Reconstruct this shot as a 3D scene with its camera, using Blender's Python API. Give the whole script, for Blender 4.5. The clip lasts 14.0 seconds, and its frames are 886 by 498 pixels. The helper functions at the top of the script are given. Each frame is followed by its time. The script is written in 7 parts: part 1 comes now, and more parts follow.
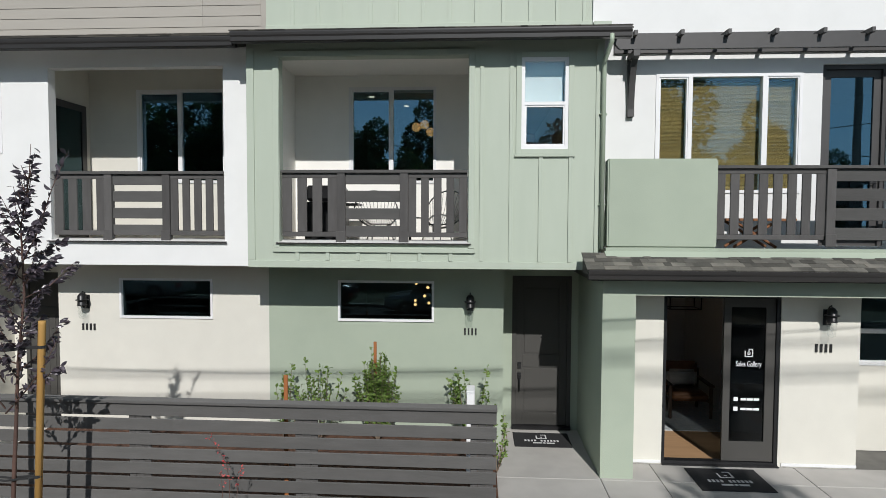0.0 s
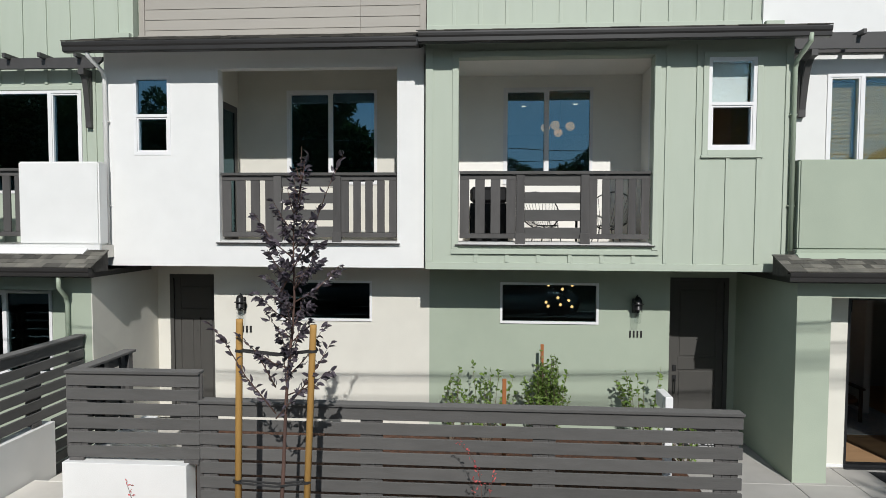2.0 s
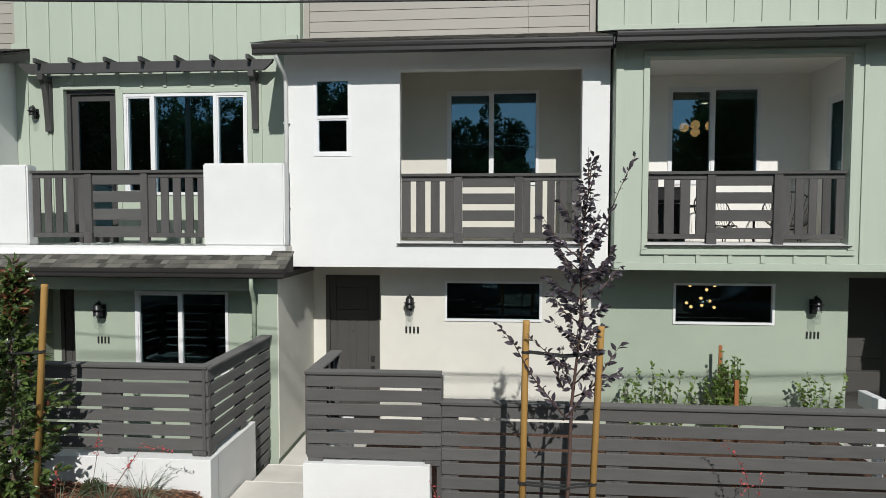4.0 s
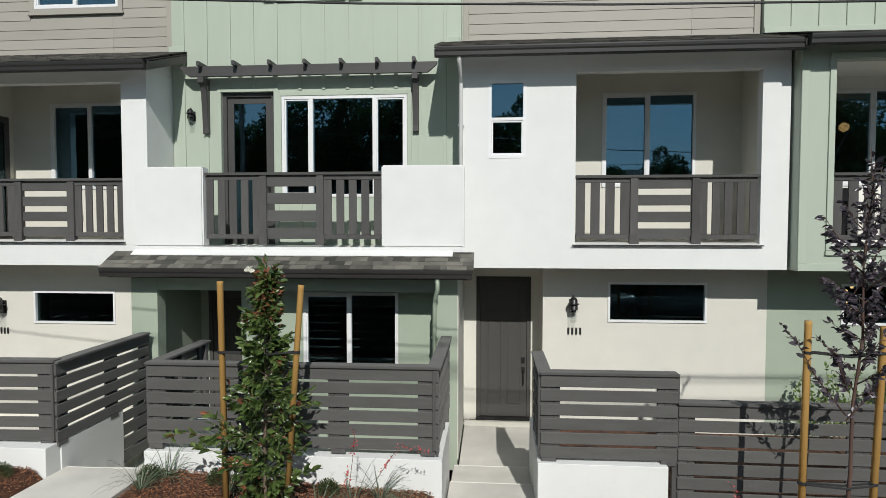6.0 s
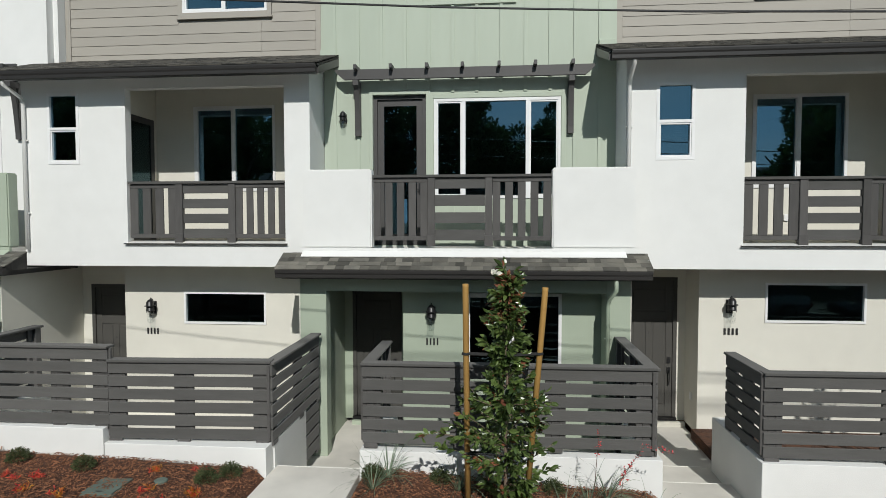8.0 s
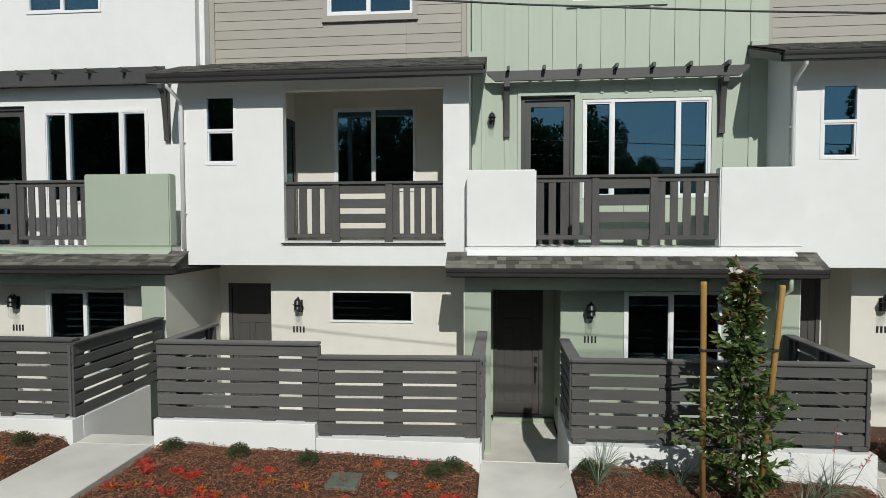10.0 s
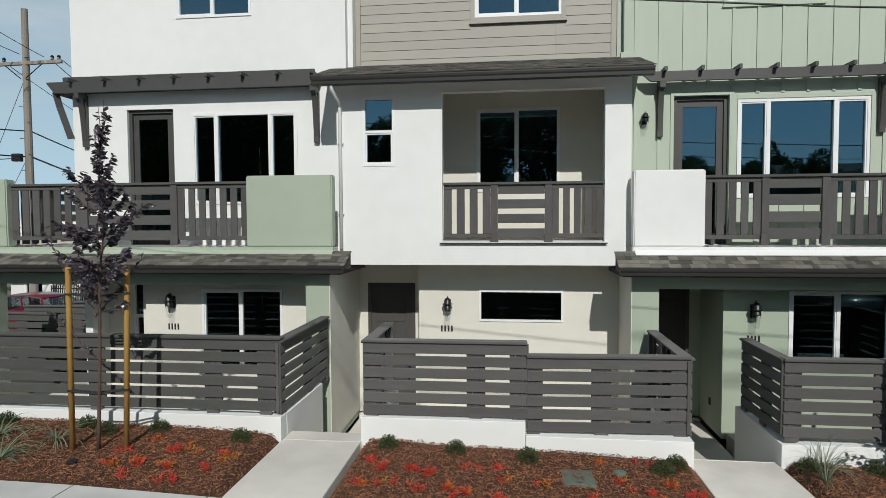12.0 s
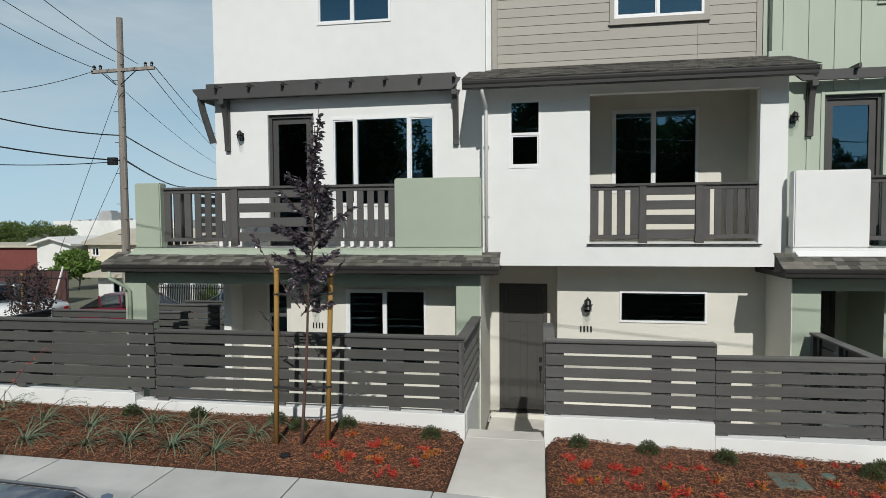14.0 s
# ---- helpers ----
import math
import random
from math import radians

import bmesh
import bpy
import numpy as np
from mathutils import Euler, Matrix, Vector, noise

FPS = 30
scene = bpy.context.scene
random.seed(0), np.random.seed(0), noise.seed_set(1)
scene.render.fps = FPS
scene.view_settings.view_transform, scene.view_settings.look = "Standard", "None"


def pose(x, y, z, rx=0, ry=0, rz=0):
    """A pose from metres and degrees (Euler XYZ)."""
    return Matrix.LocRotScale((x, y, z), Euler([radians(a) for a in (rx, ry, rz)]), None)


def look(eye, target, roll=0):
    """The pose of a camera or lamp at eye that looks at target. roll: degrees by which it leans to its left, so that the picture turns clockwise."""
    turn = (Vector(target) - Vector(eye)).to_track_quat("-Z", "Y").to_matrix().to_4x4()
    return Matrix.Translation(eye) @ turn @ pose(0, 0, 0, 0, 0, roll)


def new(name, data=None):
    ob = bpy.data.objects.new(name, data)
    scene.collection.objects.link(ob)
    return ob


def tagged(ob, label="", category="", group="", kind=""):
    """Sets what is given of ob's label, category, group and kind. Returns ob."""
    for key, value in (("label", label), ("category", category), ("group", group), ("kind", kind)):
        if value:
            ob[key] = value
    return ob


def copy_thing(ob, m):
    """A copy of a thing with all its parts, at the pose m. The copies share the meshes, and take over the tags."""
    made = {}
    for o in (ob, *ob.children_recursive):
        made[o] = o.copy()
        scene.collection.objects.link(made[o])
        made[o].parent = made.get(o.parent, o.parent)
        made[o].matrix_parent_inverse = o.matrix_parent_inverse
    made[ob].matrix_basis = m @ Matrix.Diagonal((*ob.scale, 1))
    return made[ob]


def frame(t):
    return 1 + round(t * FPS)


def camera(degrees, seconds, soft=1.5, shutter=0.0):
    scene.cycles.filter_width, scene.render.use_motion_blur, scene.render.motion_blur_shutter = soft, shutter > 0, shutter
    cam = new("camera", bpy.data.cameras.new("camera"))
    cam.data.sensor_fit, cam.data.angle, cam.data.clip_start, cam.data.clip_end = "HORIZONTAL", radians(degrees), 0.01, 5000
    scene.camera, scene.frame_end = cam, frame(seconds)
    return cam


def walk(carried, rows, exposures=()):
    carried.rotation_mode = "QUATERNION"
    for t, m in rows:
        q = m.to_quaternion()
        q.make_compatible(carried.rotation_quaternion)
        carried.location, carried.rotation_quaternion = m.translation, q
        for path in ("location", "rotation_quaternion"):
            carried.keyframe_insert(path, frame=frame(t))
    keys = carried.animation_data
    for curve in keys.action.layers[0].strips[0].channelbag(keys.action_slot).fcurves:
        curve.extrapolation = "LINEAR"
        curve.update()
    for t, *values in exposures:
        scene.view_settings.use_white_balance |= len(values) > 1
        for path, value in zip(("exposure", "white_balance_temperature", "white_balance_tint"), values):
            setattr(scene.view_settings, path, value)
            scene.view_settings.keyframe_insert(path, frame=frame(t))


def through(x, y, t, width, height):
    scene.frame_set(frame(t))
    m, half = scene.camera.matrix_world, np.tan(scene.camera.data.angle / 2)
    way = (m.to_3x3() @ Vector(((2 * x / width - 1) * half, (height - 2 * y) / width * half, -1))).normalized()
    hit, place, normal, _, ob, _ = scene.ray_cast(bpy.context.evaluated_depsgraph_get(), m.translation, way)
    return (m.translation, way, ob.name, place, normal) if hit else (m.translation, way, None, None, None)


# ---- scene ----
# camera -----------------------------------------------------------------
cam = camera(73.7, 14.0, soft=0.5)
PATH = [
    (0.0, pose(1.022, -8.736, 3.548, 87.383, -0.256, 3.372)),
    (0.5, pose(0.381, -8.766, 3.552, 87.397, -0.252, 3.346)),
    (1.0, pose(-0.264, -8.792, 3.554, 87.418, -0.245, 3.362)),
    (1.5, pose(-0.922, -8.797, 3.558, 87.427, -0.247, 3.412)),
    (2.0, pose(-1.558, -8.812, 3.562, 87.382, -0.214, 3.601)),
    (2.5, pose(-2.190, -8.843, 3.569, 87.327, -0.186, 3.938)),
    (3.0, pose(-2.839, -8.875, 3.574, 87.313, -0.153, 4.209)),
    (5.5, pose(-6.177, -9.159, 3.548, 87.566, -0.056, 4.507)),
    (6.0, pose(-6.810, -9.212, 3.551, 87.590, -0.031, 4.662)),
    (6.5, pose(-7.441, -9.282, 3.561, 87.561, 0.003, 4.841)),
    (7.0, pose(-8.059, -9.358, 3.577, 87.523, 0.019, 4.992)),
    (7.5, pose(-8.692, -9.433, 3.595, 87.457, 0.033, 5.074)),
    (8.0, pose(-9.318, -9.505, 3.604, 87.423, 0.070, 5.201)),
    (10.5, pose(-12.481, -9.957, 3.600, 87.431, 0.187, 5.603)),
    (11.0, pose(-13.110, -10.032, 3.604, 87.424, 0.223, 5.734)),
    (11.5, pose(-13.748, -10.116, 3.610, 87.389, 0.242, 6.055)),
    (12.0, pose(-14.363, -10.217, 3.619, 87.386, 0.279, 6.574)),
    (12.5, pose(-15.028, -10.335, 3.629, 87.379, 0.341, 7.383)),
    (13.0, pose(-15.708, -10.452, 3.636, 87.402, 0.387, 8.306)),
    (13.5, pose(-16.243, -10.547, 3.645, 87.411, 0.420, 9.074)),
    (14.0, pose(-16.374, -10.609, 3.659, 87.381, 0.409, 9.461)),
]
walk(cam, PATH, exposures=[(0.0, 0.09, 6420, 11), (3.0, 0.08, 6500, 10), (5.5, 0.03, 6520, 8.5), (7.0, -0.04, 6530, 7.5), (11.0, -0.08, 6560, 7.5), (14.0, -0.11, 6560, 8.2)])

# sky and sun --------------------------------------------------------------
SUN = Vector((0.18, -1.0, 0.775)).normalized()


def make_sky():
    w = bpy.data.worlds.new("sky")
    w.use_nodes = True
    nt = w.node_tree
    nt.nodes.clear()
    out = nt.nodes.new("ShaderNodeOutputWorld")
    bg = nt.nodes.new("ShaderNodeBackground")
    sky = nt.nodes.new("ShaderNodeTexSky")
    sky.sky_type, sky.sun_disc = "NISHITA", False
    sky.sun_elevation = math.asin(SUN.z)
    sky.sun_rotation = math.atan2(SUN.x, SUN.y)
    sky.air_density, sky.dust_density, sky.ozone_density = 1.0, 0.1, 2.0
    # thin high cloud
    co = nt.nodes.new("ShaderNodeTexCoord")
    mp = nt.nodes.new("ShaderNodeMapping")
    mp.inputs["Scale"].default_value = (1.0, 1.0, 3.2)
    nz = nt.nodes.new("ShaderNodeTexNoise")
    nz.inputs["Scale"].default_value, nz.inputs["Detail"].default_value, nz.inputs["Roughness"].default_value = 2.6, 6, 0.55
    nz.inputs["Distortion"].default_value = 0.4
    ramp = nt.nodes.new("ShaderNodeValToRGB")
    ramp.color_ramp.elements[0].position, ramp.color_ramp.elements[1].position = 0.36, 0.74
    ramp.color_ramp.elements[1].color = (0.75, 0.75, 0.75, 1)
    mix = nt.nodes.new("ShaderNodeMix")
    mix.data_type = "RGBA"
    mix.inputs["B"].default_value = (15.0, 17.4, 19.0, 1)
    L = nt.links.new
    L(co.outputs["Generated"], mp.inputs["Vector"])
    L(mp.outputs["Vector"], nz.inputs["Vector"])
    L(nz.outputs["Fac"], ramp.inputs["Fac"])
    L(ramp.outputs["Color"], mix.inputs["Factor"])
    veil = nt.nodes.new("ShaderNodeMix")
    veil.data_type = "RGBA"
    # pale haze that thickens towards the horizon
    veil.inputs["B"].default_value = (13.0, 19.6, 24.5, 1)
    sep = nt.nodes.new("ShaderNodeSeparateXYZ")
    hz = nt.nodes.new("ShaderNodeMapRange")
    hz.inputs["From Min"].default_value, hz.inputs["From Max"].default_value = 0.0, 0.60
    hz.inputs["To Min"].default_value, hz.inputs["To Max"].default_value = 0.88, 0.0
    L(co.outputs["Generated"], sep.inputs["Vector"])
    L(sep.outputs["Z"], hz.inputs["Value"])
    L(hz.outputs[0], veil.inputs["Factor"])
    L(sky.outputs["Color"], veil.inputs["A"])
    L(veil.outputs["Result"], mix.inputs["A"])
    L(mix.outputs["Result"], bg.inputs["Color"])
    L(bg.outputs["Background"], out.inputs["Surface"])
    bg.inputs["Strength"].default_value = 0.038
    scene.world = w


make_sky()
sun = new("sun", bpy.data.lights.new("sun", "SUN"))
sun.data.energy, sun.data.angle, sun.data.color = 3.8, radians(0.53), (1.0, 0.982, 0.95)
sun.matrix_world = look((20, -40, 40), Vector((20, -40, 40)) - SUN)

# materials ----------------------------------------------------------------


def mat(name, c1, c2, rough=0.7, scale=6.0, big=0.5, grain=80.0, bump=0.2, depth=0.004, metal=0.0, spread=0.0, stretch=(1, 1, 1), spec=0.5, dirt=0.12, matte=0.0):
    """Two-scale colour variation, fine relief; spread: how far separate pieces differ."""
    m = bpy.data.materials.new(name)
    m.use_nodes = True
    nt = m.node_tree
    N, L = nt.nodes.new, nt.links.new
    p = nt.nodes["Principled BSDF"]
    p.inputs["Roughness"].default_value, p.inputs["Metallic"].default_value = rough, metal
    p.inputs["Specular IOR Level"].default_value, p.inputs["Diffuse Roughness"].default_value = spec, matte
    co, mp = N("ShaderNodeTexCoord"), N("ShaderNodeMapping")
    mp.inputs["Scale"].default_value = stretch
    L(co.outputs["Object"], mp.inputs["Vector"])
    vec = mp.outputs["Vector"]
    info = N("ShaderNodeObjectInfo")
    if spread:
        add = N("ShaderNodeVectorMath")
        sc = N("ShaderNodeMath")
        sc.operation, sc.inputs[1].default_value = "MULTIPLY", 37.0
        L(info.outputs["Random"], sc.inputs[0])
        L(vec, add.inputs[0])
        L(sc.outputs[0], add.inputs[1])
        vec = add.outputs[0]

    def noise_node(s, d=4):
        n = N("ShaderNodeTexNoise")
        n.inputs["Scale"].default_value, n.inputs["Detail"].default_value = s, d
        L(vec, n.inputs["Vector"])
        return n.outputs["Fac"]

    mix = N("ShaderNodeMix")
    mix.data_type = "RGBA"
    mix.inputs["A"].default_value, mix.inputs["B"].default_value = (*c1, 1), (*c2, 1)
    r = N("ShaderNodeMapRange")
    r.inputs["From Min"].default_value, r.inputs["From Max"].default_value = 0.3, 0.7
    L(noise_node(scale), r.inputs["Value"])
    L(r.outputs[0], mix.inputs["Factor"])
    col = mix.outputs["Result"]
    r2 = N("ShaderNodeMapRange")
    r2.inputs["From Min"].default_value, r2.inputs["From Max"].default_value = 0.3, 0.7
    r2.inputs["To Min"].default_value, r2.inputs["To Max"].default_value = 1 - dirt, 1 + dirt * 0.5
    L(noise_node(big, 3), r2.inputs["Value"])
    hsv = N("ShaderNodeHueSaturation")
    L(col, hsv.inputs["Color"])
    if spread:
        mr = N("ShaderNodeMapRange")
        mr.inputs["To Min"].default_value, mr.inputs["To Max"].default_value = 1 - spread, 1 + spread
        L(info.outputs["Random"], mr.inputs["Value"])
        mu = N("ShaderNodeMath")
        mu.operation = "MULTIPLY"
        L(mr.outputs[0], mu.inputs[0])
        L(r2.outputs[0], mu.inputs[1])
        L(mu.outputs[0], hsv.inputs["Value"])
    else:
        L(r2.outputs[0], hsv.inputs["Value"])
    L(hsv.outputs["Color"], p.inputs["Base Color"])
    if bump:
        b = N("ShaderNodeBump")
        b.inputs["Strength"].default_value, b.inputs["Distance"].default_value = bump, depth
        L(noise_node(grain, 5), b.inputs["Height"])
        L(b.outputs["Normal"], p.inputs["Normal"])
    return m


def leaf_mat(name, c1, c2, rough=0.45, through=0.25, spec=0.5):
    """Leaves that differ from one to the next."""
    m = bpy.data.materials.new(name)
    m.use_nodes = True
    nt = m.node_tree
    N, L = nt.nodes.new, nt.links.new
    p = nt.nodes["Principled BSDF"]
    p.inputs["Roughness"].default_value, p.inputs["Specular IOR Level"].default_value = rough, spec
    geo = N("ShaderNodeNewGeometry")
    ramp = N("ShaderNodeValToRGB")
    ramp.color_ramp.elements[0].color, ramp.color_ramp.elements[1].color = (*c1, 1), (*c2, 1)
    L(geo.outputs["Random Per Island"], ramp.inputs["Fac"])
    L(ramp.outputs["Color"], p.inputs["Base Color"])
    if through:
        t = N("ShaderNodeBsdfTranslucent")
        mx = N("ShaderNodeMixShader")
        mx.inputs[0].default_value = through
        L(ramp.outputs["Color"], t.inputs["Color"])
        L(p.outputs[0], mx.inputs[1])
        L(t.outputs[0], mx.inputs[2])
        L(mx.outputs[0], nt.nodes["Material Output"].inputs["Surface"])
    return m


def glass_mat(name, r0, tint, wave=0.0, coat=(1, 1, 1)):
    m = bpy.data.materials.new(name)
    m.use_nodes = True
    nt = m.node_tree
    nt.nodes.clear()
    N, L = nt.nodes.new, nt.links.new
    out, mx, tr, gl, fr = N("ShaderNodeOutputMaterial"), N("ShaderNodeMixShader"), N("ShaderNodeBsdfTransparent"), N("ShaderNodeBsdfGlossy"), N("ShaderNodeLayerWeight")
    tr.inputs["Color"].default_value = (*tint, 1)
    gl.inputs["Roughness"].default_value = 0.004
    gl.inputs["Color"].default_value = (*coat, 1)
    fr.inputs["Blend"].default_value = 0.5
    pw, sc = N("ShaderNodeMath"), N("ShaderNodeMath")
    pw.operation, pw.inputs[1].default_value = "POWER", 5.0
    sc.operation, sc.inputs[1].default_value, sc.inputs[2].default_value = "MULTIPLY_ADD", 1 - r0, r0
    L(fr.outputs["Facing"], pw.inputs[0])
    L(pw.outputs[0], sc.inputs[0])
    L(sc.outputs[0], mx.inputs[0])
    L(tr.outputs[0], mx.inputs[1])
    L(gl.outputs[0], mx.inputs[2])
    L(mx.outputs[0], out.inputs["Surface"])
    if wave:
        co, n, b = N("ShaderNodeTexCoord"), N("ShaderNodeTexNoise"), N("ShaderNodeBump")
        n.inputs["Scale"].default_value, n.inputs["Detail"].default_value = 1.6, 1
        b.inputs["Strength"].default_value, b.inputs["Distance"].default_value = wave, 0.02
        L(co.outputs["Object"], n.inputs["Vector"])
        L(n.outputs["Fac"], b.inputs["Height"])
        L(b.outputs["Normal"], gl.inputs["Normal"])
    return m


def glow_mat(name, color, power):
    m = bpy.data.materials.new(name)
    m.use_nodes = True
    p = m.node_tree.nodes["Principled BSDF"]
    p.inputs["Base Color"].default_value = (*color, 1)
    p.inputs["Emission Color"].default_value, p.inputs["Emission Strength"].default_value = (*color, 1), power
    return m


M_WHITE = mat("white_stucco", (0.735, 0.735, 0.72), (0.705, 0.705, 0.69), 0.9, 3, 0.4, 85, 0.30, 0.005, dirt=0.04)
M_CREAM = mat("cream_stucco", (0.665, 0.645, 0.575), (0.635, 0.615, 0.55), 0.9, 3, 0.4, 85, 0.30, 0.005, dirt=0.05)
M_SAGE = mat("sage_stucco", (0.36, 0.41, 0.325), (0.34, 0.39, 0.31), 0.9, 3, 0.5, 85, 0.30, 0.005, dirt=0.06)
M_SAGEB = mat("sage_board", (0.415, 0.465, 0.383), (0.395, 0.445, 0.364), 0.62, 5, 0.5, 40, 0.15, 0.002, dirt=0.05, stretch=(1, 1, 0.2))
M_TAN = mat("taupe_siding", (0.35, 0.325, 0.285), (0.33, 0.307, 0.27), 0.65, 5, 0.5, 50, 0.2, 0.002, dirt=0.05, spread=0.03, stretch=(0.2, 1, 1))
M_DARK = mat("dark_grey_stain", (0.115, 0.112, 0.108), (0.099, 0.097, 0.093), 0.68, 14, 1.2, 70, 0.6, 0.004, spread=0.09, stretch=(0.22, 1, 1), dirt=0.12, spec=0.2, matte=0.9)
M_DARKV = mat("dark_grey_stain_upright", (0.110, 0.105, 0.102), (0.092, 0.088, 0.085), 0.62, 14, 1.2, 70, 0.6, 0.004, spread=0.10, stretch=(1, 1, 0.22), dirt=0.17, spec=0.25, matte=0.7)
# darker copy of the fence stain; dimming by sun angle is put into its colour
M_DARKDIM = mat("angle_dimmed_grey_stain", (0.089, 0.088, 0.083), (0.076, 0.075, 0.071), 0.65, 14, 1.2, 70, 0.6, 0.004, spread=0.09, stretch=(0.22, 1, 1), dirt=0.13, spec=0.2, matte=0.9)
M_TRIM = mat("dark_grey_paint", (0.060, 0.057, 0.056), (0.052, 0.050, 0.049), 0.5, 5, 0.6, 60, 0.1, 0.002, dirt=0.08)
M_DOOR = mat("grey_brown_door_paint", (0.074, 0.071, 0.066), (0.068, 0.066, 0.061), 0.55, 4, 0.6, 60, 0.06, 0.001, dirt=0.05, spec=0.15)
M_VINYL = mat("white_vinyl", (0.76, 0.76, 0.76), (0.73, 0.73, 0.73), 0.4, 4, 0.8, 60, 0.03, 0.001, dirt=0.03)
M_CONC = mat("concrete", (0.66, 0.63, 0.575), (0.57, 0.545, 0.50), 0.88, 2.6, 0.55, 60, 0.25, 0.002, spread=0.06, dirt=0.22)
M_NOSE = mat("pale_concrete_edge", (0.80, 0.78, 0.73), (0.74, 0.72, 0.67), 0.9, 8, 1.0, 60, 0.3, 0.002)
M_DECK = mat("pale_beige_deck_coating", (0.74, 0.69, 0.60), (0.68, 0.63, 0.55), 0.8, 4, 0.6, 60, 0.15, 0.002, dirt=0.10)
M_LEDGE = mat("pale_deck_coating", (0.62, 0.62, 0.60), (0.56, 0.56, 0.54), 0.8, 4, 0.6, 60, 0.15, 0.002, dirt=0.12)
M_PAVE = mat("smooth_concrete", (0.43, 0.41, 0.385), (0.375, 0.36, 0.335), 0.85, 2.6, 0.55, 60, 0.2, 0.002, spread=0.05, dirt=0.15)
M_INWHITE = mat("white_wall_paint", (0.85, 0.83, 0.775), (0.82, 0.80, 0.75), 0.85, 3, 0.4, 70, 0.15, 0.004, dirt=0.03)
M_WALKW = mat("pavement_concrete", (0.55, 0.55, 0.53), (0.47, 0.47, 0.455), 0.88, 2.6, 0.55, 60, 0.25, 0.002, spread=0.05, dirt=0.2)
M_CONCD = mat("joint_concrete", (0.16, 0.155, 0.14), (0.12, 0.115, 0.105), 0.9, 5, 1, 60, 0.2)
M_ASPH = mat("asphalt", (0.055, 0.055, 0.055), (0.04, 0.04, 0.042), 0.9, 20, 0.4, 120, 0.5, 0.006, dirt=0.2)
M_SOIL = mat("bark_soil", (0.115, 0.047, 0.023), (0.042, 0.019, 0.011), 0.95, 14, 0.8, 45, 1.0, 0.03, dirt=0.3)
M_FAR = mat("distant_ground", (0.11, 0.12, 0.07), (0.15, 0.14, 0.11), 0.95, 0.15, 0.02, 2, 0.3, 0.05, dirt=0.2)
M_SHING = mat("asphalt_shingle", (0.140, 0.131, 0.110), (0.072, 0.070, 0.061), 0.95, 3, 2.0, 130, 0.9, 0.006, spread=0.55)
M_SHINGF = mat("asphalt_shingle_field", (0.075, 0.068, 0.06), (0.04, 0.038, 0.035), 0.95, 7, 2.0, 130, 0.6, 0.004, stretch=(1, 2.5, 1))
# gutter bronze, also put on porch ceilings and one eave underside as shade
M_GUTSHADE = mat("dark_bronze_gutter_and_shade", (0.030, 0.028, 0.027), (0.026, 0.024, 0.023), 0.38, 3, 0.6, 60, 0.03, 0.001, dirt=0.06)
M_PIPEW = mat("white_painted_metal", (0.77, 0.765, 0.74), (0.74, 0.735, 0.71), 0.45, 4, 1, 60, 0.04, 0.001)
M_PIPEG = mat("sage_painted_metal", (0.37, 0.435, 0.335), (0.35, 0.415, 0.315), 0.45, 4, 1, 60, 0.04, 0.001)
M_BLACK = mat("black_metal", (0.016, 0.016, 0.017), (0.012, 0.012, 0.013), 0.4, 5, 1, 60, 0.04, 0.001)
M_STAKE = mat("treated_pine_stake", (0.42, 0.245, 0.07), (0.33, 0.18, 0.045), 0.75, 10, 1.5, 40, 0.4, 0.003, stretch=(1, 1, 0.12), spread=0.06)
M_STRAP = mat("black_rubber", (0.02, 0.02, 0.02), (0.014, 0.014, 0.014), 0.7, 8, 1, 60, 0.1)
M_BARKP = mat("plum_bark", (0.11, 0.060, 0.045), (0.07, 0.04, 0.032), 0.85, 12, 2, 40, 0.6, 0.004, stretch=(1, 1, 0.3))
M_BARKM = mat("grey_bark", (0.19, 0.14, 0.10), (0.12, 0.09, 0.065), 0.85, 12, 2, 40, 0.6, 0.004, stretch=(1, 1, 0.3))
M_POLE = mat("weathered_pole", (0.34, 0.30, 0.26), (0.17, 0.15, 0.13), 0.9, 7, 1.2, 40, 0.9, 0.012, stretch=(1, 1, 0.05), dirt=0.25)
M_WIRE = mat("black_cable", (0.012, 0.012, 0.014), (0.01, 0.01, 0.012), 0.6, 5, 1, 60, 0.05)
M_OAK = mat("oak_floor", (0.42, 0.26, 0.14), (0.33, 0.20, 0.105), 0.5, 8, 1, 40, 0.1, 0.001, stretch=(0.15, 1, 1))
M_ROOMW = mat("room_paint", (0.62, 0.61, 0.58), (0.60, 0.59, 0.56), 0.9, 2, 0.5, 60, 0.05)
M_RUG = mat("woven_rug", (0.36, 0.40, 0.42), (0.50, 0.50, 0.48), 0.95, 18, 2, 120, 0.4, 0.004)
M_LEATHER = mat("tan_leather", (0.26, 0.12, 0.055), (0.20, 0.09, 0.04), 0.5, 9, 2, 80, 0.2, 0.002)
M_CHAIRW = mat("walnut_wood", (0.075, 0.045, 0.028), (0.055, 0.032, 0.02), 0.5, 9, 2, 60, 0.1, 0.002)
M_LINEN = mat("linen_cushion", (0.55, 0.52, 0.46), (0.48, 0.45, 0.40), 0.95, 30, 3, 120, 0.4, 0.003)
M_MAT = mat("black_rubber_mat", (0.018, 0.018, 0.019), (0.012, 0.012, 0.013), 0.9, 30, 2, 150, 0.6, 0.004)
M_PRINT = mat("white_print", (0.62, 0.62, 0.62), (0.58, 0.58, 0.58), 0.7, 20, 2, 80, 0.05)
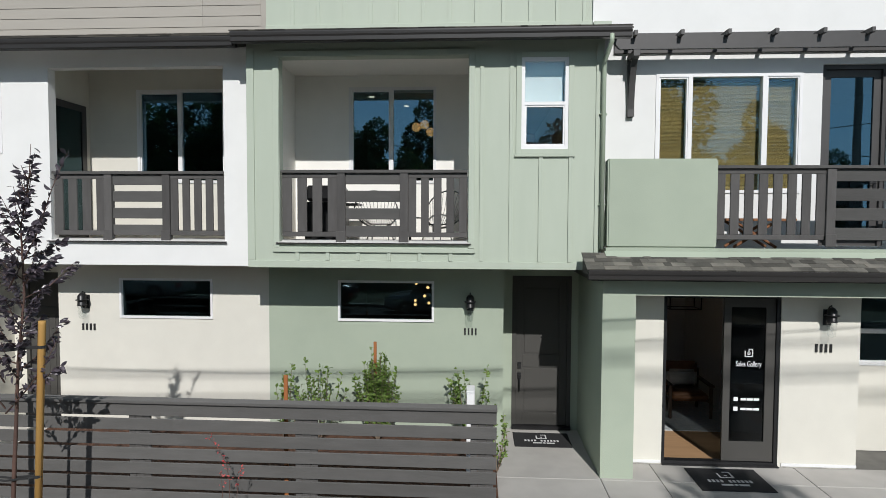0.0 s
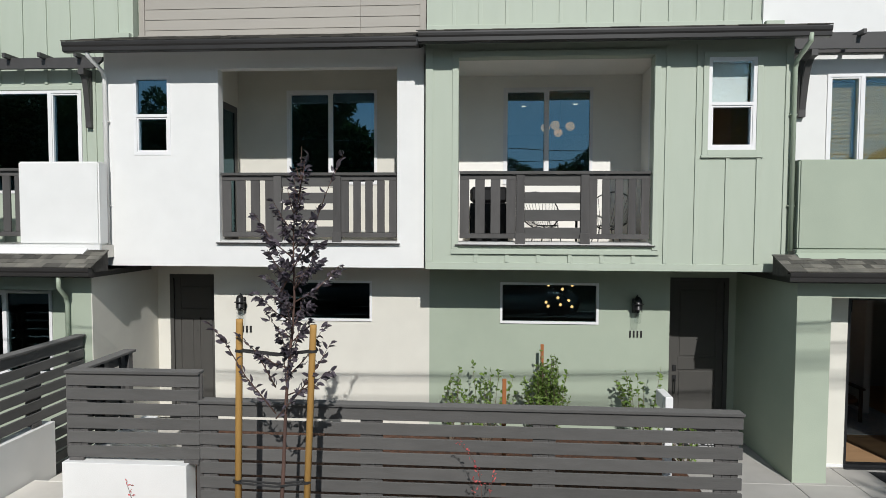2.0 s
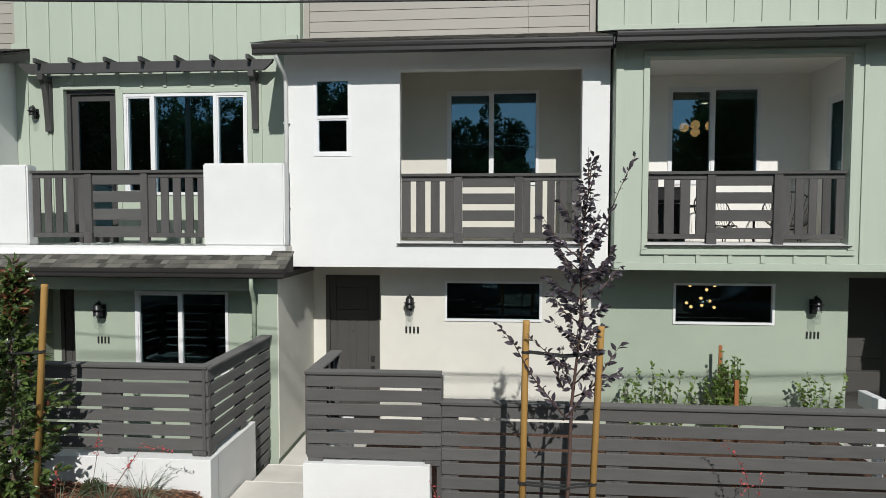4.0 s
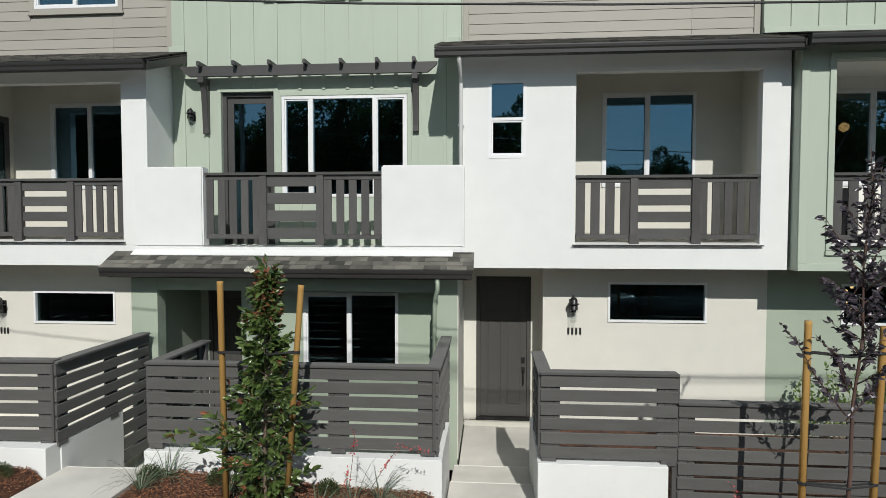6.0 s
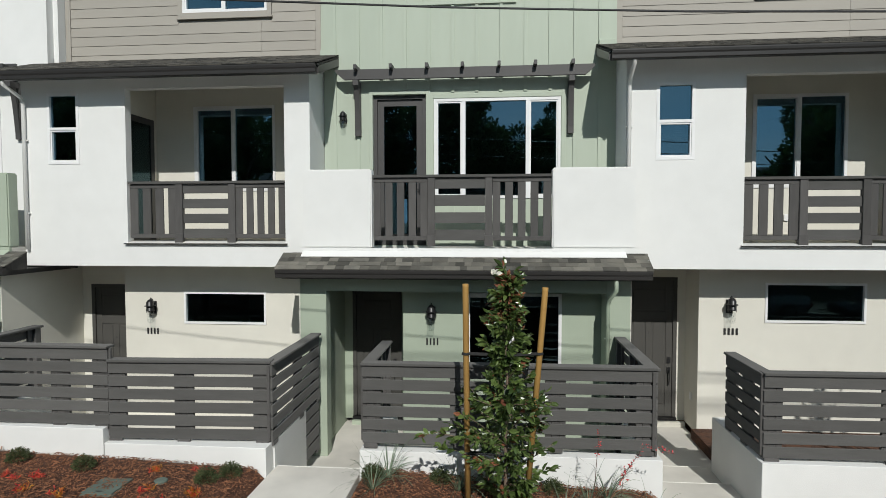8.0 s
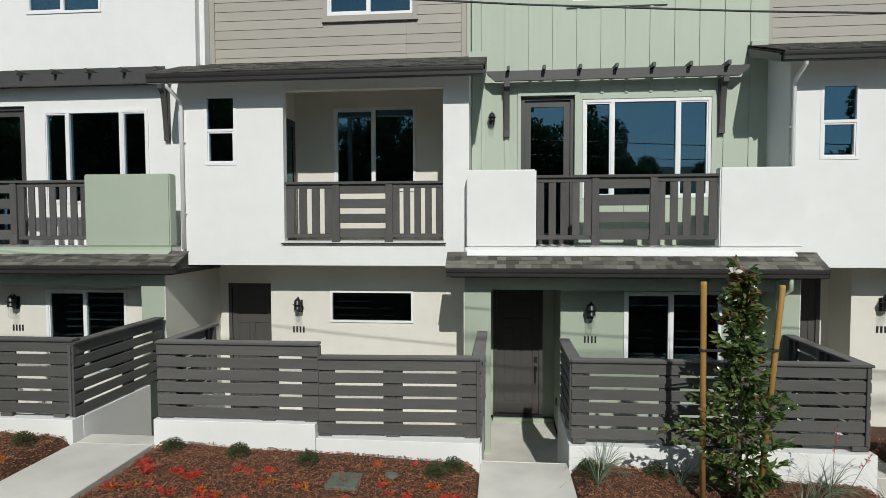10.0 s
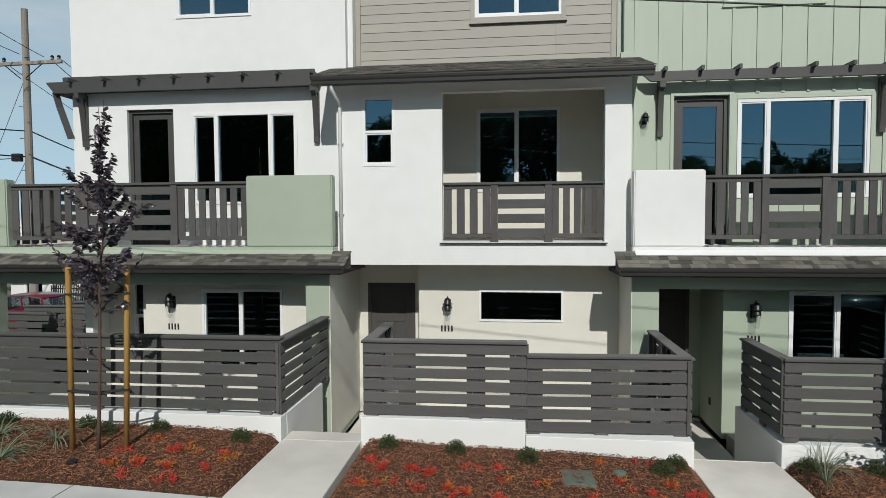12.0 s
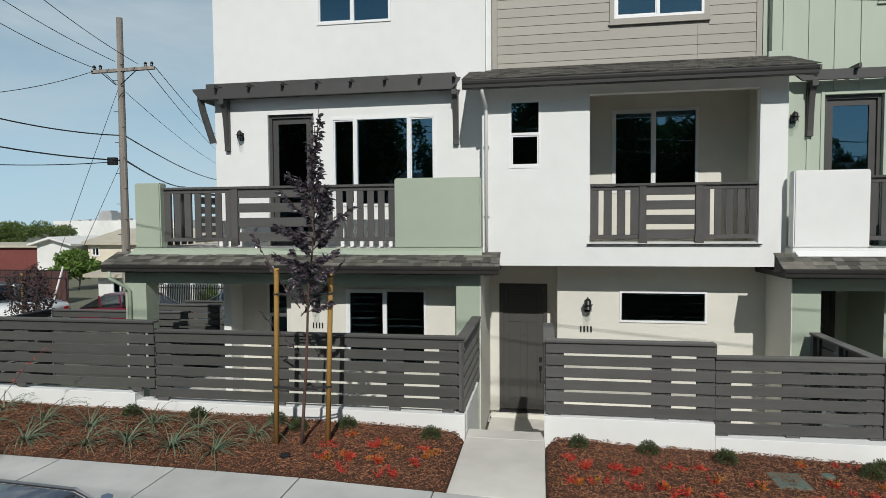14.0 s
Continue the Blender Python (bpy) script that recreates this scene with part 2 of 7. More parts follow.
M_NUM = mat("black_numerals", (0.02, 0.02, 0.02), (0.015, 0.015, 0.015), 0.5, 5, 1, 60, 0.03)
M_BOXLID = mat("green_valve_lid", (0.12, 0.155, 0.13), (0.095, 0.125, 0.105), 0.75, 9, 2, 70, 0.3, 0.003)
M_BLIND = mat("bamboo_blind", (0.42, 0.32, 0.11), (0.20, 0.15, 0.05), 0.8, 5, 0.8, 60, 0.5, 0.004, stretch=(0.08, 1, 14))
M_STEEL = mat("dark_steel", (0.05, 0.05, 0.052), (0.04, 0.04, 0.042), 0.35, 5, 1, 60, 0.05, metal=0.8)
M_TEAK = mat("teak_table", (0.24, 0.10, 0.04), (0.18, 0.075, 0.03), 0.55, 9, 2, 50, 0.2, 0.002)
M_GLASS = glass_mat("window_glass", 0.19, (0.38, 0.42, 0.42), 0.02, (0.42, 0.76, 1.0))
M_GLASSC = glass_mat("bright_window_glass", 0.10, (0.96, 0.97, 0.97), 0.02, (0.45, 0.8, 1.0))
M_GLASSN = glass_mat("low_window_glass", 0.05, (0.40, 0.44, 0.43), 0.02, (0.55, 0.88, 1.0))
M_GLASSD = glass_mat("entrance_glass", 0.03, (0.30, 0.31, 0.31), 0.02, (0.9, 0.96, 1.0))
M_CLEAR = glass_mat("clear_glass", 0.04, (0.93, 0.94, 0.94), 0.6)
M_GLOBE = glow_mat("amber_globe", (1.0, 0.55, 0.22), 1.9)
M_BULB = glow_mat("warm_bulb", (1.0, 0.60, 0.25), 6.0)
M_SPOT = glow_mat("downlight", (1.0, 0.85, 0.66), 5.0)
L_PLUM = leaf_mat("plum_leaf", (0.036, 0.030, 0.040), (0.100, 0.082, 0.098), 0.30, 0.10)
L_PLUMF = leaf_mat("fine_plum_leaf", (0.030, 0.020, 0.022), (0.075, 0.050, 0.050), 0.65, 0.10)
L_FARL = leaf_mat("far_tree_leaf", (0.05, 0.085, 0.018), (0.16, 0.215, 0.05), 0.6, 0.25)
L_MAG = leaf_mat("magnolia_leaf", (0.030, 0.056, 0.014), (0.125, 0.180, 0.050), 0.30, 0.14, 0.6)
L_RUST = leaf_mat("magnolia_underside", (0.11, 0.032, 0.018), (0.27, 0.10, 0.045), 0.7, 0.15)
L_HEDGE = leaf_mat("shrub_leaf", (0.10, 0.175, 0.03), (0.21, 0.31, 0.075), 0.4, 0.3)
L_RED = leaf_mat("red_leaf", (0.42, 0.012, 0.022), (0.66, 0.10, 0.05), 0.5, 0.3)
L_ORANGE = leaf_mat("orange_leaf", (0.50, 0.09, 0.015), (0.45, 0.24, 0.035), 0.5, 0.3)
L_BALL = leaf_mat("dwarf_shrub_leaf", (0.030, 0.044, 0.016), (0.105, 0.125, 0.055), 0.65, 0.15, 0.2)
L_GRASS = leaf_mat("strap_leaf", (0.09, 0.135, 0.085), (0.19, 0.245, 0.155), 0.5, 0.2)
L_TREE = leaf_mat("tree_leaf", (0.035, 0.065, 0.02), (0.09, 0.135, 0.035), 0.55, 0.25)
L_LIME = leaf_mat("bright_tree_leaf", (0.10, 0.18, 0.03), (0.19, 0.29, 0.06), 0.55, 0.3)
L_CHIP = leaf_mat("bark_chip", (0.060, 0.025, 0.014), (0.31, 0.135, 0.066), 0.9, 0.0)
L_PETAL = leaf_mat("white_petal", (0.75, 0.72, 0.62), (0.80, 0.78, 0.70), 0.6, 0.3)

# builders -------------------------------------------------------------------
WORLD = {}


def thing(name, base, label, category, group="", kind=""):
    ob = new(name)
    ob.empty_display_size = 0.1
    ob.location = base
    WORLD[ob] = Matrix.Translation(base)
    return tagged(ob, label, category, group, kind)


def hang(ob, parent, local=None):
    """Makes ob a part of parent; its mesh stays where its own numbers say."""
    w = local if local is not None else Matrix.Identity(4)
    WORLD[ob] = w
    ob.matrix_basis = w
    if parent is not None:
        ob.parent = parent
        ob.matrix_parent_inverse = WORLD[parent].inverted()
    return ob


def part(name, bm, material, parent=None, label="", smooth=False):
    me = bpy.data.meshes.new(name)
    bmesh.ops.recalc_face_normals(bm, faces=bm.faces)
    bm.to_mesh(me)
    bm.free()
    if smooth:
        me.polygons.foreach_set("use_smooth", [True] * len(me.polygons))
    me.materials.append(material)
    ob = new(name, me)
    hang(ob, parent)
    return tagged(ob, label) if label else ob


def raw(name, verts, faces, material, parent=None, label="", smooth=False):
    me = bpy.data.meshes.new(name)
    me.from_pydata(verts, [], faces)
    if smooth:
        me.polygons.foreach_set("use_smooth", [True] * len(me.polygons))
    me.materials.append(material)
    ob = new(name, me)
    hang(ob, parent)
    return tagged(ob, label) if label else ob


def bx(bm, x0, x1, y0, y1, z0, z1):
    v = [bm.verts.new(c) for c in ((x0, y0, z0), (x1, y0, z0), (x1, y1, z0), (x0, y1, z0), (x0, y0, z1), (x1, y0, z1), (x1, y1, z1), (x0, y1, z1))]
    for f in ((0, 3, 2, 1), (4, 5, 6, 7), (0, 1, 5, 4), (1, 2, 6, 5), (2, 3, 7, 6), (3, 0, 4, 7)):
        bm.faces.new([v[i] for i in f])
    return bm


def boxes(*list_of):
    bm = bmesh.new()
    for b in list_of:
        bx(bm, *b)
    return bm


BOXES = {}


def piece(name, parent, b, material, r=0.004, label="", turn=None):
    """A chamfered box as an object of its own; alike ones share a mesh."""
    x0, x1, y0, y1, z0, z1 = b
    key = (name, round(x1 - x0, 3), round(y1 - y0, 3), round(z1 - z0, 3), material.name, r)
    if key not in BOXES:
        bm = bmesh.new()
        a, c, d = (x1 - x0) / 2, (y1 - y0) / 2, (z1 - z0) / 2
        bx(bm, -a, a, -c, c, -d, d)
        if r:
            bmesh.ops.bevel(bm, geom=bm.edges[:], offset=min(r, a * 0.4, c * 0.4, d * 0.4), segments=1, affect="EDGES")
        bmesh.ops.recalc_face_normals(bm, faces=bm.faces)
        me = bpy.data.meshes.new(name)
        bm.to_mesh(me)
        bm.free()
        me.materials.append(material)
        BOXES[key] = me
    ob = new(name, BOXES[key])
    m = Matrix.Translation(((x0 + x1) / 2, (y0 + y1) / 2, (z0 + z1) / 2))
    hang(ob, parent, m @ turn if turn is not None else m)
    return tagged(ob, label) if label else ob


def prism(bm, profile, x0, x1):
    """A profile of (y, z) points drawn out along x."""
    a = [bm.verts.new((x0, y, z)) for y, z in profile]
    b = [bm.verts.new((x1, y, z)) for y, z in profile]
    n = len(profile)
    for i in range(n):
        bm.faces.new((a[i], a[(i + 1) % n], b[(i + 1) % n], b[i]))
    bm.faces.new(a[::-1])
    bm.faces.new(b)
    return bm


def tube(bm, pts, r, n=8, r_end=None):
    pts = [Vector(p) for p in pts]
    rings = []
    for i, p in enumerate(pts):
        d = (pts[min(i + 1, len(pts) - 1)] - pts[max(i - 1, 0)]).normalized()
        u = d.cross(Vector((0, 1, 0.01)) if abs(d.y) < 0.9 else Vector((1, 0, 0))).normalized()
        w = d.cross(u)
        rr = r if r_end is None else r + (r_end - r) * i / (len(pts) - 1)
        rings.append([bm.verts.new(p + (u * math.cos(a) + w * math.sin(a)) * rr) for a in (2 * math.pi * k / n for k in range(n))])
    for a, b in zip(rings, rings[1:]):
        for k in range(n):
            bm.faces.new((a[k], a[(k + 1) % n], b[(k + 1) % n], b[k]))
    bm.faces.new(rings[0][::-1])
    bm.faces.new(rings[-1])
    return bm


def lathe(bm, profile, cx, cy, n=16):
    """A profile of (radius, z) turned about the upright through (cx, cy)."""
    rings = [[bm.verts.new((cx + r * math.cos(2 * math.pi * k / n), cy + r * math.sin(2 * math.pi * k / n), z)) for k in range(n)] for r, z in profile]
    for a, b in zip(rings, rings[1:]):
        for k in range(n):
            bm.faces.new((a[k], a[(k + 1) % n], b[(k + 1) % n], b[k]))
    bm.faces.new(rings[0][::-1])
    bm.faces.new(rings[-1])
    return bm


def ball(bm, c, r, n=12):
    prof = [(max(0.001, r * math.sin(math.pi * i / n)), c[2] - r * math.cos(math.pi * i / n)) for i in range(n + 1)]
    return lathe(bm, prof, c[0], c[1], n)


def pierced(bm, x0, x1, y0, y1, z0, z1, holes):
    """A wall along x, one closed mesh, with rectangular holes (x0, x1, z0, z1) right through it."""
    holes = [(max(h[0], x0), min(h[1], x1), max(h[2], z0), min(h[3], z1)) for h in holes]
    xs = sorted({round(v, 5) for v in (x0, x1, *[h[i] for h in holes for i in (0, 1)])})
    zs = sorted({round(v, 5) for v in (z0, z1, *[h[i] for h in holes for i in (2, 3)])})
    full = {}
    for i, (a, b) in enumerate(zip(xs, xs[1:])):
        for k, (c, d) in enumerate(zip(zs, zs[1:])):
            mx, mz = (a + b) / 2, (c + d) / 2
            full[i, k] = not any(h[0] < mx < h[1] and h[2] < mz < h[3] for h in holes)
    vs = {}

    def v(i, k, y):
        if (i, k, y) not in vs:
            vs[i, k, y] = bm.verts.new((xs[i], y, zs[k]))
        return vs[i, k, y]

    for (i, k), on in full.items():
        if not on:
            continue
        bm.faces.new((v(i, k, y0), v(i + 1, k, y0), v(i + 1, k + 1, y0), v(i, k + 1, y0)))
        bm.faces.new((v(i, k, y1), v(i, k + 1, y1), v(i + 1, k + 1, y1), v(i + 1, k, y1)))
        for di, dk, e in ((-1, 0, ((i, k), (i, k + 1))), (1, 0, ((i + 1, k + 1), (i + 1, k))), (0, -1, ((i + 1, k), (i, k))), (0, 1, ((i, k + 1), (i + 1, k + 1)))):
            if not full.get((i + di, k + dk)):
                (a, b), (c, d) = e
                bm.faces.new((v(a, b, y0), v(c, d, y0), v(c, d, y1), v(a, b, y1)))
    return bm


def leaves(spots, size, material, name, parent, seed, aspect=0.45, droop=0.0, label=""):
    """One mesh of many folded leaves at the given (point, outward direction) spots."""
    rng = random.Random(seed)
    verts, faces = [], []
    for p, d in spots:
        d = (Vector(d) + Vector((rng.uniform(-0.7, 0.7), rng.uniform(-0.7, 0.7), rng.uniform(-0.7, 0.7) - droop))).normalized()
        s = d.cross(Vector((rng.uniform(-1, 1), rng.uniform(-1, 1), rng.uniform(-0.4, 1)))).normalized()
        n = s.cross(d)
        l = size * rng.uniform(0.65, 1.25)
        w = l * aspect * 0.5
        p = Vector(p)
        i = len(verts)
        if size > 0.2 or size < 0.045:
            verts += [p, p + d * l * 0.5 + s * w + n * w * 0.35, p + d * l - n * l * 0.12, p + d * l * 0.5 - s * w + n * w * 0.35, p + d * l * 0.5]
            faces += [(i, i + 1, i + 4), (i + 1, i + 2, i + 4), (i + 2, i + 3, i + 4), (i + 3, i, i + 4)]
            continue
        bend = rng.uniform(0.05, 0.22)
        m1, m2 = p + d * l * 0.36 + n * l * bend * 0.4, p + d * l * 0.7 + n * l * bend * 0.25
        verts += [p, p + d * l - n * l * bend * 0.5, m1, m2, m1 + s * w + n * w * 0.3, m2 + s * w * 0.82 + n * w * 0.25, m1 - s * w + n * w * 0.3, m2 - s * w * 0.82 + n * w * 0.25]
        faces += [(i, i + 4, i + 2), (i, i + 2, i + 6), (i + 4, i + 5, i + 3, i + 2), (i + 2, i + 3, i + 7, i + 6), (i + 5, i + 1, i + 3), (i + 3, i + 1, i + 7)]
    return raw(name, [tuple(v) for v in verts], faces, material, parent, label)


def ground_z(x):
    """Height of the sloping street frontage along the row."""
    return float(np.interp(x, (-60, -24, -19.3, -17, -12, -7.4, 0, 4, 12, 60), (1.25, 0.86, 0.82, 0.74, 0.58, 0.35, 0.10, -0.02, -0.2, -0.8)))

# ground ---------------------------------------------------------------------


def make_ground():
    xs = [-1500, -500, -200, -100, -60, -40, -30, -24.45, -24.4, -19.3, -17, -12, -7.4, 0, 4, 12, 12.05, 30, 60, 120, 300, 1500]
    ys = [-1500, -300, -80, -30, -14, -6.3, -2.66, -2.62, 4, 9.4, 9.45, 30, 80, 200, 600, 2500]
    verts, faces = [], []
    for y in ys:
        for x in xs:
            z = ground_z(x) - 0.2
            if x < -24.43 and y > -2.64:
                z = -0.3
            if -24.42 < x < 12.02 and -2.64 < y < 9.42:
                z = -0.55
            verts.append((x, y, z))
    n = len(xs)
    for j in range(len(ys) - 1):
        for i in range(n - 1):
            k = j * n + i
            faces.append((k, k + 1, k + n + 1, k + n))
    tagged(raw("ground", verts, faces, M_FAR), "sloping open ground running out to the horizon", "ground", kind="structure")


def strip(name, x0, x1, y0, y1, dz, thick, material, step=1.0):
    """A slab that follows the slope of the street."""
    bm = bmesh.new()
    n = max(1, int(abs(x1 - x0) / step))
    rows = []
    for i in range(n + 1):
        x = x0 + (x1 - x0) * i / n
        z = ground_z(x) + dz
        rows.append([bm.verts.new(c) for c in ((x, y0, z - thick), (x, y1, z - thick), (x, y1, z), (x, y0, z))])
    for a, b in zip(rows, rows[1:]):
        for k in range(4):
            bm.faces.new((a[k], a[(k + 1) % 4], b[(k + 1) % 4], b[k]))
    bm.faces.new(rows[0][::-1])
    bm.faces.new(rows[-1])
    return bm


make_ground()
road = tagged(part("road", strip("road", -120, 80, -13.4, -6.25, -0.12, 0.05, M_ASPH, 4), M_ASPH), "dark asphalt street along the row", "road", kind="structure")
kerb = tagged(part("kerb", strip("kerb", -120, 80, -6.25, -6.08, 0.0, 0.3, M_CONC, 4), M_CONC), "grey concrete kerb beside the street", "kerb", kind="structure")
pavement = tagged(part("pavement", strip("pavement", -60, 40, -6.08, -4.47, -0.02, 0.12, M_CONCD, 2), M_CONCD), "pale concrete pavement slabs with tooled joints", "pavement", kind="structure")
SLABX = [-31.2 + 1.52 * i for i in range(28)]
for sx in SLABX:
    part("slab", strip("slab", sx + 0.006, sx + 1.508, -6.07, -4.475, 0.0, 0.06, M_WALKW, 1.6), M_WALKW, pavement)


def bark_bed(x0, x1, y0, y1, seed):
    """A bumpy bed of bark mulch with loose chips on it."""
    nx, ny = int((x1 - x0) / 0.09), int((y1 - y0) / 0.09)
    verts, faces = [], []

    def height(x, y):
        edge = min(1.0, (y - y0) / 0.12, (y1 - y) / 0.06 + 0.5)
        side = min(1.0, (x - x0) / 0.14, (x1 - x) / 0.14)
        edge *= max(side, 0.0)
        h = noise.noise(Vector((x * 1.3, y * 1.3, seed))) * 0.03 + noise.noise(Vector((x * 9, y * 9, seed))) * 0.018
        return ground_z(x) - 0.02 + (0.05 + h) * edge + 0.05 * max(0.0, (y - y0) / (y1 - y0) - 0.3) * max(side, 0.0) - 0.07 * (1 - max(side, 0.0))

    for j in range(ny + 1):
        for i in range(nx + 1):
            x, y = x0 + (x1 - x0) * i / nx, y0 + (y1 - y0) * j / ny
            verts.append((x, y, height(x, y)))
    for j in range(ny):
        for i in range(nx):
            k = j * (nx + 1) + i
            faces.append((k, k + 1, k + nx + 2, k + nx + 1))
    tagged(raw("mulch_bed", verts, faces, M_SOIL, smooth=True), "planting bed covered in red-brown bark mulch", "mulch bed", kind="structure")
    rng = random.Random(seed)
    cv, cf = [], []
    for _ in range(int((x1 - x0) * (y1 - y0) * 2300)):
        x, y = rng.uniform(x0 + 0.03, x1 - 0.03), rng.uniform(y0 + 0.02, y1 - 0.02)
        p = Vector((x, y, height(x, y) + rng.uniform(0.002, 0.02)))
        a = rng.uniform(0, 6.28)
        l, w = 0.006 + 0.024 * rng.random() ** 2, rng.uniform(0.0025, 0.0075)
        d = Vector((math.cos(a), math.sin(a), rng.uniform(-0.35, 0.35))) * l
        s = Vector((-math.sin(a), math.cos(a), rng.uniform(-0.6, 0.6))) * w
        u = Vector((0, 0, rng.uniform(0.003, 0.008)))
        i = len(cv)
        cv += [tuple(p - d - s), tuple(p + d - s * 0.7), tuple(p + d + s), tuple(p - d + s * 0.8), tuple(p + u)]
        cf += [(i, i + 1, i + 4), (i + 1, i + 2, i + 4), (i + 2, i + 3, i + 4), (i + 3, i, i + 4)]
    tagged(raw("bark_chips", cv, cf, L_CHIP), "loose red-brown bark chips lying on the bed", "bark chips", kind="stuff")


bark_bed(-31.0, -17.40, -4.46, -2.74, 3)
bark_bed(-16.32, -12.10, -4.46, -2.70, 5)
bark_bed(-10.98, -7.36, -4.46, -2.46, 7)
bark_bed(-6.25, 1.40, -4.46, -2.50, 9)


def path_piece(name, x0, x1, y0, y1, z_front, z_back, label, pale_edge=False):
    bm = bmesh.new()
    v = [bm.verts.new(c) for c in ((x0, y0, z_front - 0.5), (x1, y0, z_front - 0.5), (x1, y1, z_back - 0.5), (x0, y1, z_back - 0.5),
                                   (x0, y0, z_front), (x1, y0, z_front), (x1, y1, z_back), (x0, y1, z_back))]
    for f in ((0, 3, 2, 1), (4, 5, 6, 7), (0, 1, 5, 4), (1, 2, 6, 5), (2, 3, 7, 6), (3, 0, 4, 7)):
        bm.faces.new([v[i] for i in f])
    bmesh.ops.bevel(bm, geom=bm.edges[:], offset=0.008, segments=1, affect="EDGES")
    slab = tagged(part(name, bm, M_CONC), label, "path", kind="structure")
    # thin paler strip along the far edge of the slab
    if pale_edge:
        piece("nosing", slab, (x0 + 0.01, x1 - 0.01, y1 - 0.026, y1 - 0.006, z_back - 0.01, z_back + 0.003), M_NOSE, 0.002)
    return slab


# entry paths that step down from the pavement to each door
path_piece("entry_path", -17.39, -16.33, -4.47, -2.76, 0.74, 0.74, "pale concrete entry path between mulch beds")
path_piece("entry_path", -17.39, -16.33, -2.755, -2.42, 0.738, 0.735, "pale concrete entry path beside a white wall")
for i, (ya, yb_) in enumerate(((-2.415, -2.05), (-2.045, -1.68), (-1.675, -1.31), (-1.305, -0.95))):
    path_piece("entry_step", -17.39, -16.33, ya, yb_, 0.56 - 0.19 * i, 0.56 - 0.19 * i, "pale concrete step going down to the door", True)
path_piece("entry_landing", -17.39, -16.08, -0.945, 1.50, -0.30, -0.30, "pale concrete landing in front of a door")
path_piece("entry_path", -12.10, -10.99, -4.47, -2.33, 0.55, 0.52, "pale concrete entry path between mulch beds", True)
for i, (ya, yb_) in enumerate(((-2.325, -1.97), (-1.965, -1.61), (-1.605, -1.25))):
    path_piece("entry_step", -12.10, -10.99, ya, yb_, 0.36 - 0.15 * i, 0.36 - 0.15 * i, "pale concrete step going down to the door", True)
path_piece("entry_landing", -12.42, -10.86, -1.245, 1.50, -0.13, -0.13, "pale concrete landing in front of a door")
path_piece("entry_path", -7.34, -6.26, -4.47, -2.40, 0.32, 0.29, "pale concrete entry path between mulch beds", True)
for i, (ya, yb_) in enumerate(((-2.395, -1.6), (-1.595, -0.8))):
    path_piece("entry_step", -7.34, -6.26, ya, yb_, 0.18 - 0.11 * i, 0.18 - 0.11 * i, "pale concrete step going down to the door", True)
path_piece("entry_landing", -7.28, -5.96, -0.795, 1.50, -0.05, -0.05, "pale concrete landing in front of a door")
forecourt = tagged(part("forecourt", boxes((1.30, 9.0, -4.47, 1.5, -0.5, -0.012)), M_CONCD), "pale concrete forecourt slabs with dark joints", "pavement", kind="structure")
for fx0, fx1 in ((1.31, 2.74), (2.75, 3.56), (3.57, 5.62), (5.63, 6.98), (6.99, 8.98)):
    for fy0, fy1 in ((-4.46, -2.2), (-2.19, -0.62), (-0.61, 0.0 if fx0 > 2.7 else 1.4)):
        piece("paving_slab", forecourt, (fx0, fx1, fy0, fy1, -0.06, 0.0), M_PAVE, 0.006)

# houses -----------------------------------------------------------------------
XP = dict(a=-22.95, b=-17.42, c=-12.42, d=-7.32, e=-2.40, f=2.76, g=8.9)   # party lines


def window(house, x0, x1, z0, z1, y, kind, face=M_VINYL, w=0.048, glass=None, label="white vinyl window with dark glass"):
    """A framed window in a wall whose face is at y; its panes are parts of it."""
    ya, yb = y - 0.018, y + 0.075
    if kind == "fixed":
        w = 0.036
    a, b, c, d = x0 + w, x1 - w, z0 + w, z1 - w
    yg = y + 0.035
    sashes = []
    if kind == "slide":
        m = (a + b) / 2 - 0.01
        panes = [(a, m - 0.028, c, d), (m + 0.028, b, c, d)]
        sashes = [panes[0]]
    elif kind == "hung":
        m = (c + d) / 2
        panes = [(a, b, c, m - 0.023), (a, b, m + 0.023, d)]
        sashes = [panes[0]]
    elif kind == "triple":
        m1, m2 = a + (b - a) * 0.225, a + (b - a) * 0.755
        panes = [(a, m1 - 0.032, c, d), (m1 + 0.032, m2 - 0.032, c, d), (m2 + 0.032, b, c, d)]
        sashes = [panes[0], panes[2]]
    else:
        panes = [(a, b, c, d)]
    bm = pierced(bmesh.new(), x0, x1, ya, yb, z0, z1, panes)
    win = part("window", bm, face, house, label)
    for p0, p1, q0, q1 in sashes:
        part("sash", pierced(bmesh.new(), p0 + 0.001, p1 - 0.001, ya + 0.012, yb - 0.012, q0 + 0.001, q1 - 0.001, [(p0 + 0.024, p1 - 0.024, q0 + 0.026, q1 - 0.026)]), face, win)
    for i, (p0, p1, q0, q1) in enumerate(panes):
        yo = yg - (0.012 if kind in ("slide", "hung") and i == len(panes) - 1 else 0.0)
        g = part("pane", boxes((p0, p1, yo, yo + 0.006, q0, q1)), glass or (M_GLASSN if z1 < 3.0 else M_GLASS), win)
    return win


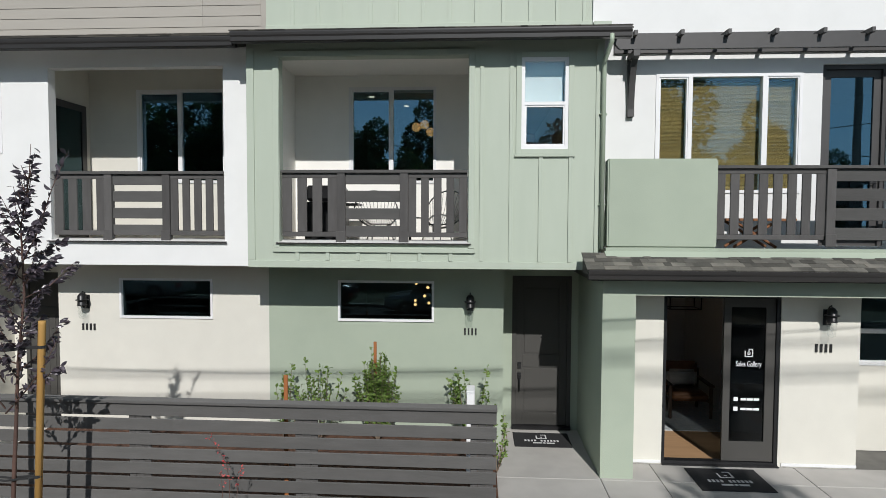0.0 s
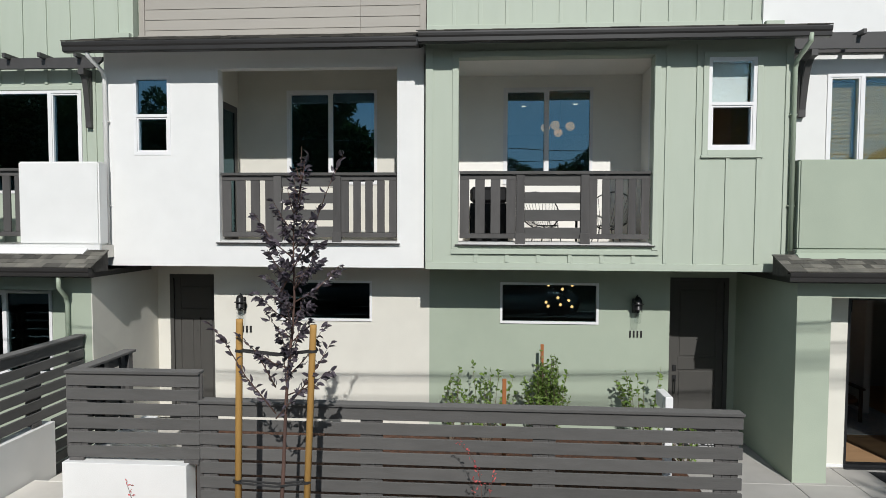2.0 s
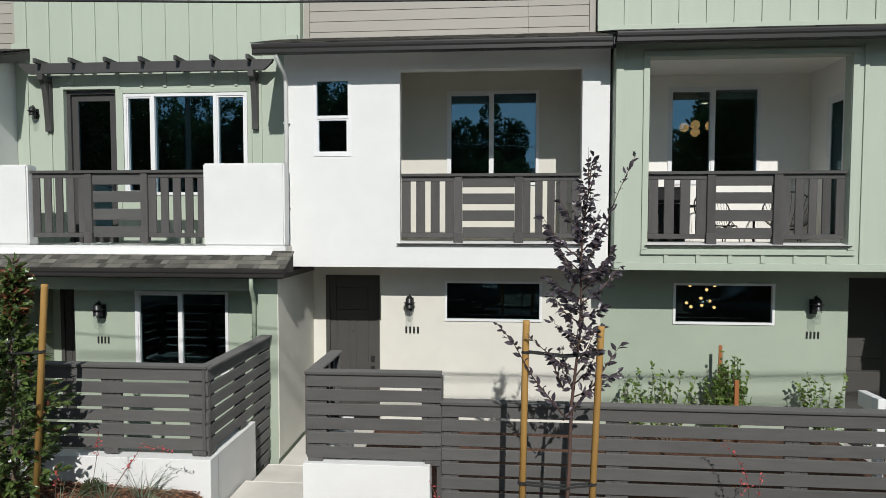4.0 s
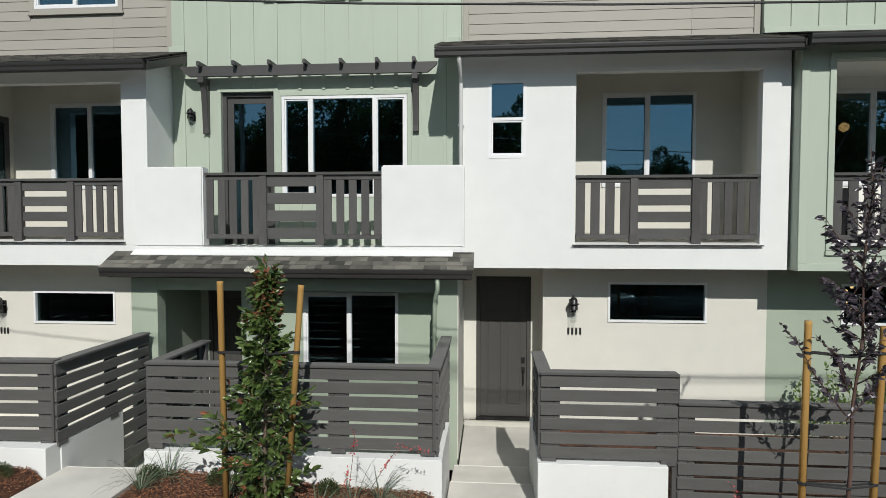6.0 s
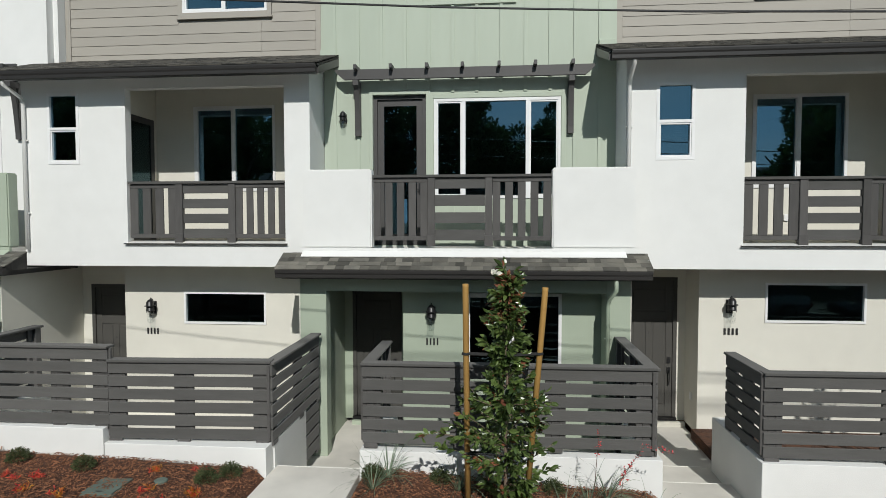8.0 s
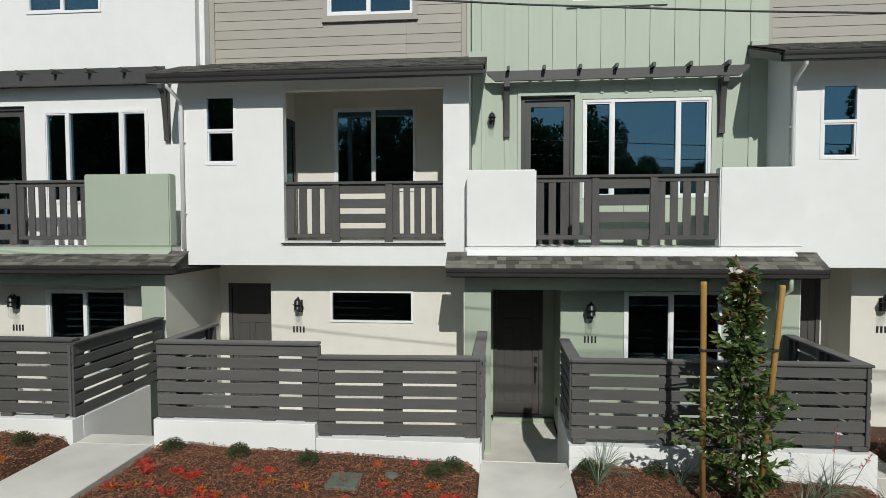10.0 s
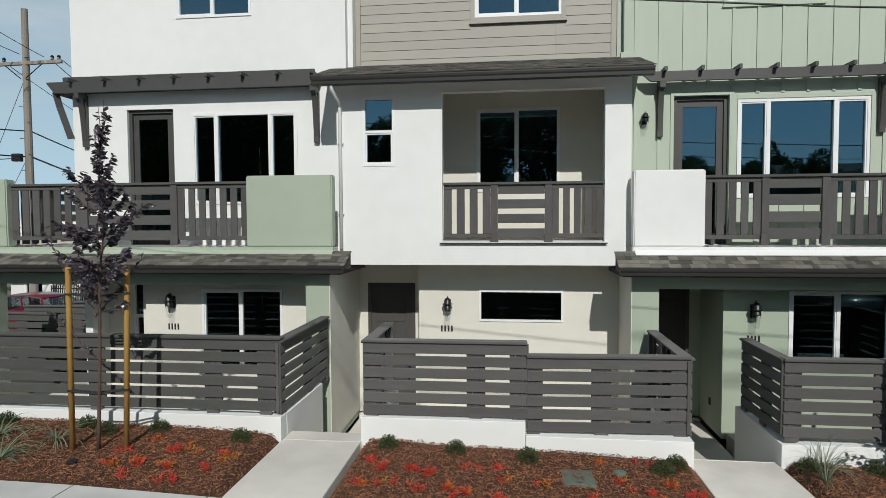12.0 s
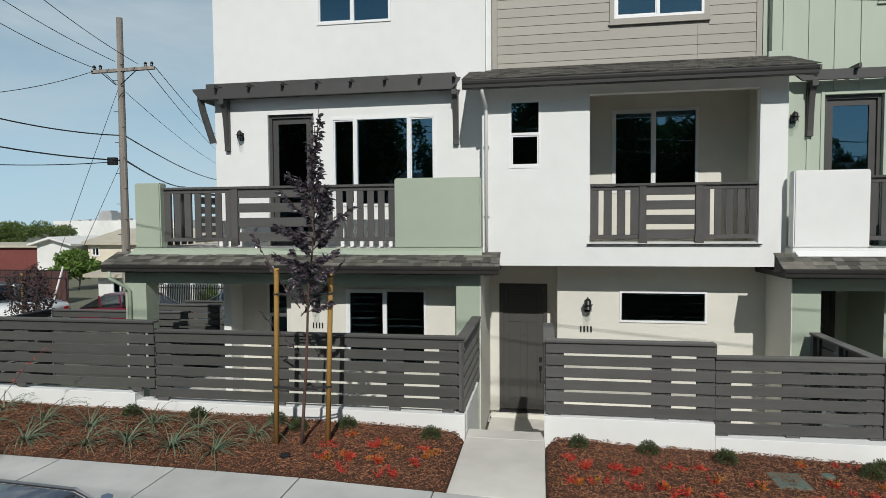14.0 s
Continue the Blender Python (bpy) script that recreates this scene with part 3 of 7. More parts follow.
def panel_door(house, x0, x1, z0, z1, y, style, handle_right, label):
    """A painted door slab with raised stiles and rails, a dark frame and a black handle set."""
    d = part("door", boxes((x0 + 0.03, x1 - 0.03, y + 0.012, y + 0.05, z0 + 0.03, z1 - 0.03)), M_DOOR, house, label)
    st, xl, xr, zb, zt = 0.115, x0 + 0.03, x1 - 0.03, z0 + 0.03, z1 - 0.03
    pieces = [(xl, xl + st, y, y + 0.014, zb, zt), (xr - st, xr, y, y + 0.014, zb, zt)]
    a, b = xl + st, xr - st
    h = zt - zb
    if style == "craft":
        rails = [(zb, zb + 0.2), (zb + h * 0.715, zb + h * 0.775), (zt - 0.13, zt)]
        cells = [(a, (a + b) / 2 - 0.05, zb + 0.2, zb + h * 0.715), ((a + b) / 2 + 0.05, b, zb + 0.2, zb + h * 0.715), (a, b, zb + h * 0.775, zt - 0.13)]
        pieces.append(((a + b) / 2 - 0.05, (a + b) / 2 + 0.05, y, y + 0.014, zb + 0.2, zb + h * 0.715))
    else:
        rails = [(zb, zb + 0.2), (zb + h * 0.40, zb + h * 0.485), (zt - 0.12, zt)]
        cells = [(a, b, zb + 0.2, zb + h * 0.40), (a, b, zb + h * 0.485, zt - 0.12)]
    pieces += [(a, b, y, y + 0.014, r0, r1) for r0, r1 in rails]
    for p in pieces:
        piece("stile", d, p, M_DOOR, 0.003)
    for c0, c1, c2, c3 in cells:
        piece("panel", d, (c0 + 0.03, c1 - 0.03, y + 0.003, y + 0.02, c2 + 0.03, c3 - 0.03), M_DOOR, 0.012)
    part("door_frame", pierced(bmesh.new(), x0 - 0.04, x1 + 0.04, y - 0.03, y + 0.06, z0 + 0.031, z1 + 0.04, [(x0 + 0.028, x1 - 0.028, z0 + 0.031, z1 - 0.028)]), M_DOOR, house)
    part("threshold", boxes((x0 - 0.04, x1 + 0.04, y - 0.09, y + 0.05, z0 - 0.03, z0 + 0.03)), M_STEEL, house)
    hx = xr - 0.06 if handle_right else xl + 0.06
    bm = boxes((hx - 0.03, hx + 0.03, y - 0.02, y, zb + 0.98, zb + 1.08), (hx - 0.03, hx + 0.03, y - 0.02, y, zb + 0.80, zb + 0.90))
    tube(bm, [(hx, y - 0.01, zb + 0.84), (hx, y - 0.06, zb + 0.82), (hx, y - 0.065, zb + 0.70), (hx, y - 0.05, zb + 0.60), (hx, y, zb + 0.585)], 0.011, 8)
    part("handle_set", bm, M_BLACK, d, "matt black lever handle set")
    bm = bmesh.new()
    ball(bm, ((x0 + x1) / 2, y - 0.001, zb + 1.52), 0.012, 8)
    part("peephole", bm, M_BLACK, d)
    return d


def glazed_door(house, x0, x1, z0, z1, y, axis="x", label="dark grey door with a full glass light", face=M_TRIM):
    """A dark-framed full-light door; axis y stands it in a side wall at x0."""
    w = 0.11
    if axis == "x":
        bm = pierced(bmesh.new(), x0, x1, y, y + 0.05, z0, z1, [(x0 + w, x1 - w, z0 + 0.2, z1 - w)])
        d = part("door", bm, M_TRIM, house, label)
        part("door_frame", pierced(bmesh.new(), x0 - 0.07, x1 + 0.07, y - 0.04, y + 0.07, z0 - 0.01, z1 + 0.07, [(x0 - 0.003, x1 + 0.003, z0 - 0.01, z1 + 0.003)]), M_TRIM, house)
        g = part("pane", boxes((x0 + w, x1 - w, y + 0.02, y + 0.026, z0 + 0.2, z1 - w)), M_GLASS, d)
        bm = boxes((x1 - 0.075, x1 - 0.035, y - 0.015, y, z0 + 0.9, z0 + 1.1))
        tube(bm, [(x1 - 0.055, y - 0.01, z0 + 0.98), (x1 - 0.055, y - 0.05, z0 + 0.98), (x1 - 0.16, y - 0.05, z0 + 0.98)], 0.009, 6)
        part("handle", bm, M_BLACK, d)
    else:
        s = 1 if axis == "y+" else -1          # the way the door faces
        xa, xb = sorted((x0, x0 + s * 0.035))
        y0, y1 = x1, y
        bm = boxes((xa, xb, y0, y1, z0, z0 + 0.2), (xa, xb, y0, y1, z1 - w, z1), (xa, xb, y0, y0 + w, z0 + 0.2, z1 - w), (xa, xb, y1 - w, y1, z0 + 0.2, z1 - w))
        d = part("door", bm, face, house, label)
        g = part("pane", boxes((xa + 0.012, xb - 0.012, y0 + w, y1 - w, z0 + 0.2, z1 - w)), M_GLASSN, d)
    return d


def gutter(house, x0, x1, y, z, h=0.14, d=0.12, name="gutter"):
    """A dark ogee gutter whose back is at y + d and whose foot is at z."""
    prof = [(y + d, z), (y + 0.035, z), (y + 0.02, z + 0.012), (y + 0.018, z + h * 0.45), (y + 0.004, z + h * 0.62), (y, z + h * 0.86), (y, z + h), (y + 0.012, z + h), (y + 0.014, z + h - 0.015), (y + d - 0.005, z + h - 0.03), (y + d, z + h)]
    return part(name, prism(bmesh.new(), prof, x0, x1), M_GUTSHADE, house, "dark bronze metal gutter")


def shingles(roof, x0, x1, ylo, zlo, yhi, zhi, seed, joined):
    """Courses of tabs laid up the slope; joined: one mesh where they stay too small to pick apart."""
    rng = random.Random(seed)
    slope = math.atan2(zhi - zlo, yhi - ylo)
    run = math.hypot(yhi - ylo, zhi - zlo)
    expo, th = 0.108, 0.014
    up, out = Vector((0, math.cos(slope), math.sin(slope))), Vector((0, -math.sin(slope), math.cos(slope)))
    turn = Matrix.Rotation(slope - 0.035, 4, "X")
    verts, faces = [], []
    row, s = 0, -0.02
    while s < run - 0.03:
        ln = min(0.19, run - s)
        x = x0
        while x < x1 - 0.02:
            w = min(rng.choice((0.10, 0.14, 0.18, 0.24)), x1 - x)
            c = Vector(((x + x + w) / 2, ylo, zlo)) + up * (s + ln / 2) + out * (0.012 + rng.choice((0.0, 0.003)))
            if joined:
                i = len(verts)
                for sx in (-1, 1):
                    for sl in (-1, 1):
                        for so in (0, 1):
                            verts.append(tuple(c + Vector((sx * (w / 2 - 0.002), 0, 0)) + up * sl * ln / 2 + out * (so * th + (0.006 if sl < 0 else 0))))
                faces += [(i, i + 4, i + 5, i + 1), (i + 1, i + 5, i + 7, i + 3), (i, i + 1, i + 3, i + 2), (i + 4, i + 6, i + 7, i + 5), (i + 2, i + 3, i + 7, i + 6)]
            else:
                piece("shingle", roof, (c.x - w / 2 + 0.0008, c.x + w / 2 - 0.0008, c.y - ln / 2, c.y + ln / 2, c.z - th / 2, c.z + th / 2), M_SHING, 0.0, turn=turn)
            x += w
        s += expo
        row += 1
    if joined:
        tagged(raw("shingles", verts, faces, M_SHINGI, roof), "weathered grey-brown asphalt shingles", kind="stuff")


def island_mat():
    m = leaf_mat("asphalt_shingle_mixed", (0.024, 0.023, 0.021), (0.100, 0.092, 0.078), 0.95, 0.0)
    return m


M_SHINGI = island_mat()


def downspout(house, pts, material, r=0.031):
    bm = bmesh.new()
    tube(bm, pts, r, 10)
    for q in (0.25, 0.75):
        a, b = Vector(pts[-2]), Vector(pts[-1])
        p = a.lerp(b, q)
        bx(bm, p.x - 0.05, p.x + 0.05, p.y + 0.005, p.y + 0.05, p.z - 0.012, p.z + 0.012)
    return part("downspout", bm, material, house, "round painted downspout", True)


def rail_panel(house, x0, x1, y, z0, z1, kind):
    """One bay of a balcony rail: upright or level boards between a top and a bottom rail."""
    out = []
    zb, zt = z0 + 0.07, z1 - 0.045
    if kind == "v":
        n = max(2, round((x1 - x0 + 0.085) / 0.205))
        w = (x1 - x0) / (n + (n - 1) * 0.62)
        for i in range(n):
            a = x0 + i * w * 1.62
            out.append((a, a + w, y, y + 0.03, zb + 0.07, zt - 0.07))
        out.append((x0, x1, y - 0.006, y + 0.036, zb, zb + 0.07))
        out.append((x0, x1, y - 0.006, y + 0.036, zt - 0.07, zt))
    else:
        h = (zt - zb) / (4 + 3 * 0.58)
        for i in range(4):
            a = zb + i * h * 1.58
            out.append((x0, x1, y, y + 0.03, a, a + h))
    return out


def balcony_rail(house, x0, x1, y, z0, z1, posts, kinds, ledge=None, label="dark grey timber balcony rail with upright and level boards"):
    rail = part("balcony_rail", boxes((x0, x1, y - 0.045, y + 0.075, z1 - 0.04, z1)), M_DARK, house, label)
    edges = [x0] + [e for p in posts for e in p] + [x1]
    for p0, p1 in posts:
        piece("post", rail, (p0, p1, y - 0.03, y + 0.06, z0 - 0.005, z1 - 0.041), M_DARKV, 0.004)
        piece("post_foot", rail, (p0 - 0.012, p1 + 0.012, y - 0.05, y - 0.031, z0 - 0.02, z0 + 0.15), M_DARKV, 0.006)
    for i, k in enumerate(kinds):
        for b in rail_panel(house, edges[2 * i] + 0.004, edges[2 * i + 1] - 0.004, y, z0, z1, k):
            piece("slat", rail, b, M_DARKV if k == "v" else M_DARK, 0.004)
    if ledge:
        part("ledge", prism(bmesh.new(), [(y - 0.098, z0 - 0.030), (y - 0.098, z0 - 0.018), (y + 0.109, z0 + 0.028), (y + 0.109, z0 - 0.030)], x0 - 0.05, x1 + 0.05), M_LEDGE, rail, "sloping pale deck edge")
        piece("drip_edge", rail, (x0 - 0.06, x1 + 0.06, y - 0.104, y - 0.099, z0 - 0.034, z0 - 0.016), M_GUTSHADE, 0.0, "dark metal drip edge")
    return rail


LANTERN = []


def lantern(x, y, z, group="wall lanterns by the doors", size=(0.88, 0.95, 0.96)):
    """A black wall lantern with a seeded glass jar; z is its middle."""
    base = (x, y, z)
    if LANTERN:
        ob = copy_thing(LANTERN[0], Matrix.Translation(base))
        ob.scale = size
        return ob
    t = thing("wall_lantern", base, "black metal wall lantern with a clear glass jar", "wall lamp", group)
    bm = boxes((x - 0.065, x + 0.065, y - 0.025, y, z - 0.07, z + 0.17))
    bmesh.ops.bevel(bm, geom=bm.edges[:], offset=0.006, segments=1, affect="EDGES")
    part("backplate", bm, M_BLACK, t)
    bm = tube(bmesh.new(), [(x, y - 0.02, z + 0.13), (x, y - 0.06, z + 0.21), (x, y - 0.11, z + 0.235), (x, y - 0.13, z + 0.20)], 0.013, 8)
    part("arm", bm, M_BLACK, t)
    cy = y - 0.13
    bm = lathe(bmesh.new(), [(0.02, z + 0.215), (0.045, z + 0.20), (0.062, z + 0.175), (0.072, z + 0.165), (0.072, z + 0.02), (0.079, z + 0.015), (0.079, z - 0.002), (0.066, z - 0.002)], x, cy, 18)
    part("cap", bm, M_BLACK, t, "", True)
    part("ring", lathe(bmesh.new(), [(0.073, z + 0.102), (0.106, z + 0.10), (0.106, z + 0.09), (0.073, z + 0.088)], x, cy, 20), M_BLACK, t)
    bm = lathe(bmesh.new(), [(0.064, z - 0.003), (0.066, z - 0.05), (0.064, z - 0.17), (0.054, z - 0.215), (0.025, z - 0.232)], x, cy, 18)
    part("jar", bm, M_CLEAR, t, "clear seeded glass jar", True)
    bm = lathe(bmesh.new(), [(0.014, z - 0.003), (0.016, z - 0.04), (0.030, z - 0.10), (0.022, z - 0.135), (0.004, z - 0.148)], x, cy, 10)
    part("bulb", bm, M_CLEAR, t, "unlit clear bulb", True)
    for s in (-1, 1):
        part("cage_bar", boxes((x + s * 0.078 - 0.003, x + s * 0.078 + 0.003, cy - 0.004, cy + 0.004, z - 0.04, z + 0.095)), M_BLACK, t)
    t.scale = size
    LANTERN.append(t)
    return t


def number_bars(house, x0, x1, y, z0, z1):
    """Four plain bars where the house number stands."""
    w = (x1 - x0) / 4
    for i in range(4):
        piece("number_bar", house, (x0 + w * i + 0.016, x0 + w * (i + 1) - 0.016, y - 0.014, y - 0.002, z0, z1), M_NUM, 0.002)


def trellis(house, x0, x1, y_wall, y_beam, z0, z1, tails, feet, z_foot, ledger=False):
    beam = bmesh.new()
    v = [(x0, z1), (x0 + 0.02, z1 - 0.05), (x0 + 0.16, z0), (x1 - 0.16, z0), (x1 - 0.02, z1 - 0.05), (x1, z1)]
    a = [beam.verts.new((x, y_beam, z)) for x, z in v]
    b = [beam.verts.new((x, y_beam + 0.06, z)) for x, z in v]
    for i in range(6):
        beam.faces.new((a[i], a[(i + 1) % 6], b[(i + 1) % 6], b[i]))
    beam.faces.new(a)
    beam.faces.new(b[::-1])
    t = part("trellis", beam, M_TRIM, house, "dark grey timber trellis above the balcony window")
    if ledger:
        piece("ledger", t, (x0 + 0.15, x1 - 0.15, y_wall - 0.04, y_wall - 0.004, z0 + 0.03, z1 + 0.15), M_TRIM, 0.003)
    for x in tails:
        piece("rafter", t, (x - 0.026, x + 0.026, y_beam - 0.13, y_wall - 0.003, z1 - 0.02, z1 + 0.055), M_TRIM, 0.004)
    for x in feet:
        piece("bracket_post", t, (x - 0.05, x + 0.05, y_wall - 0.08, y_wall - 0.002, z_foot, z0 - 0.002), M_TRIM, 0.004)
        piece("bracket_arm", t, (x - 0.05, x + 0.05, y_beam + 0.0, y_wall - 0.082, z0 - 0.10, z0 - 0.003), M_TRIM, 0.004)
        bm = bmesh.new()
        pr = []
        n = 8
        for i in range(n + 1):
            u = i / n
            pr.append((y_beam + 0.03 + (y_wall - 0.085 - y_beam - 0.03) * (u ** 0.6), z0 - 0.10 - (z0 - 0.10 - z_foot - 0.12) * u ** 1.6))
        back = [(p[0] + 0.075 * (1 - 0.98 * i / n), p[1] + 0.004) for i, p in enumerate(pr)]
        prism(bm, pr + back[::-1], x - 0.045, x + 0.045)
        part("bracket_brace", bm, M_TRIM, t)
    return t


def battens(house, xs, y, z0, z1, holes, material=M_SAGEB, w=0.055):
    """Upright battens over flat boards, stopped at openings."""
    for x in xs:
        cuts = sorted((h[2], h[3]) for h in holes if h[0] - 0.03 < x < h[1] + 0.03)
        a = z0
        for c0, c1 in cuts + [(z1, z1)]:
            if c0 - a > 0.06:
                piece("batten", house, (x - w / 2, x + w / 2, y - 0.021, y - 0.001, a, c0), material, 0.0015)
            a = max(a, c1)


def frame_trim(house, x0, x1, z0, z1, y, w, material, sill=True):
    """Flat casing boards round an opening."""
    b = [(x0 - w, x0, y - 0.02, y - 0.001, z0 - w, z1 + w), (x1, x1 + w, y - 0.02, y - 0.001, z0 - w, z1 + w), (x0, x1, y - 0.02, y - 0.001, z1, z1 + w)]
    if sill:
        b += [(x0, x1, y - 0.02, y - 0.001, z0 - w, z0), (x0 - w - 0.02, x1 + w + 0.02, y - 0.035, y - 0.001, z0 - w - 0.035, z0 - w - 0.002)]
    for q in b:
        piece("casing", house, q, material, 0.003)


def house_a(key, x0, x1, yb, y3, zf, recess, zr0, zr1, hung, slide, low, low_win, door, door_style, handle_right, cheek_x, zg, roof_x, zr_top, colours, mirrored, num, lamp, tri):
    """A townhouse with a jettied upper bay that holds a recessed balcony.
    recess: x range of the balcony; low: x range of the ground-floor wall; cheek_x: party-side face of the entry."""
    bay_mat, low_mat, in_mat, third = colours
    h = thing("townhouse", ((x0 + x1) / 2, 0.7, zf), tri, "townhouse", "row of townhouses")
    ZB, YL, YR = 2.87, 0.68, 1.30
    rx0, rx1 = recess
    # upper bay
    bm = bmesh.new()
    pierced(bm, x0, x1, yb, yb + 0.16, ZB, zg + 0.16, [(rx0, rx1, zr0, zr1), hung])
    part("bay_wall", bm, bay_mat, h)
    part("bay_soffit", boxes((x0, x1, yb + 0.16, YL + 0.1, ZB + 0.002, ZB + 0.16)), bay_mat, h)
    for a, b in ((x0, x0 + 0.14), (x1 - 0.14, x1)):
        part("bay_cheek", boxes((a, b, yb + 0.161, 1.5, ZB + 0.162, zg + 0.16)), bay_mat, h)
    # recessed balcony
    ra, rb = rx0 - 0.23, rx1 + 0.23
    part("balcony_side", boxes((ra - 0.12, ra, yb + 0.162, YR, ZB + 0.163, zr1 + 0.37)), in_mat, h)
    part("balcony_side", boxes((rb, rb + 0.12, yb + 0.162, YR, ZB + 0.163, zr1 + 0.37)), in_mat, h)
    zc = zr1 + (0.10 if mirrored else 0.31)
    part("balcony_ceiling", boxes((ra + 0.001, rb - 0.001, yb + 0.162, YR, zc, zc + 0.06)), in_mat, h)
    part("balcony_back", pierced(bmesh.new(), ra - 0.12, rb + 0.12, YR + 0.001, YR + 0.14, ZB + 0.163, zr1 + 0.37, [slide]), in_mat, h)
    part("balcony_floor", boxes((ra + 0.001, rb - 0.001, yb + 0.162, YR, ZB + 0.17, zr0 - 0.07)), M_DECK, h)
    window(h, *slide, YR, "slide")
    if mirrored:
        glazed_door(h, rb - 0.002, YR - 1.08, zr0 - 0.05, zr0 + 2.28, YR - 0.56, "y-", "white door with a narrow glass light", M_VINYL)
    else:
        glazed_door(h, ra + 0.002, YR - 1.02, zr0 - 0.05, zr0 + 2.28, YR - 0.14, "y+")
    px = rx0 + (rx1 - rx0) * 0.305, rx0 + (rx1 - rx0) * 0.348, rx0 + (rx1 - rx0) * 0.640, rx0 + (rx1 - rx0) * 0.683
    balcony_rail(h, rx0 + 0.015, rx1 - 0.015, yb + 0.05, zr0 + 0.035, 4.30, [px[:2], px[2:]], "vhv", bay_mat)
    window(h, *hung, yb + 0.01, "hung", glass=M_GLASSC if mirrored else None)
    # ground floor
    lx0, lx1 = low
    bm = bmesh.new()
    pierced(bm, lx0, lx1, YL, YL + 0.16, zf, ZB + 0.15, [low_win])
    part("lower_wall", bm, low_mat, h)
    window(h, *low_win, YL, "fixed")
    dx0, dx1 = door[0], door[1]
    ex0, ex1 = (lx1, cheek_x) if mirrored else (cheek_x, lx0)
    bm = bmesh.new()
    pierced(bm, ex0, ex1, 1.36, 1.5, zf, ZB + 0.15, [(dx0 - 0.04, dx1 + 0.04, zf - 0.1, door[3] + 0.04)])
    if mirrored:
        bx(bm, lx1 - 0.16, lx1, YL + 0.161, 1.36, zf, ZB + 0.15)
    else:
        bx(bm, lx0, lx0 + 0.16, YL + 0.161, 1.36, zf, ZB + 0.15)
    part("entry_wall", bm, low_mat, h)
    part("entry_ceiling", boxes((ex0, ex1, YL + 0.101, 1.5, ZB + 0.002, ZB + 0.16)), low_mat, h)
    panel_door(h, *door, 1.38, door_style, handle_right, "dark grey-brown panelled front door, closed")
    number_bars(h, num[0], num[1], YL, num[2], num[3])
    lantern(lamp[0], YL, lamp[1])
    # roof strip below the top storey
    gx0, gx1 = roof_x
    yg = yb - (0.41 if mirrored else 0.50)
    gutter(h, gx0, gx1, yg, zg)
    bm = prism(bmesh.new(), [(yg + 0.121, zg + 0.09), (yg + 0.121, zg + 0.13), (y3 - 0.002, zr_top), (y3 - 0.002, zr_top - 0.12), (yb + 0.0, zg + 0.16)], gx0, gx1)
    # eave shade is put into this underside's colour: dark if mirrored, white for bounce otherwise
    part("fascia", bm, M_GUTSHADE if mirrored else M_PIPEW, h)
    for ra_, rb_ in ((gx0 - 0.03, gx0 - 0.001), (gx1 + 0.001, gx1 + 0.03)):
        part("rake_board", prism(bmesh.new(), [(yg + 0.10, zg + 0.0), (yg + 0.10, zg + 0.12), (y3 - 0.004, zr_top - 0.002), (y3 - 0.004, zr_top - 0.14)], ra_, rb_), M_GUTSHADE, h, "dark bronze rake board")
    for ca_, cb_ in ((x0, x0 + 0.14), (x1 - 0.14, x1)):
        part("cheek_top", prism(bmesh.new(), [(yb + 0.17, zg + 0.162), (y3 + 0.3, zg + 0.162), (y3 + 0.3, zr_top - 0.125), (y3 - 0.003, zr_top - 0.125), (yb + 0.17, zg + 0.19)], ca_, cb_), bay_mat, h)
    roof = part("roof", prism(bmesh.new(), [(yg + 0.06, zg + 0.125), (yg + 0.06, zg + 0.145), (y3 - 0.004, zr_top + 0.022), (y3 - 0.004, zr_top + 0.002)], gx0 - 0.03, gx1 + 0.03), M_SHINGF, h, "shallow roof strip of grey-brown asphalt shingles")
    shingles(roof, gx0 - 0.03, gx1 + 0.03, yg + 0.05, zg + 0.14, y3 - 0.01, zr_top + 0.02, hash_key(key), True)
    part("flashing", boxes((gx0 + 0.05, gx1 - 0.05, y3 - 0.02, y3 + 0.0, zr_top + 0.02, zr_top + 0.07)), M_TAN if third == "lap" else M_SAGEB, h)
    return h


def hash_key(key):
    return sum(ord(c) * (i + 3) for i, c in enumerate(key))


def lap_wall(h, x0, x1, y, z0, z1, wins):
    """Third storey in level lap boards."""
    bm = bmesh.new()
    pierced(bm, x0, x1, y + 0.012, y + 0.16, z0, z1, wins)
    part("top_wall", bm, M_TAN, h)
    tilt = Matrix.Rotation(radians(-3.2), 4, "X")
    z = z0 - 0.02
    while z < z1:
        cuts = sorted((a - 0.085, b + 0.085) for a, b, c, d in wins if c - 0.16 < z + 0.11 < d + 0.1)
        x = x0 + 0.10
        for c0, c1 in cuts + [(x1 - 0.10, x1)]:
            while x < c0 - 0.02:
                e = min(x + 3.66, c0)
                piece("siding_board", h, (x, e - 0.002, y - 0.006, y + 0.006, z, z + 0.190), M_TAN, 0.002, turn=tilt)
                x = e
            x = max(x, c1)
        z += 0.172
    for a, b in ((x0, x0 + 0.10), (x1 - 0.10, x1)):
        piece("corner_board", h, (a + 0.002, b - 0.002, y - 0.022, y + 0.01, z0, z1), M_TAN, 0.003)
    for w in wins:
        frame_trim(h, *w, y - 0.012, 0.085, M_TAN)
        window(h, *w, y - 0.005, "slide")


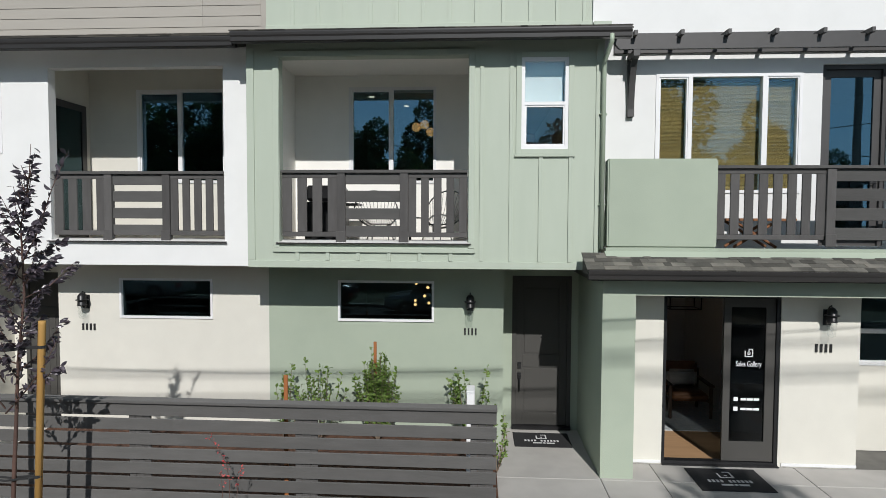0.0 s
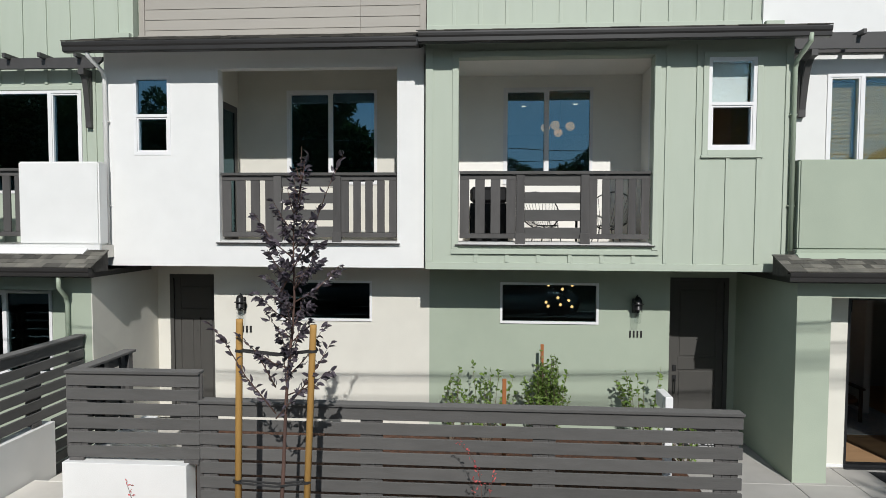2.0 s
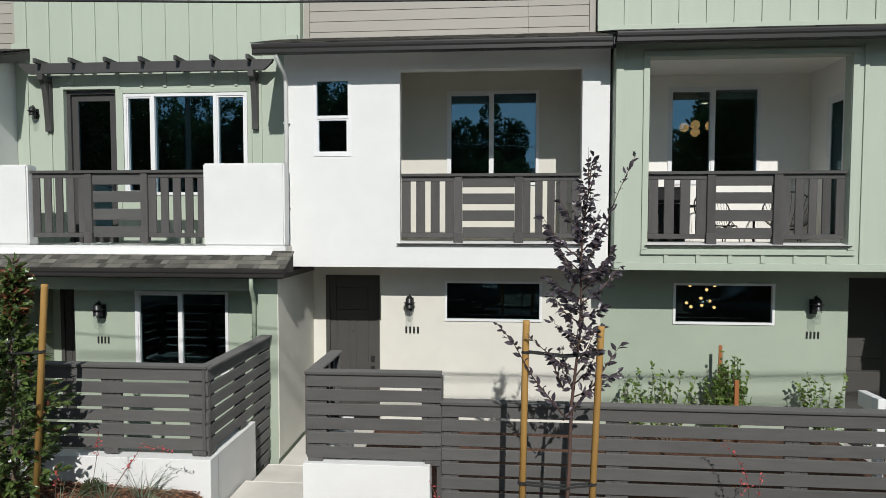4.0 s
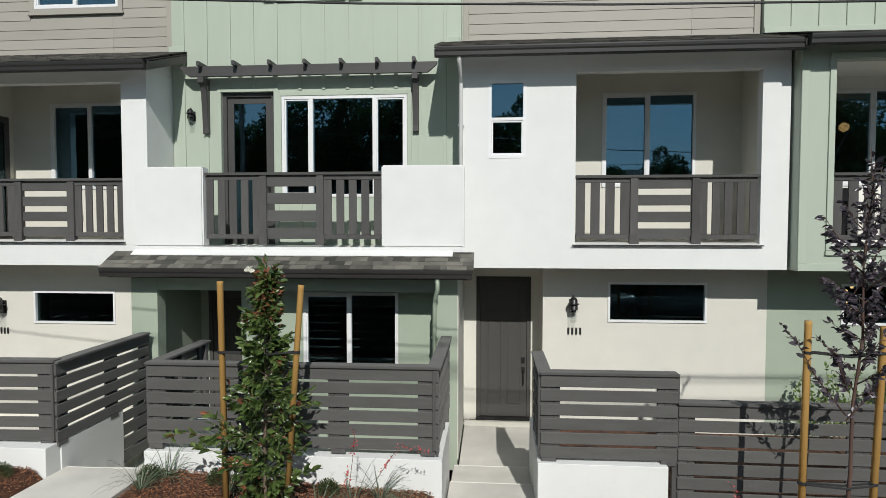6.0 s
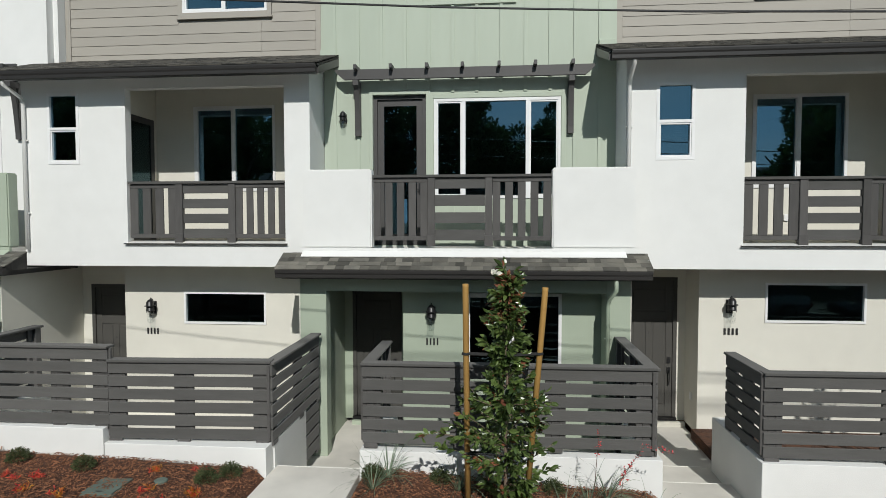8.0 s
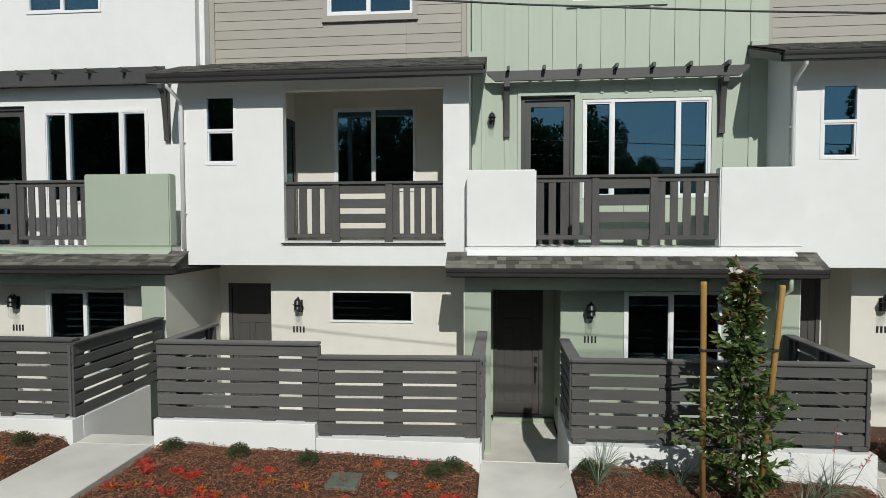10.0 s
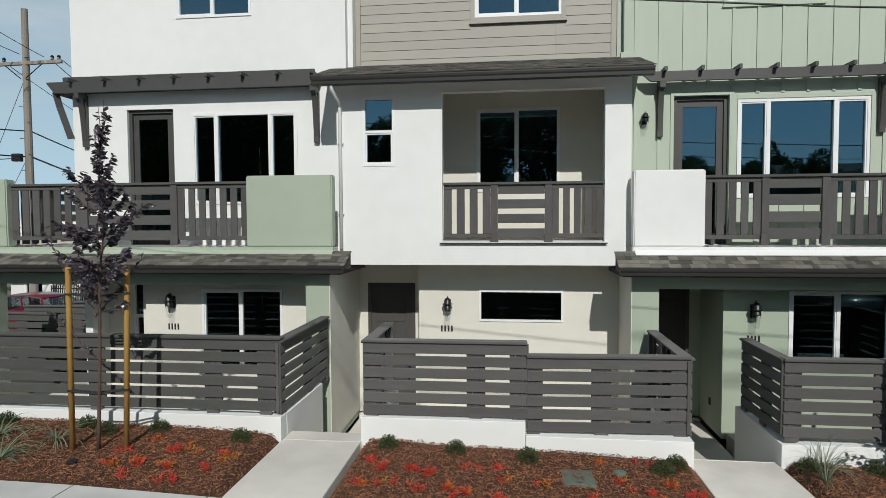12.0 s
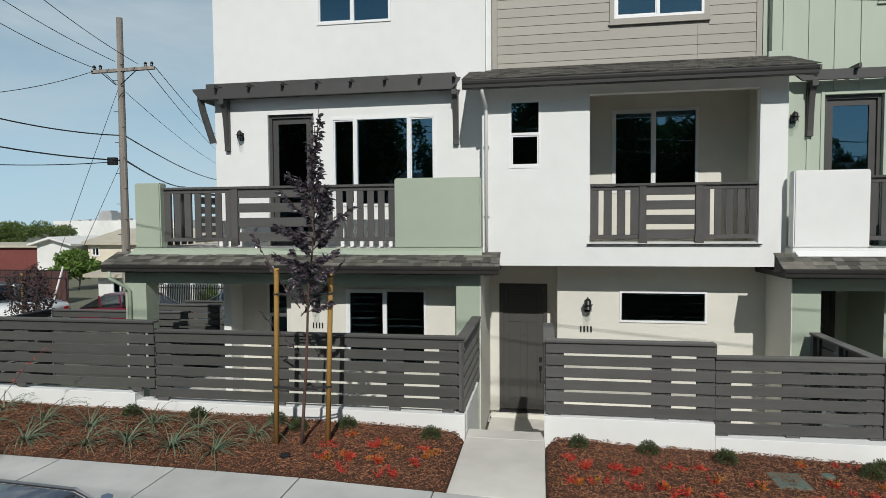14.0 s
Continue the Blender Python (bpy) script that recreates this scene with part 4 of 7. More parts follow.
A5 = house_a("five", XP["b"], XP["c"] + 0.05, 0.0, 1.0, -0.21, (-15.55, -12.80), 3.24, 5.85, (-16.95, -16.38, 4.60, 5.80), (-15.03, -13.45, 4.20, 5.79),
             (-16.08, XP["c"]), (-14.95, -13.42, 1.78, 2.36), (-17.18, -16.30, -0.19, 2.37), "craft", True, XP["b"], 5.925, (-17.70, -12.12), 6.555,
             (M_WHITE, M_CREAM, M_CREAM, "lap"), False, (-15.68, -15.43, 1.58, 1.69), (-15.53, 2.02),
             "white stucco townhouse with taupe lap siding above and a recessed balcony")
lap_wall(A5, XP["b"] + 0.10, XP["c"] - 0.04, 1.0, 6.55, 9.2, [(-15.04, -13.45, 7.42, 8.85)])
A13 = house_a("thirteen", XP["d"], XP["e"], 0.0, 0.95, 0.03, (-5.53, -2.80), 3.22, 5.86, (-6.86, -6.28, 4.57, 5.76), (-4.90, -3.33, 4.20, 5.81),
              (-5.95, XP["e"] + 0.03), (-4.89, -3.31, 1.94, 2.60), (-7.03, -6.14, 0.06, 2.58), "craft", True, XP["d"], 6.01, (-7.63, -2.44), 6.60,
              (M_WHITE, M_CREAM, M_CREAM, "lap"), False, (-5.56, -5.30, 1.725, 1.835), (-5.46, 2.155),
              "white stucco townhouse with taupe lap siding above and a recessed balcony")
lap_wall(A13, XP["d"] + 0.02, XP["e"] - 0.06, 0.95, 6.60, 9.2, [(-4.96, -3.37, 7.42, 8.85)])
A17 = house_a("seventeen", XP["e"] + 0.04, 2.78, -0.20, 0.85, 0.0, (-1.88, 0.88), 3.22, 5.92, (1.63, 2.29, 4.59, 5.88), (-1.18, 0.31, 4.20, 5.82),
              (XP["e"] + 0.03, 1.44), (-1.23, 0.33, 1.94, 2.60), (1.66, 2.58, 0.04, 2.60), "two", False, 2.74, 6.035, (-2.43, 3.06), 6.58,
              (M_SAGEB, M_SAGE, M_INWHITE, "batten"), True, (0.80, 1.03, 1.74, 1.85), (0.91, 2.20),
              "sage green board-and-batten townhouse with a recessed balcony and pendant lamps inside")


def batten_top(h, x0, x1, y, z0, z1, xs, wins):
    bm = bmesh.new()
    pierced(bm, x0, x1, y, y + 0.16, z0, z1, wins)
    part("top_wall", bm, M_SAGEB, h)
    battens(h, xs, y, z0 + 0.02, z1, [(a - 0.09, b + 0.09, c - 0.14, d + 0.09) for a, b, c, d in wins])
    for w in wins:
        frame_trim(h, *w, y, 0.085, M_SAGEB)
        window(h, *w, y, "slide")


batten_top(A17, XP["e"] - 0.04, 2.85, 0.85, 6.55, 9.2, [-2.0 + 0.425 * i for i in range(12)], [])
piece("skirt_board", A17, (XP["e"] - 0.04, 3.06, 0.82, 0.848, 6.62, 6.72), M_SAGEB, 0.003)
# board-and-batten face of the green bay
HOLES17 = [(-1.98, 0.98, 3.05, 6.3), (1.54, 2.38, 4.47, 6.3)]
battens(A17, [1.07, 1.49, 1.91, 2.33, 2.70], -0.20, 2.98, 6.05, HOLES17)
battens(A17, [-1.62 + 0.45 * i for i in range(6)], -0.20, 2.98, 3.10, [])
piece("skirt_board", A17, (XP["e"] + 0.045, 2.775, -0.222, -0.201, 2.87, 2.975), M_SAGEB, 0.003)
piece("apron_board", A17, (-1.98, 0.98, -0.235, -0.201, 3.10, 3.165), M_SAGEB, 0.003)
piece("corner_board", A17, (XP["e"] + 0.042, XP["e"] + 0.15, -0.222, -0.201, 2.977, 6.06), M_SAGEB, 0.003)
for a, b in ((-1.97, -1.885), (0.885, 0.97)):
    piece("casing", A17, (a, b, -0.225, -0.201, 3.17, 5.99), M_SAGEB, 0.003)
piece("casing", A17, (-1.97, 0.97, -0.228, -0.202, 5.925, 6.01), M_SAGEB, 0.003)
frame_trim(A17, 1.63, 2.29, 4.59, 5.88, -0.20, 0.075, M_SAGEB)
downspout(A17, [(2.80, -0.58, 6.08), (2.80, -0.58, 5.98), (2.77, -0.30, 5.80), (2.77, -0.26, 5.70), (2.77, -0.26, 3.17)], M_PIPEG)
downspout(A13, [(-7.29, -0.42, 6.06), (-7.29, -0.42, 5.97), (-7.28, -0.10, 5.82), (-7.28, -0.05, 5.72), (-7.28, -0.05, 3.15)], M_PIPEW)
downspout(A5, [(-17.38, -0.42, 5.96), (-17.38, -0.42, 5.87), (-17.345, -0.10, 5.72), (-17.345, -0.05, 5.62), (-17.345, -0.05, 3.15)], M_PIPEW)


def house_b(x0, x1, yu, y3, zf, wall_mat, box_mat, band_mat, trim_mat, blocks, rail, rail_posts, rail_kinds, win, door, win3, eave_x, ye, ze, pil, low_mat, low_wall, tri):
    """A townhouse with a balcony over a shingled porch roof.
    blocks: x ranges of the solid parapet ends; pil: porch piers; low_wall: (x0, x1, y, holes)."""
    h = thing("townhouse", ((x0 + x1) / 2, 0.5, zf), tri, "townhouse", "row of townhouses")
    holes = [win, (door[0] - 0.07, door[1] + 0.07, door[2], door[3] + 0.07)] + win3
    part("upper_wall", pierced(bmesh.new(), x0, x1, yu, yu + 0.16, 3.0, 9.2, holes), wall_mat, h)
    window(h, *win, yu, "triple", glass=M_GLASSC if win[0] > 0 else None)
    glazed_door(h, *door, yu + 0.10)
    for w in win3:
        window(h, *w, yu, "slide")
    # balcony deck, parapet ends and band
    yp = -0.34
    bx0, bx1 = blocks[0][0], blocks[-1][1]
    part("balcony_deck", boxes((bx0, bx1, yp + 0.02, yu - 0.002, 3.0, 3.19)), M_CONC, h)
    part("band", boxes((bx0 - 0.02, bx1 + 0.02, yp - 0.03, yp + 0.019, 3.03, 3.20)), band_mat, h)
    for a, b in blocks:
        bm = boxes((a, b, yp, yp + 0.22, 3.201, 4.44))
        bmesh.ops.bevel(bm, geom=bm.edges[:], offset=0.02, segments=2, affect="EDGES")
        part("parapet", bm, box_mat, h)
    balcony_rail(h, rail[0], rail[1], yp + 0.09, 3.25, 4.35, rail_posts, rail_kinds)
    # porch roof
    e0, e1 = eave_x
    gutter(h, e0, e1, ye, ze, 0.13)
    yt, zt = yp - 0.031, 3.10
    # the ceiling's dark colour stands in for deep shade under the porch roof
    part("porch_ceiling", boxes((e0 + 0.06, e1 - 0.06, ye + 0.13, 0.9, ze - 0.02, ze + 0.06)), M_GUTSHADE, h, "porch ceiling coloured dark as porch shade")
    roof = part("roof", prism(bmesh.new(), [(ye + 0.07, ze + 0.115), (ye + 0.07, ze + 0.135), (yt, zt + 0.01), (yt, ze + 0.061), (ye + 0.125, ze + 0.061)], e0, e1), M_SHINGF, h, "narrow porch roof of grey-brown asphalt shingles")
    shingles(roof, e0 - 0.02, e1 + 0.02, ye + 0.05, ze + 0.13, yt, zt + 0.012, int(-e0 * 10) + 7, False)
    part("flashing", prism(bmesh.new(), [(yt - 0.12, zt - 0.028), (yt - 0.12, zt - 0.018), (yt - 0.002, zt + 0.055), (yt - 0.002, zt + 0.03)], e0 + 0.3, e1 - 0.3), band_mat, h)
    # piers and lintel
    for a, b, y0, y1 in pil:
        part("pier", boxes((a, b, y0, y1, zf - 0.12, ze - 0.021)), trim_mat, h)
    part("lintel", boxes((pil[0][1], pil[-1][0], pil[0][2] + 0.01, pil[0][2] + 0.28, ze - 0.235, ze - 0.022)), trim_mat, h)
    lx0, lx1, ly, lh = low_wall
    part("lower_wall", pierced(bmesh.new(), lx0, lx1, ly, ly + 0.16, zf, ze - 0.022, lh), low_mat, h)
    return h


# 5.1 m wide green house with white parapet ends
B9 = house_b(XP["c"] + 0.06, XP["d"] + 0.0, 0.80, 0.80, -0.05, M_SAGEB, M_WHITE, M_WHITE, M_SAGE,
             [(-12.39, -11.28), (-8.47, -7.22)], (-11.27, -8.48), [(-10.40, -10.29), (-9.50, -9.39)], "vhv",
             (-10.41, -8.24, 4.02, 5.74), (-11.42, -10.62, 3.2, 5.76), [(-10.6, -9.1, 7.45, 8.9)], (-12.68, -7.08), -0.82, 2.76,
             [(-12.42, -12.0, -0.42, -0.19), (-7.66, -7.31, -0.43, 1.36)], M_SAGE, (-10.85, -7.66, 0.05, [(-9.82, -8.28, 1.12, 2.46)]),
             "sage green board-and-batten townhouse with a white-ended balcony over a shingled porch")
window(B9, -9.82, -8.28, 1.12, 2.46, 0.05, "slide")
W9 = [(-12.36 + 0.0, -7.3, 3.0, 3.2), (-11.5, -10.54, 3.0, 5.90), (-10.42, -8.23, 3.9, 5.85), (-10.7, -9.0, 7.33, 9.0)]
battens(B9, [-12.16 + 0.415 * i for i in range(12)], 0.80, 3.2, 9.2, W9)
frame_trim(B9, -10.42, -8.23, 4.02, 5.75, 0.80, 0.07, M_SAGEB, False)
frame_trim(B9, -11.49, -10.55, 3.2, 5.83, 0.80, 0.06, M_SAGEB, False)
frame_trim(B9, -10.6, -9.1, 7.45, 8.9, 0.80, 0.08, M_SAGEB)
trellis(B9, -12.10, -7.70, 0.80, 0.555, 6.05, 6.22, [-11.72, -11.11, -10.5, -9.9, -9.29, -8.69, -8.08], (-11.74, -8.08), 5.11)
part("entry_wall", pierced(bmesh.new(), -12.13, -10.69, 1.22, 1.36, -0.05, 2.74, [(-11.98, -11.06, -0.1, 2.38)]), M_SAGE, B9)
part("cheek_wall", boxes((-12.42, -12.131, -0.189, 1.45, -0.17, 2.739)), M_SAGE, B9)
part("entry_return", boxes((-10.85, -10.69, 0.211, 1.219, -0.05, 2.74)), M_SAGE, B9)
panel_door(B9, -11.94, -11.10, -0.03, 2.34, 1.24, "craft", True, "dark grey-brown panelled front door, closed")
number_bars(B9, -10.48, -10.25, 0.05, 1.60, 1.71)
lantern(-10.37, 0.05, 2.07)
lantern(-12.0, 0.80, 5.39, size=(0.70, 0.75, 0.70))
downspout(B9, [(-7.58, -0.74, 2.80), (-7.58, -0.74, 2.60), (-7.64, -0.52, 2.44), (-7.65, -0.475, 2.33), (-7.65, -0.475, 0.4)], M_PIPEG)

# white end house with sage parapets, open at its far side
B1 = house_b(XP["a"], XP["b"], 0.64, 0.64, -0.15, M_WHITE, M_SAGE, M_SAGE, M_SAGE,
             [(-24.10, -23.56), (-18.96, -17.42)], (-23.54, -18.97), [(-22.13, -22.01), (-20.40, -20.28)], "vhv",
             (-20.47, -18.37, 3.98, 5.72), (-21.74, -20.92, 3.2, 5.76), [(-20.74, -19.24, 7.53, 8.95)], (-24.44, -17.09), -0.88, 2.78,
             [(-24.20, -23.76, -0.54, -0.18), (-17.83, -17.42, -0.55, 1.45)], M_CREAM, (-21.10, -17.83, 0.0, [(-20.0, -18.46, 0.95, 2.42)]),
             "white stucco end townhouse with a wrap-round balcony and sage green parapets")
window(B1, -20.0, -18.46, 0.95, 2.42, 0.0, "slide")
# recessed entry at the end of the porch
part("recess_wall", pierced(bmesh.new(), -22.95, -21.10, 1.30, 1.46, -0.15, 2.74, [(-22.22, -21.58, 0.95, 2.45)]), M_CREAM, B1)
window(B1, -22.22, -21.58, 0.95, 2.45, 1.30, "hung")
part("recess_return", boxes((-21.26, -21.10, 0.161, 1.299, -0.15, 2.74)), M_CREAM, B1)
part("recess_ceiling", boxes((-22.95, -21.261, 0.901, 1.46, 2.741, 2.90)), M_SAGE, B1)
part("corner_trim", boxes((-22.97, -22.83, 1.275, 1.299, 0.05, 2.74)), M_CREAM, B1)
part("entry_floor", boxes((-22.289, -21.261, 0.0, 1.299, -0.5, 0.045)), M_CONC, B1)
trellis(B1, -23.27, -17.86, 0.64, 0.36, 6.13, 6.34, [-22.74, -22.04, -21.34, -20.64, -19.96, -19.29, -18.62, -17.97], (-22.66, -17.98), 5.12, True)
number_bars(B1, -20.68, -20.44, 0.0, 1.66, 1.77)
lantern(-20.57, 0.0, 2.12)
lantern(-22.37, 0.64, 5.37, size=(0.70, 0.75, 0.70))
part("side_wall", boxes((-22.95, -22.79, 0.801, 9.0, -0.15, 9.2)), M_WHITE, B1)
part("side_deck", boxes((-24.09, -22.952, 0.639, 5.0, 3.0, 3.19)), M_CONC, B1)
part("side_lower_wall", boxes((-22.95, -22.79, 1.461, 9.0, -0.15, 2.76)), M_CREAM, B1)
side_rail = part("side_rail", boxes((-23.98, -23.87, -0.117, 5.0, 4.31, 4.35)), M_DARK, B1)
for i in range(21):
    ya = -0.08 + 0.24 * i
    if not 1.3 < ya < 3.2:
        piece("slat", side_rail, (-23.94, -23.91, ya, ya + 0.16, 3.22, 4.309), M_DARKV, 0.004)
for i in range(5):
    piece("board", side_rail, (-23.94, -23.91, 1.40, 3.26, 3.24 + 0.215 * i, 3.395 + 0.215 * i), M_DARK, 0.004)
bm = bmesh.new()
tube(bm, [(-24.30, -0.82, 2.80), (-24.30, -0.82, 2.66), (-24.12, -0.64, 2.48), (-24.08, -0.58, 2.40), (-24.08, -0.58, 0.85)], 0.034, 10)
part("downspout", bm, M_PIPEG, B1, "round painted downspout", True)
piece("trellis_side", B1, (-23.22, -23.16, 0.45, 3.0, 6.14, 6.32), M_TRIM, 0.004)

# white house with the glazed entrance
B21 = house_b(2.80, 8.9, 0.80, 0.80, 0.0, M_WHITE, M_SAGE, M_SAGE, M_SAGE,
              [(2.83, 4.33)], (4.34, 8.6), [(5.82, 5.94), (7.5, 7.62)], "vhv",
              (3.79, 6.01, 4.02, 5.87), (6.38, 7.24, 3.2, 5.93), [], (2.49, 8.6), -0.86, 2.79,
              [(2.74, 3.19, -0.55, 1.45), (8.3, 8.7, -0.55, 0.2)], M_CREAM, (3.19, 6.50, 0.0, [(3.74, 5.40, 0.0, 2.50)]),
              "white stucco townhouse with a glazed entrance under a shingled porch")
trellis(B21, 2.98, 8.7, 0.80, 0.42, 6.155, 6.345, [3.34 + 0.676 * i for i in range(8)], (3.39, 8.0), 5.20, True)
part("balcony_front", boxes((4.33, 8.6, -0.335, -0.31, 3.03, 3.2)), M_SAGE, B21)
part("side_return", boxes((6.34, 6.5, 0.161, 0.9, 0.0, 2.74)), M_CREAM, B21)
part("set_back_wall", pierced(bmesh.new(), 6.501, 8.9, 0.75, 0.9, 0.0, 2.74, [(6.9, 8.3, 1.35, 2.45)]), M_CREAM, B21)
window(B21, 6.9, 8.3, 1.35, 2.45, 0.75, "hung")
for wa, wb in ((3.2, 3.73), (5.45, 6.50)):
    part("weep_screed", boxes((wa, wb, -0.018, -0.001, 0.02, 0.06)), M_VINYL, B21)
number_bars(B21, 5.86, 6.13, 0.0, 1.70, 1.82)
lantern(6.03, 0.0, 2.16)

# cheeks of the porch piers that face the neighbouring entries, and returns beside the set-back top walls
part("entry_cheek", boxes((-17.419, -17.405, -0.552, 1.36, -0.15, 2.76)), M_CREAM, A5)
part("entry_cheek", boxes((-12.436, -12.421, -0.422, 0.679, -0.15, 2.75)), M_CREAM, A5)
part("entry_cheek", boxes((-7.309, -7.295, -0.432, 1.36, 0.0, 2.75)), M_CREAM, A13)
for hb, xa, xb, mm in ((B1, -17.42, -17.325, M_WHITE), (B9, -12.455, -12.361, M_SAGEB), (B9, -7.319, -7.305, M_SAGEB), (B21, 2.852, 2.95, M_WHITE)):
    part("top_return", boxes((xa, xb, (0.80 if hb is B1 else 0.0) + (0.961 if hb is B9 else 0.0) + (0.961 if hb is B21 else 0.0), 1.6, 6.0, 9.2)), mm, hb)

# small saddles where the roof strips die into the walls
for hb, xa, ya, za, mm in ((A13, -7.62, 0.72, 6.56, M_SAGEB), (A5, -12.42, 0.78, 6.53, M_SAGEB), (A5, -17.69, 0.78, 6.53, M_WHITE), (A17, 2.79, 0.66, 6.56, M_SAGEB)):
    piece("roof_saddle", hb, (xa, xa + 0.27, ya, ya + 0.10, za, za + 0.10), mm, 0.006)

# plinths under the front doors
part("door_plinth", boxes((-17.39, -16.10, 1.22, 1.30, -0.30, -0.215)), M_CREAM, A5)
part("door_plinth", boxes((-7.28, -5.97, 1.22, 1.30, -0.05, 0.035)), M_CREAM, A13)
part("door_plinth", boxes((-11.98, -10.87, 1.08, 1.155, -0.13, -0.055)), M_SAGE, B9)
bm = tube(bmesh.new(), [(-23.16, 0.46, 6.16), (-23.13, 0.52, 5.9), (-22.99, 0.62, 5.30)], 0.075, 4)
part("side_bracket", bm, M_TRIM, B1, "dark grey timber bracket at the corner")

# shells: party walls, floors, back and roof -----------------------------------
for k, px in list(XP.items())[1:]:
    tagged(part("party_wall", boxes((px - 0.07, px + 0.07, 1.505, 9.0, -0.5, 9.2)), M_ROOMW), "plain party wall between two houses", "wall", kind="structure")
tagged(part("back_wall", boxes((XP["a"] + 0.17, XP["g"], 9.0, 9.15, -0.5, 9.2)), M_WHITE), "plain rear wall of the row", "wall", kind="structure")
tagged(part("end_wall", boxes((XP["g"], XP["g"] + 0.15, 0.8, 9.0, -0.5, 9.2)), M_WHITE), "plain end wall of the row", "wall", kind="structure")
tagged(part("flat_roof", boxes((XP["a"], XP["g"] + 0.15, 0.6, 9.15, 9.201, 9.4)), M_SHINGF), "flat roof over the row", "roof", kind="structure")
for k0, k1 in zip("abcdef", "bcdefg"):
    a, b = XP[k0] + 0.17, XP[k1] - 0.09
    tagged(part("room_floor", boxes((a, b, 1.52, 8.99, -0.4, -0.02)), M_OAK), "plain timber room floor", "floor", kind="structure")
    tagged(part("upper_floor", boxes((a, b, 1.52, 8.99, 2.9, 3.15)), M_OAK), "timber floor of the middle storey", "floor", kind="structure")
    tagged(part("top_floor", boxes((a, b, 1.52, 8.99, 6.15, 6.4)), M_ROOMW), "floor of the top storey and ceiling below it", "floor", kind="structure")

# fences and retaining walls -----------------------------------------------------


def fence(p0, p1, top, count, pitch, posts, label, cap=True, stain=M_DARK):
    """Level boards on posts between two points in plan; posts: distances along the run."""
    a, b = Vector((*p0, 0)), Vector((*p1, 0))
    d = b - a
    ln = d.length
    ang = math.atan2(d.y, d.x)
    rot = Matrix.Rotation(ang, 4, "Z")
    f = thing("fence", (p0[0], p0[1], top - 0.23 - (count - 1) * pitch), label, "fence", "slatted fences along the frontage")

    def put(name, s0, s1, t0, t1, z0, z1, material, r=0.004):
        c = a + d.normalized() * ((s0 + s1) / 2) + Vector((-d.y, d.x, 0)).normalized() * ((t0 + t1) / 2)
        h = ((s1 - s0) / 2, (t1 - t0) / 2)
        return piece(name, f, (c.x - h[0], c.x + h[0], c.y - h[1], c.y + h[1], z0, z1), material, r, turn=rot)

    rng = random.Random(int(abs(p0[0] * 91 + p0[1] * 17)))
    for i in range(count):
        z1 = top - 0.035 if i == 0 else top - 0.21 - (i - 1) * pitch
        z0 = top - 0.176 if i == 0 else z1 - (pitch - 0.036)
        put("board", rng.uniform(-0.002, 0.006), ln - rng.uniform(-0.002, 0.006), 0, 0.026, z0, z1, stain)
    for s in posts:
        zb = top - 0.174 - (count - 1) * pitch
        put("post", s - 0.045, s + 0.045, 0.027, 0.117, zb - 0.05, top - 0.036, M_DARKV)
        for q in (-1, 1):
            put("cleat", s + q * 0.085 - 0.038, s + q * 0.085 + 0.038, 0.027, 0.065, zb + 0.02, top - 0.036, M_DARKV)
        put("post_foot", s - 0.085, s + 0.085, -0.002, 0.025, zb - 0.06, zb - 0.002, M_DARKV)
    if cap:
        put("cap", -0.006, ln + 0.006, -0.03, 0.13, top - 0.034, top, stain, 0.006)
    return f


def white_wall(x0, x1, y0, y1, z0, z1, label="low white stucco retaining wall under a fence"):
    bm = boxes((x0, x1, y0, y1, z0, z1))
    bmesh.ops.bevel(bm, geom=bm.edges[:], offset=0.005, segments=1, affect="EDGES")
    return tagged(part("retaining_wall", bm, M_WHITE), label, "retaining wall", kind="structure")


FL = "dark grey slatted timber fence with a flat cap"
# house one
fence((-30.5, -2.78), (-22.02, -2.78), 2.23, 6, 0.165, (0.2, 2.2, 4.2, 6.2, 8.18), FL, stain=M_DARKDIM)
fence((-22.14, -2.74), (-17.42, -2.70), 2.09, 6, 0.165, (0.22, 2.05, 3.75, 4.5), FL, stain=M_DARKDIM)
fence((-17.42, -2.70), (-17.42, -0.64), 2.05, 6, 0.165, (0.1, 1.2, 2.0), FL, stain=M_DARKDIM)
white_wall(-30.5, -22.34, -2.80, -2.60, 0.3, 1.15)
white_wall(-22.335, -17.40, -2.78, -2.58, 0.3, 1.04)
white_wall(-17.60, -17.395, -2.575, -1.05, -0.3, 1.03)
# house five
fence((-16.32, -2.62), (-14.16, -2.60), 2.07, 6, 0.165, (0.12, 1.5, 2.06), FL)
fence((-14.158, -2.60), (-12.10, -2.50), 1.90, 6, 0.165, (0.08, 0.95, 1.95), FL)
fence((-12.08, -2.50), (-12.08, -0.54), 1.88, 6, 0.165, (0.1, 1.1, 1.9), FL)
fence((-16.32, -1.15), (-16.32, -2.60), 2.05, 6, 0.165, (0.1, 1.0), FL)
white_wall(-16.34, -14.18, -2.69, -2.48, 0.3, 1.05)
white_wall(-14.175, -12.10, -2.68, -2.44, 0.3, 0.87)
white_wall(-12.29, -12.085, -2.435, -1.20, -0.3, 0.87)
white_wall(-16.33, -16.13, -2.475, -1.10, -0.4, 1.05)
fence((-12.09, -1.22), (-12.09, -0.54), 0.86, 4, 0.2, (0.6,), FL, False)
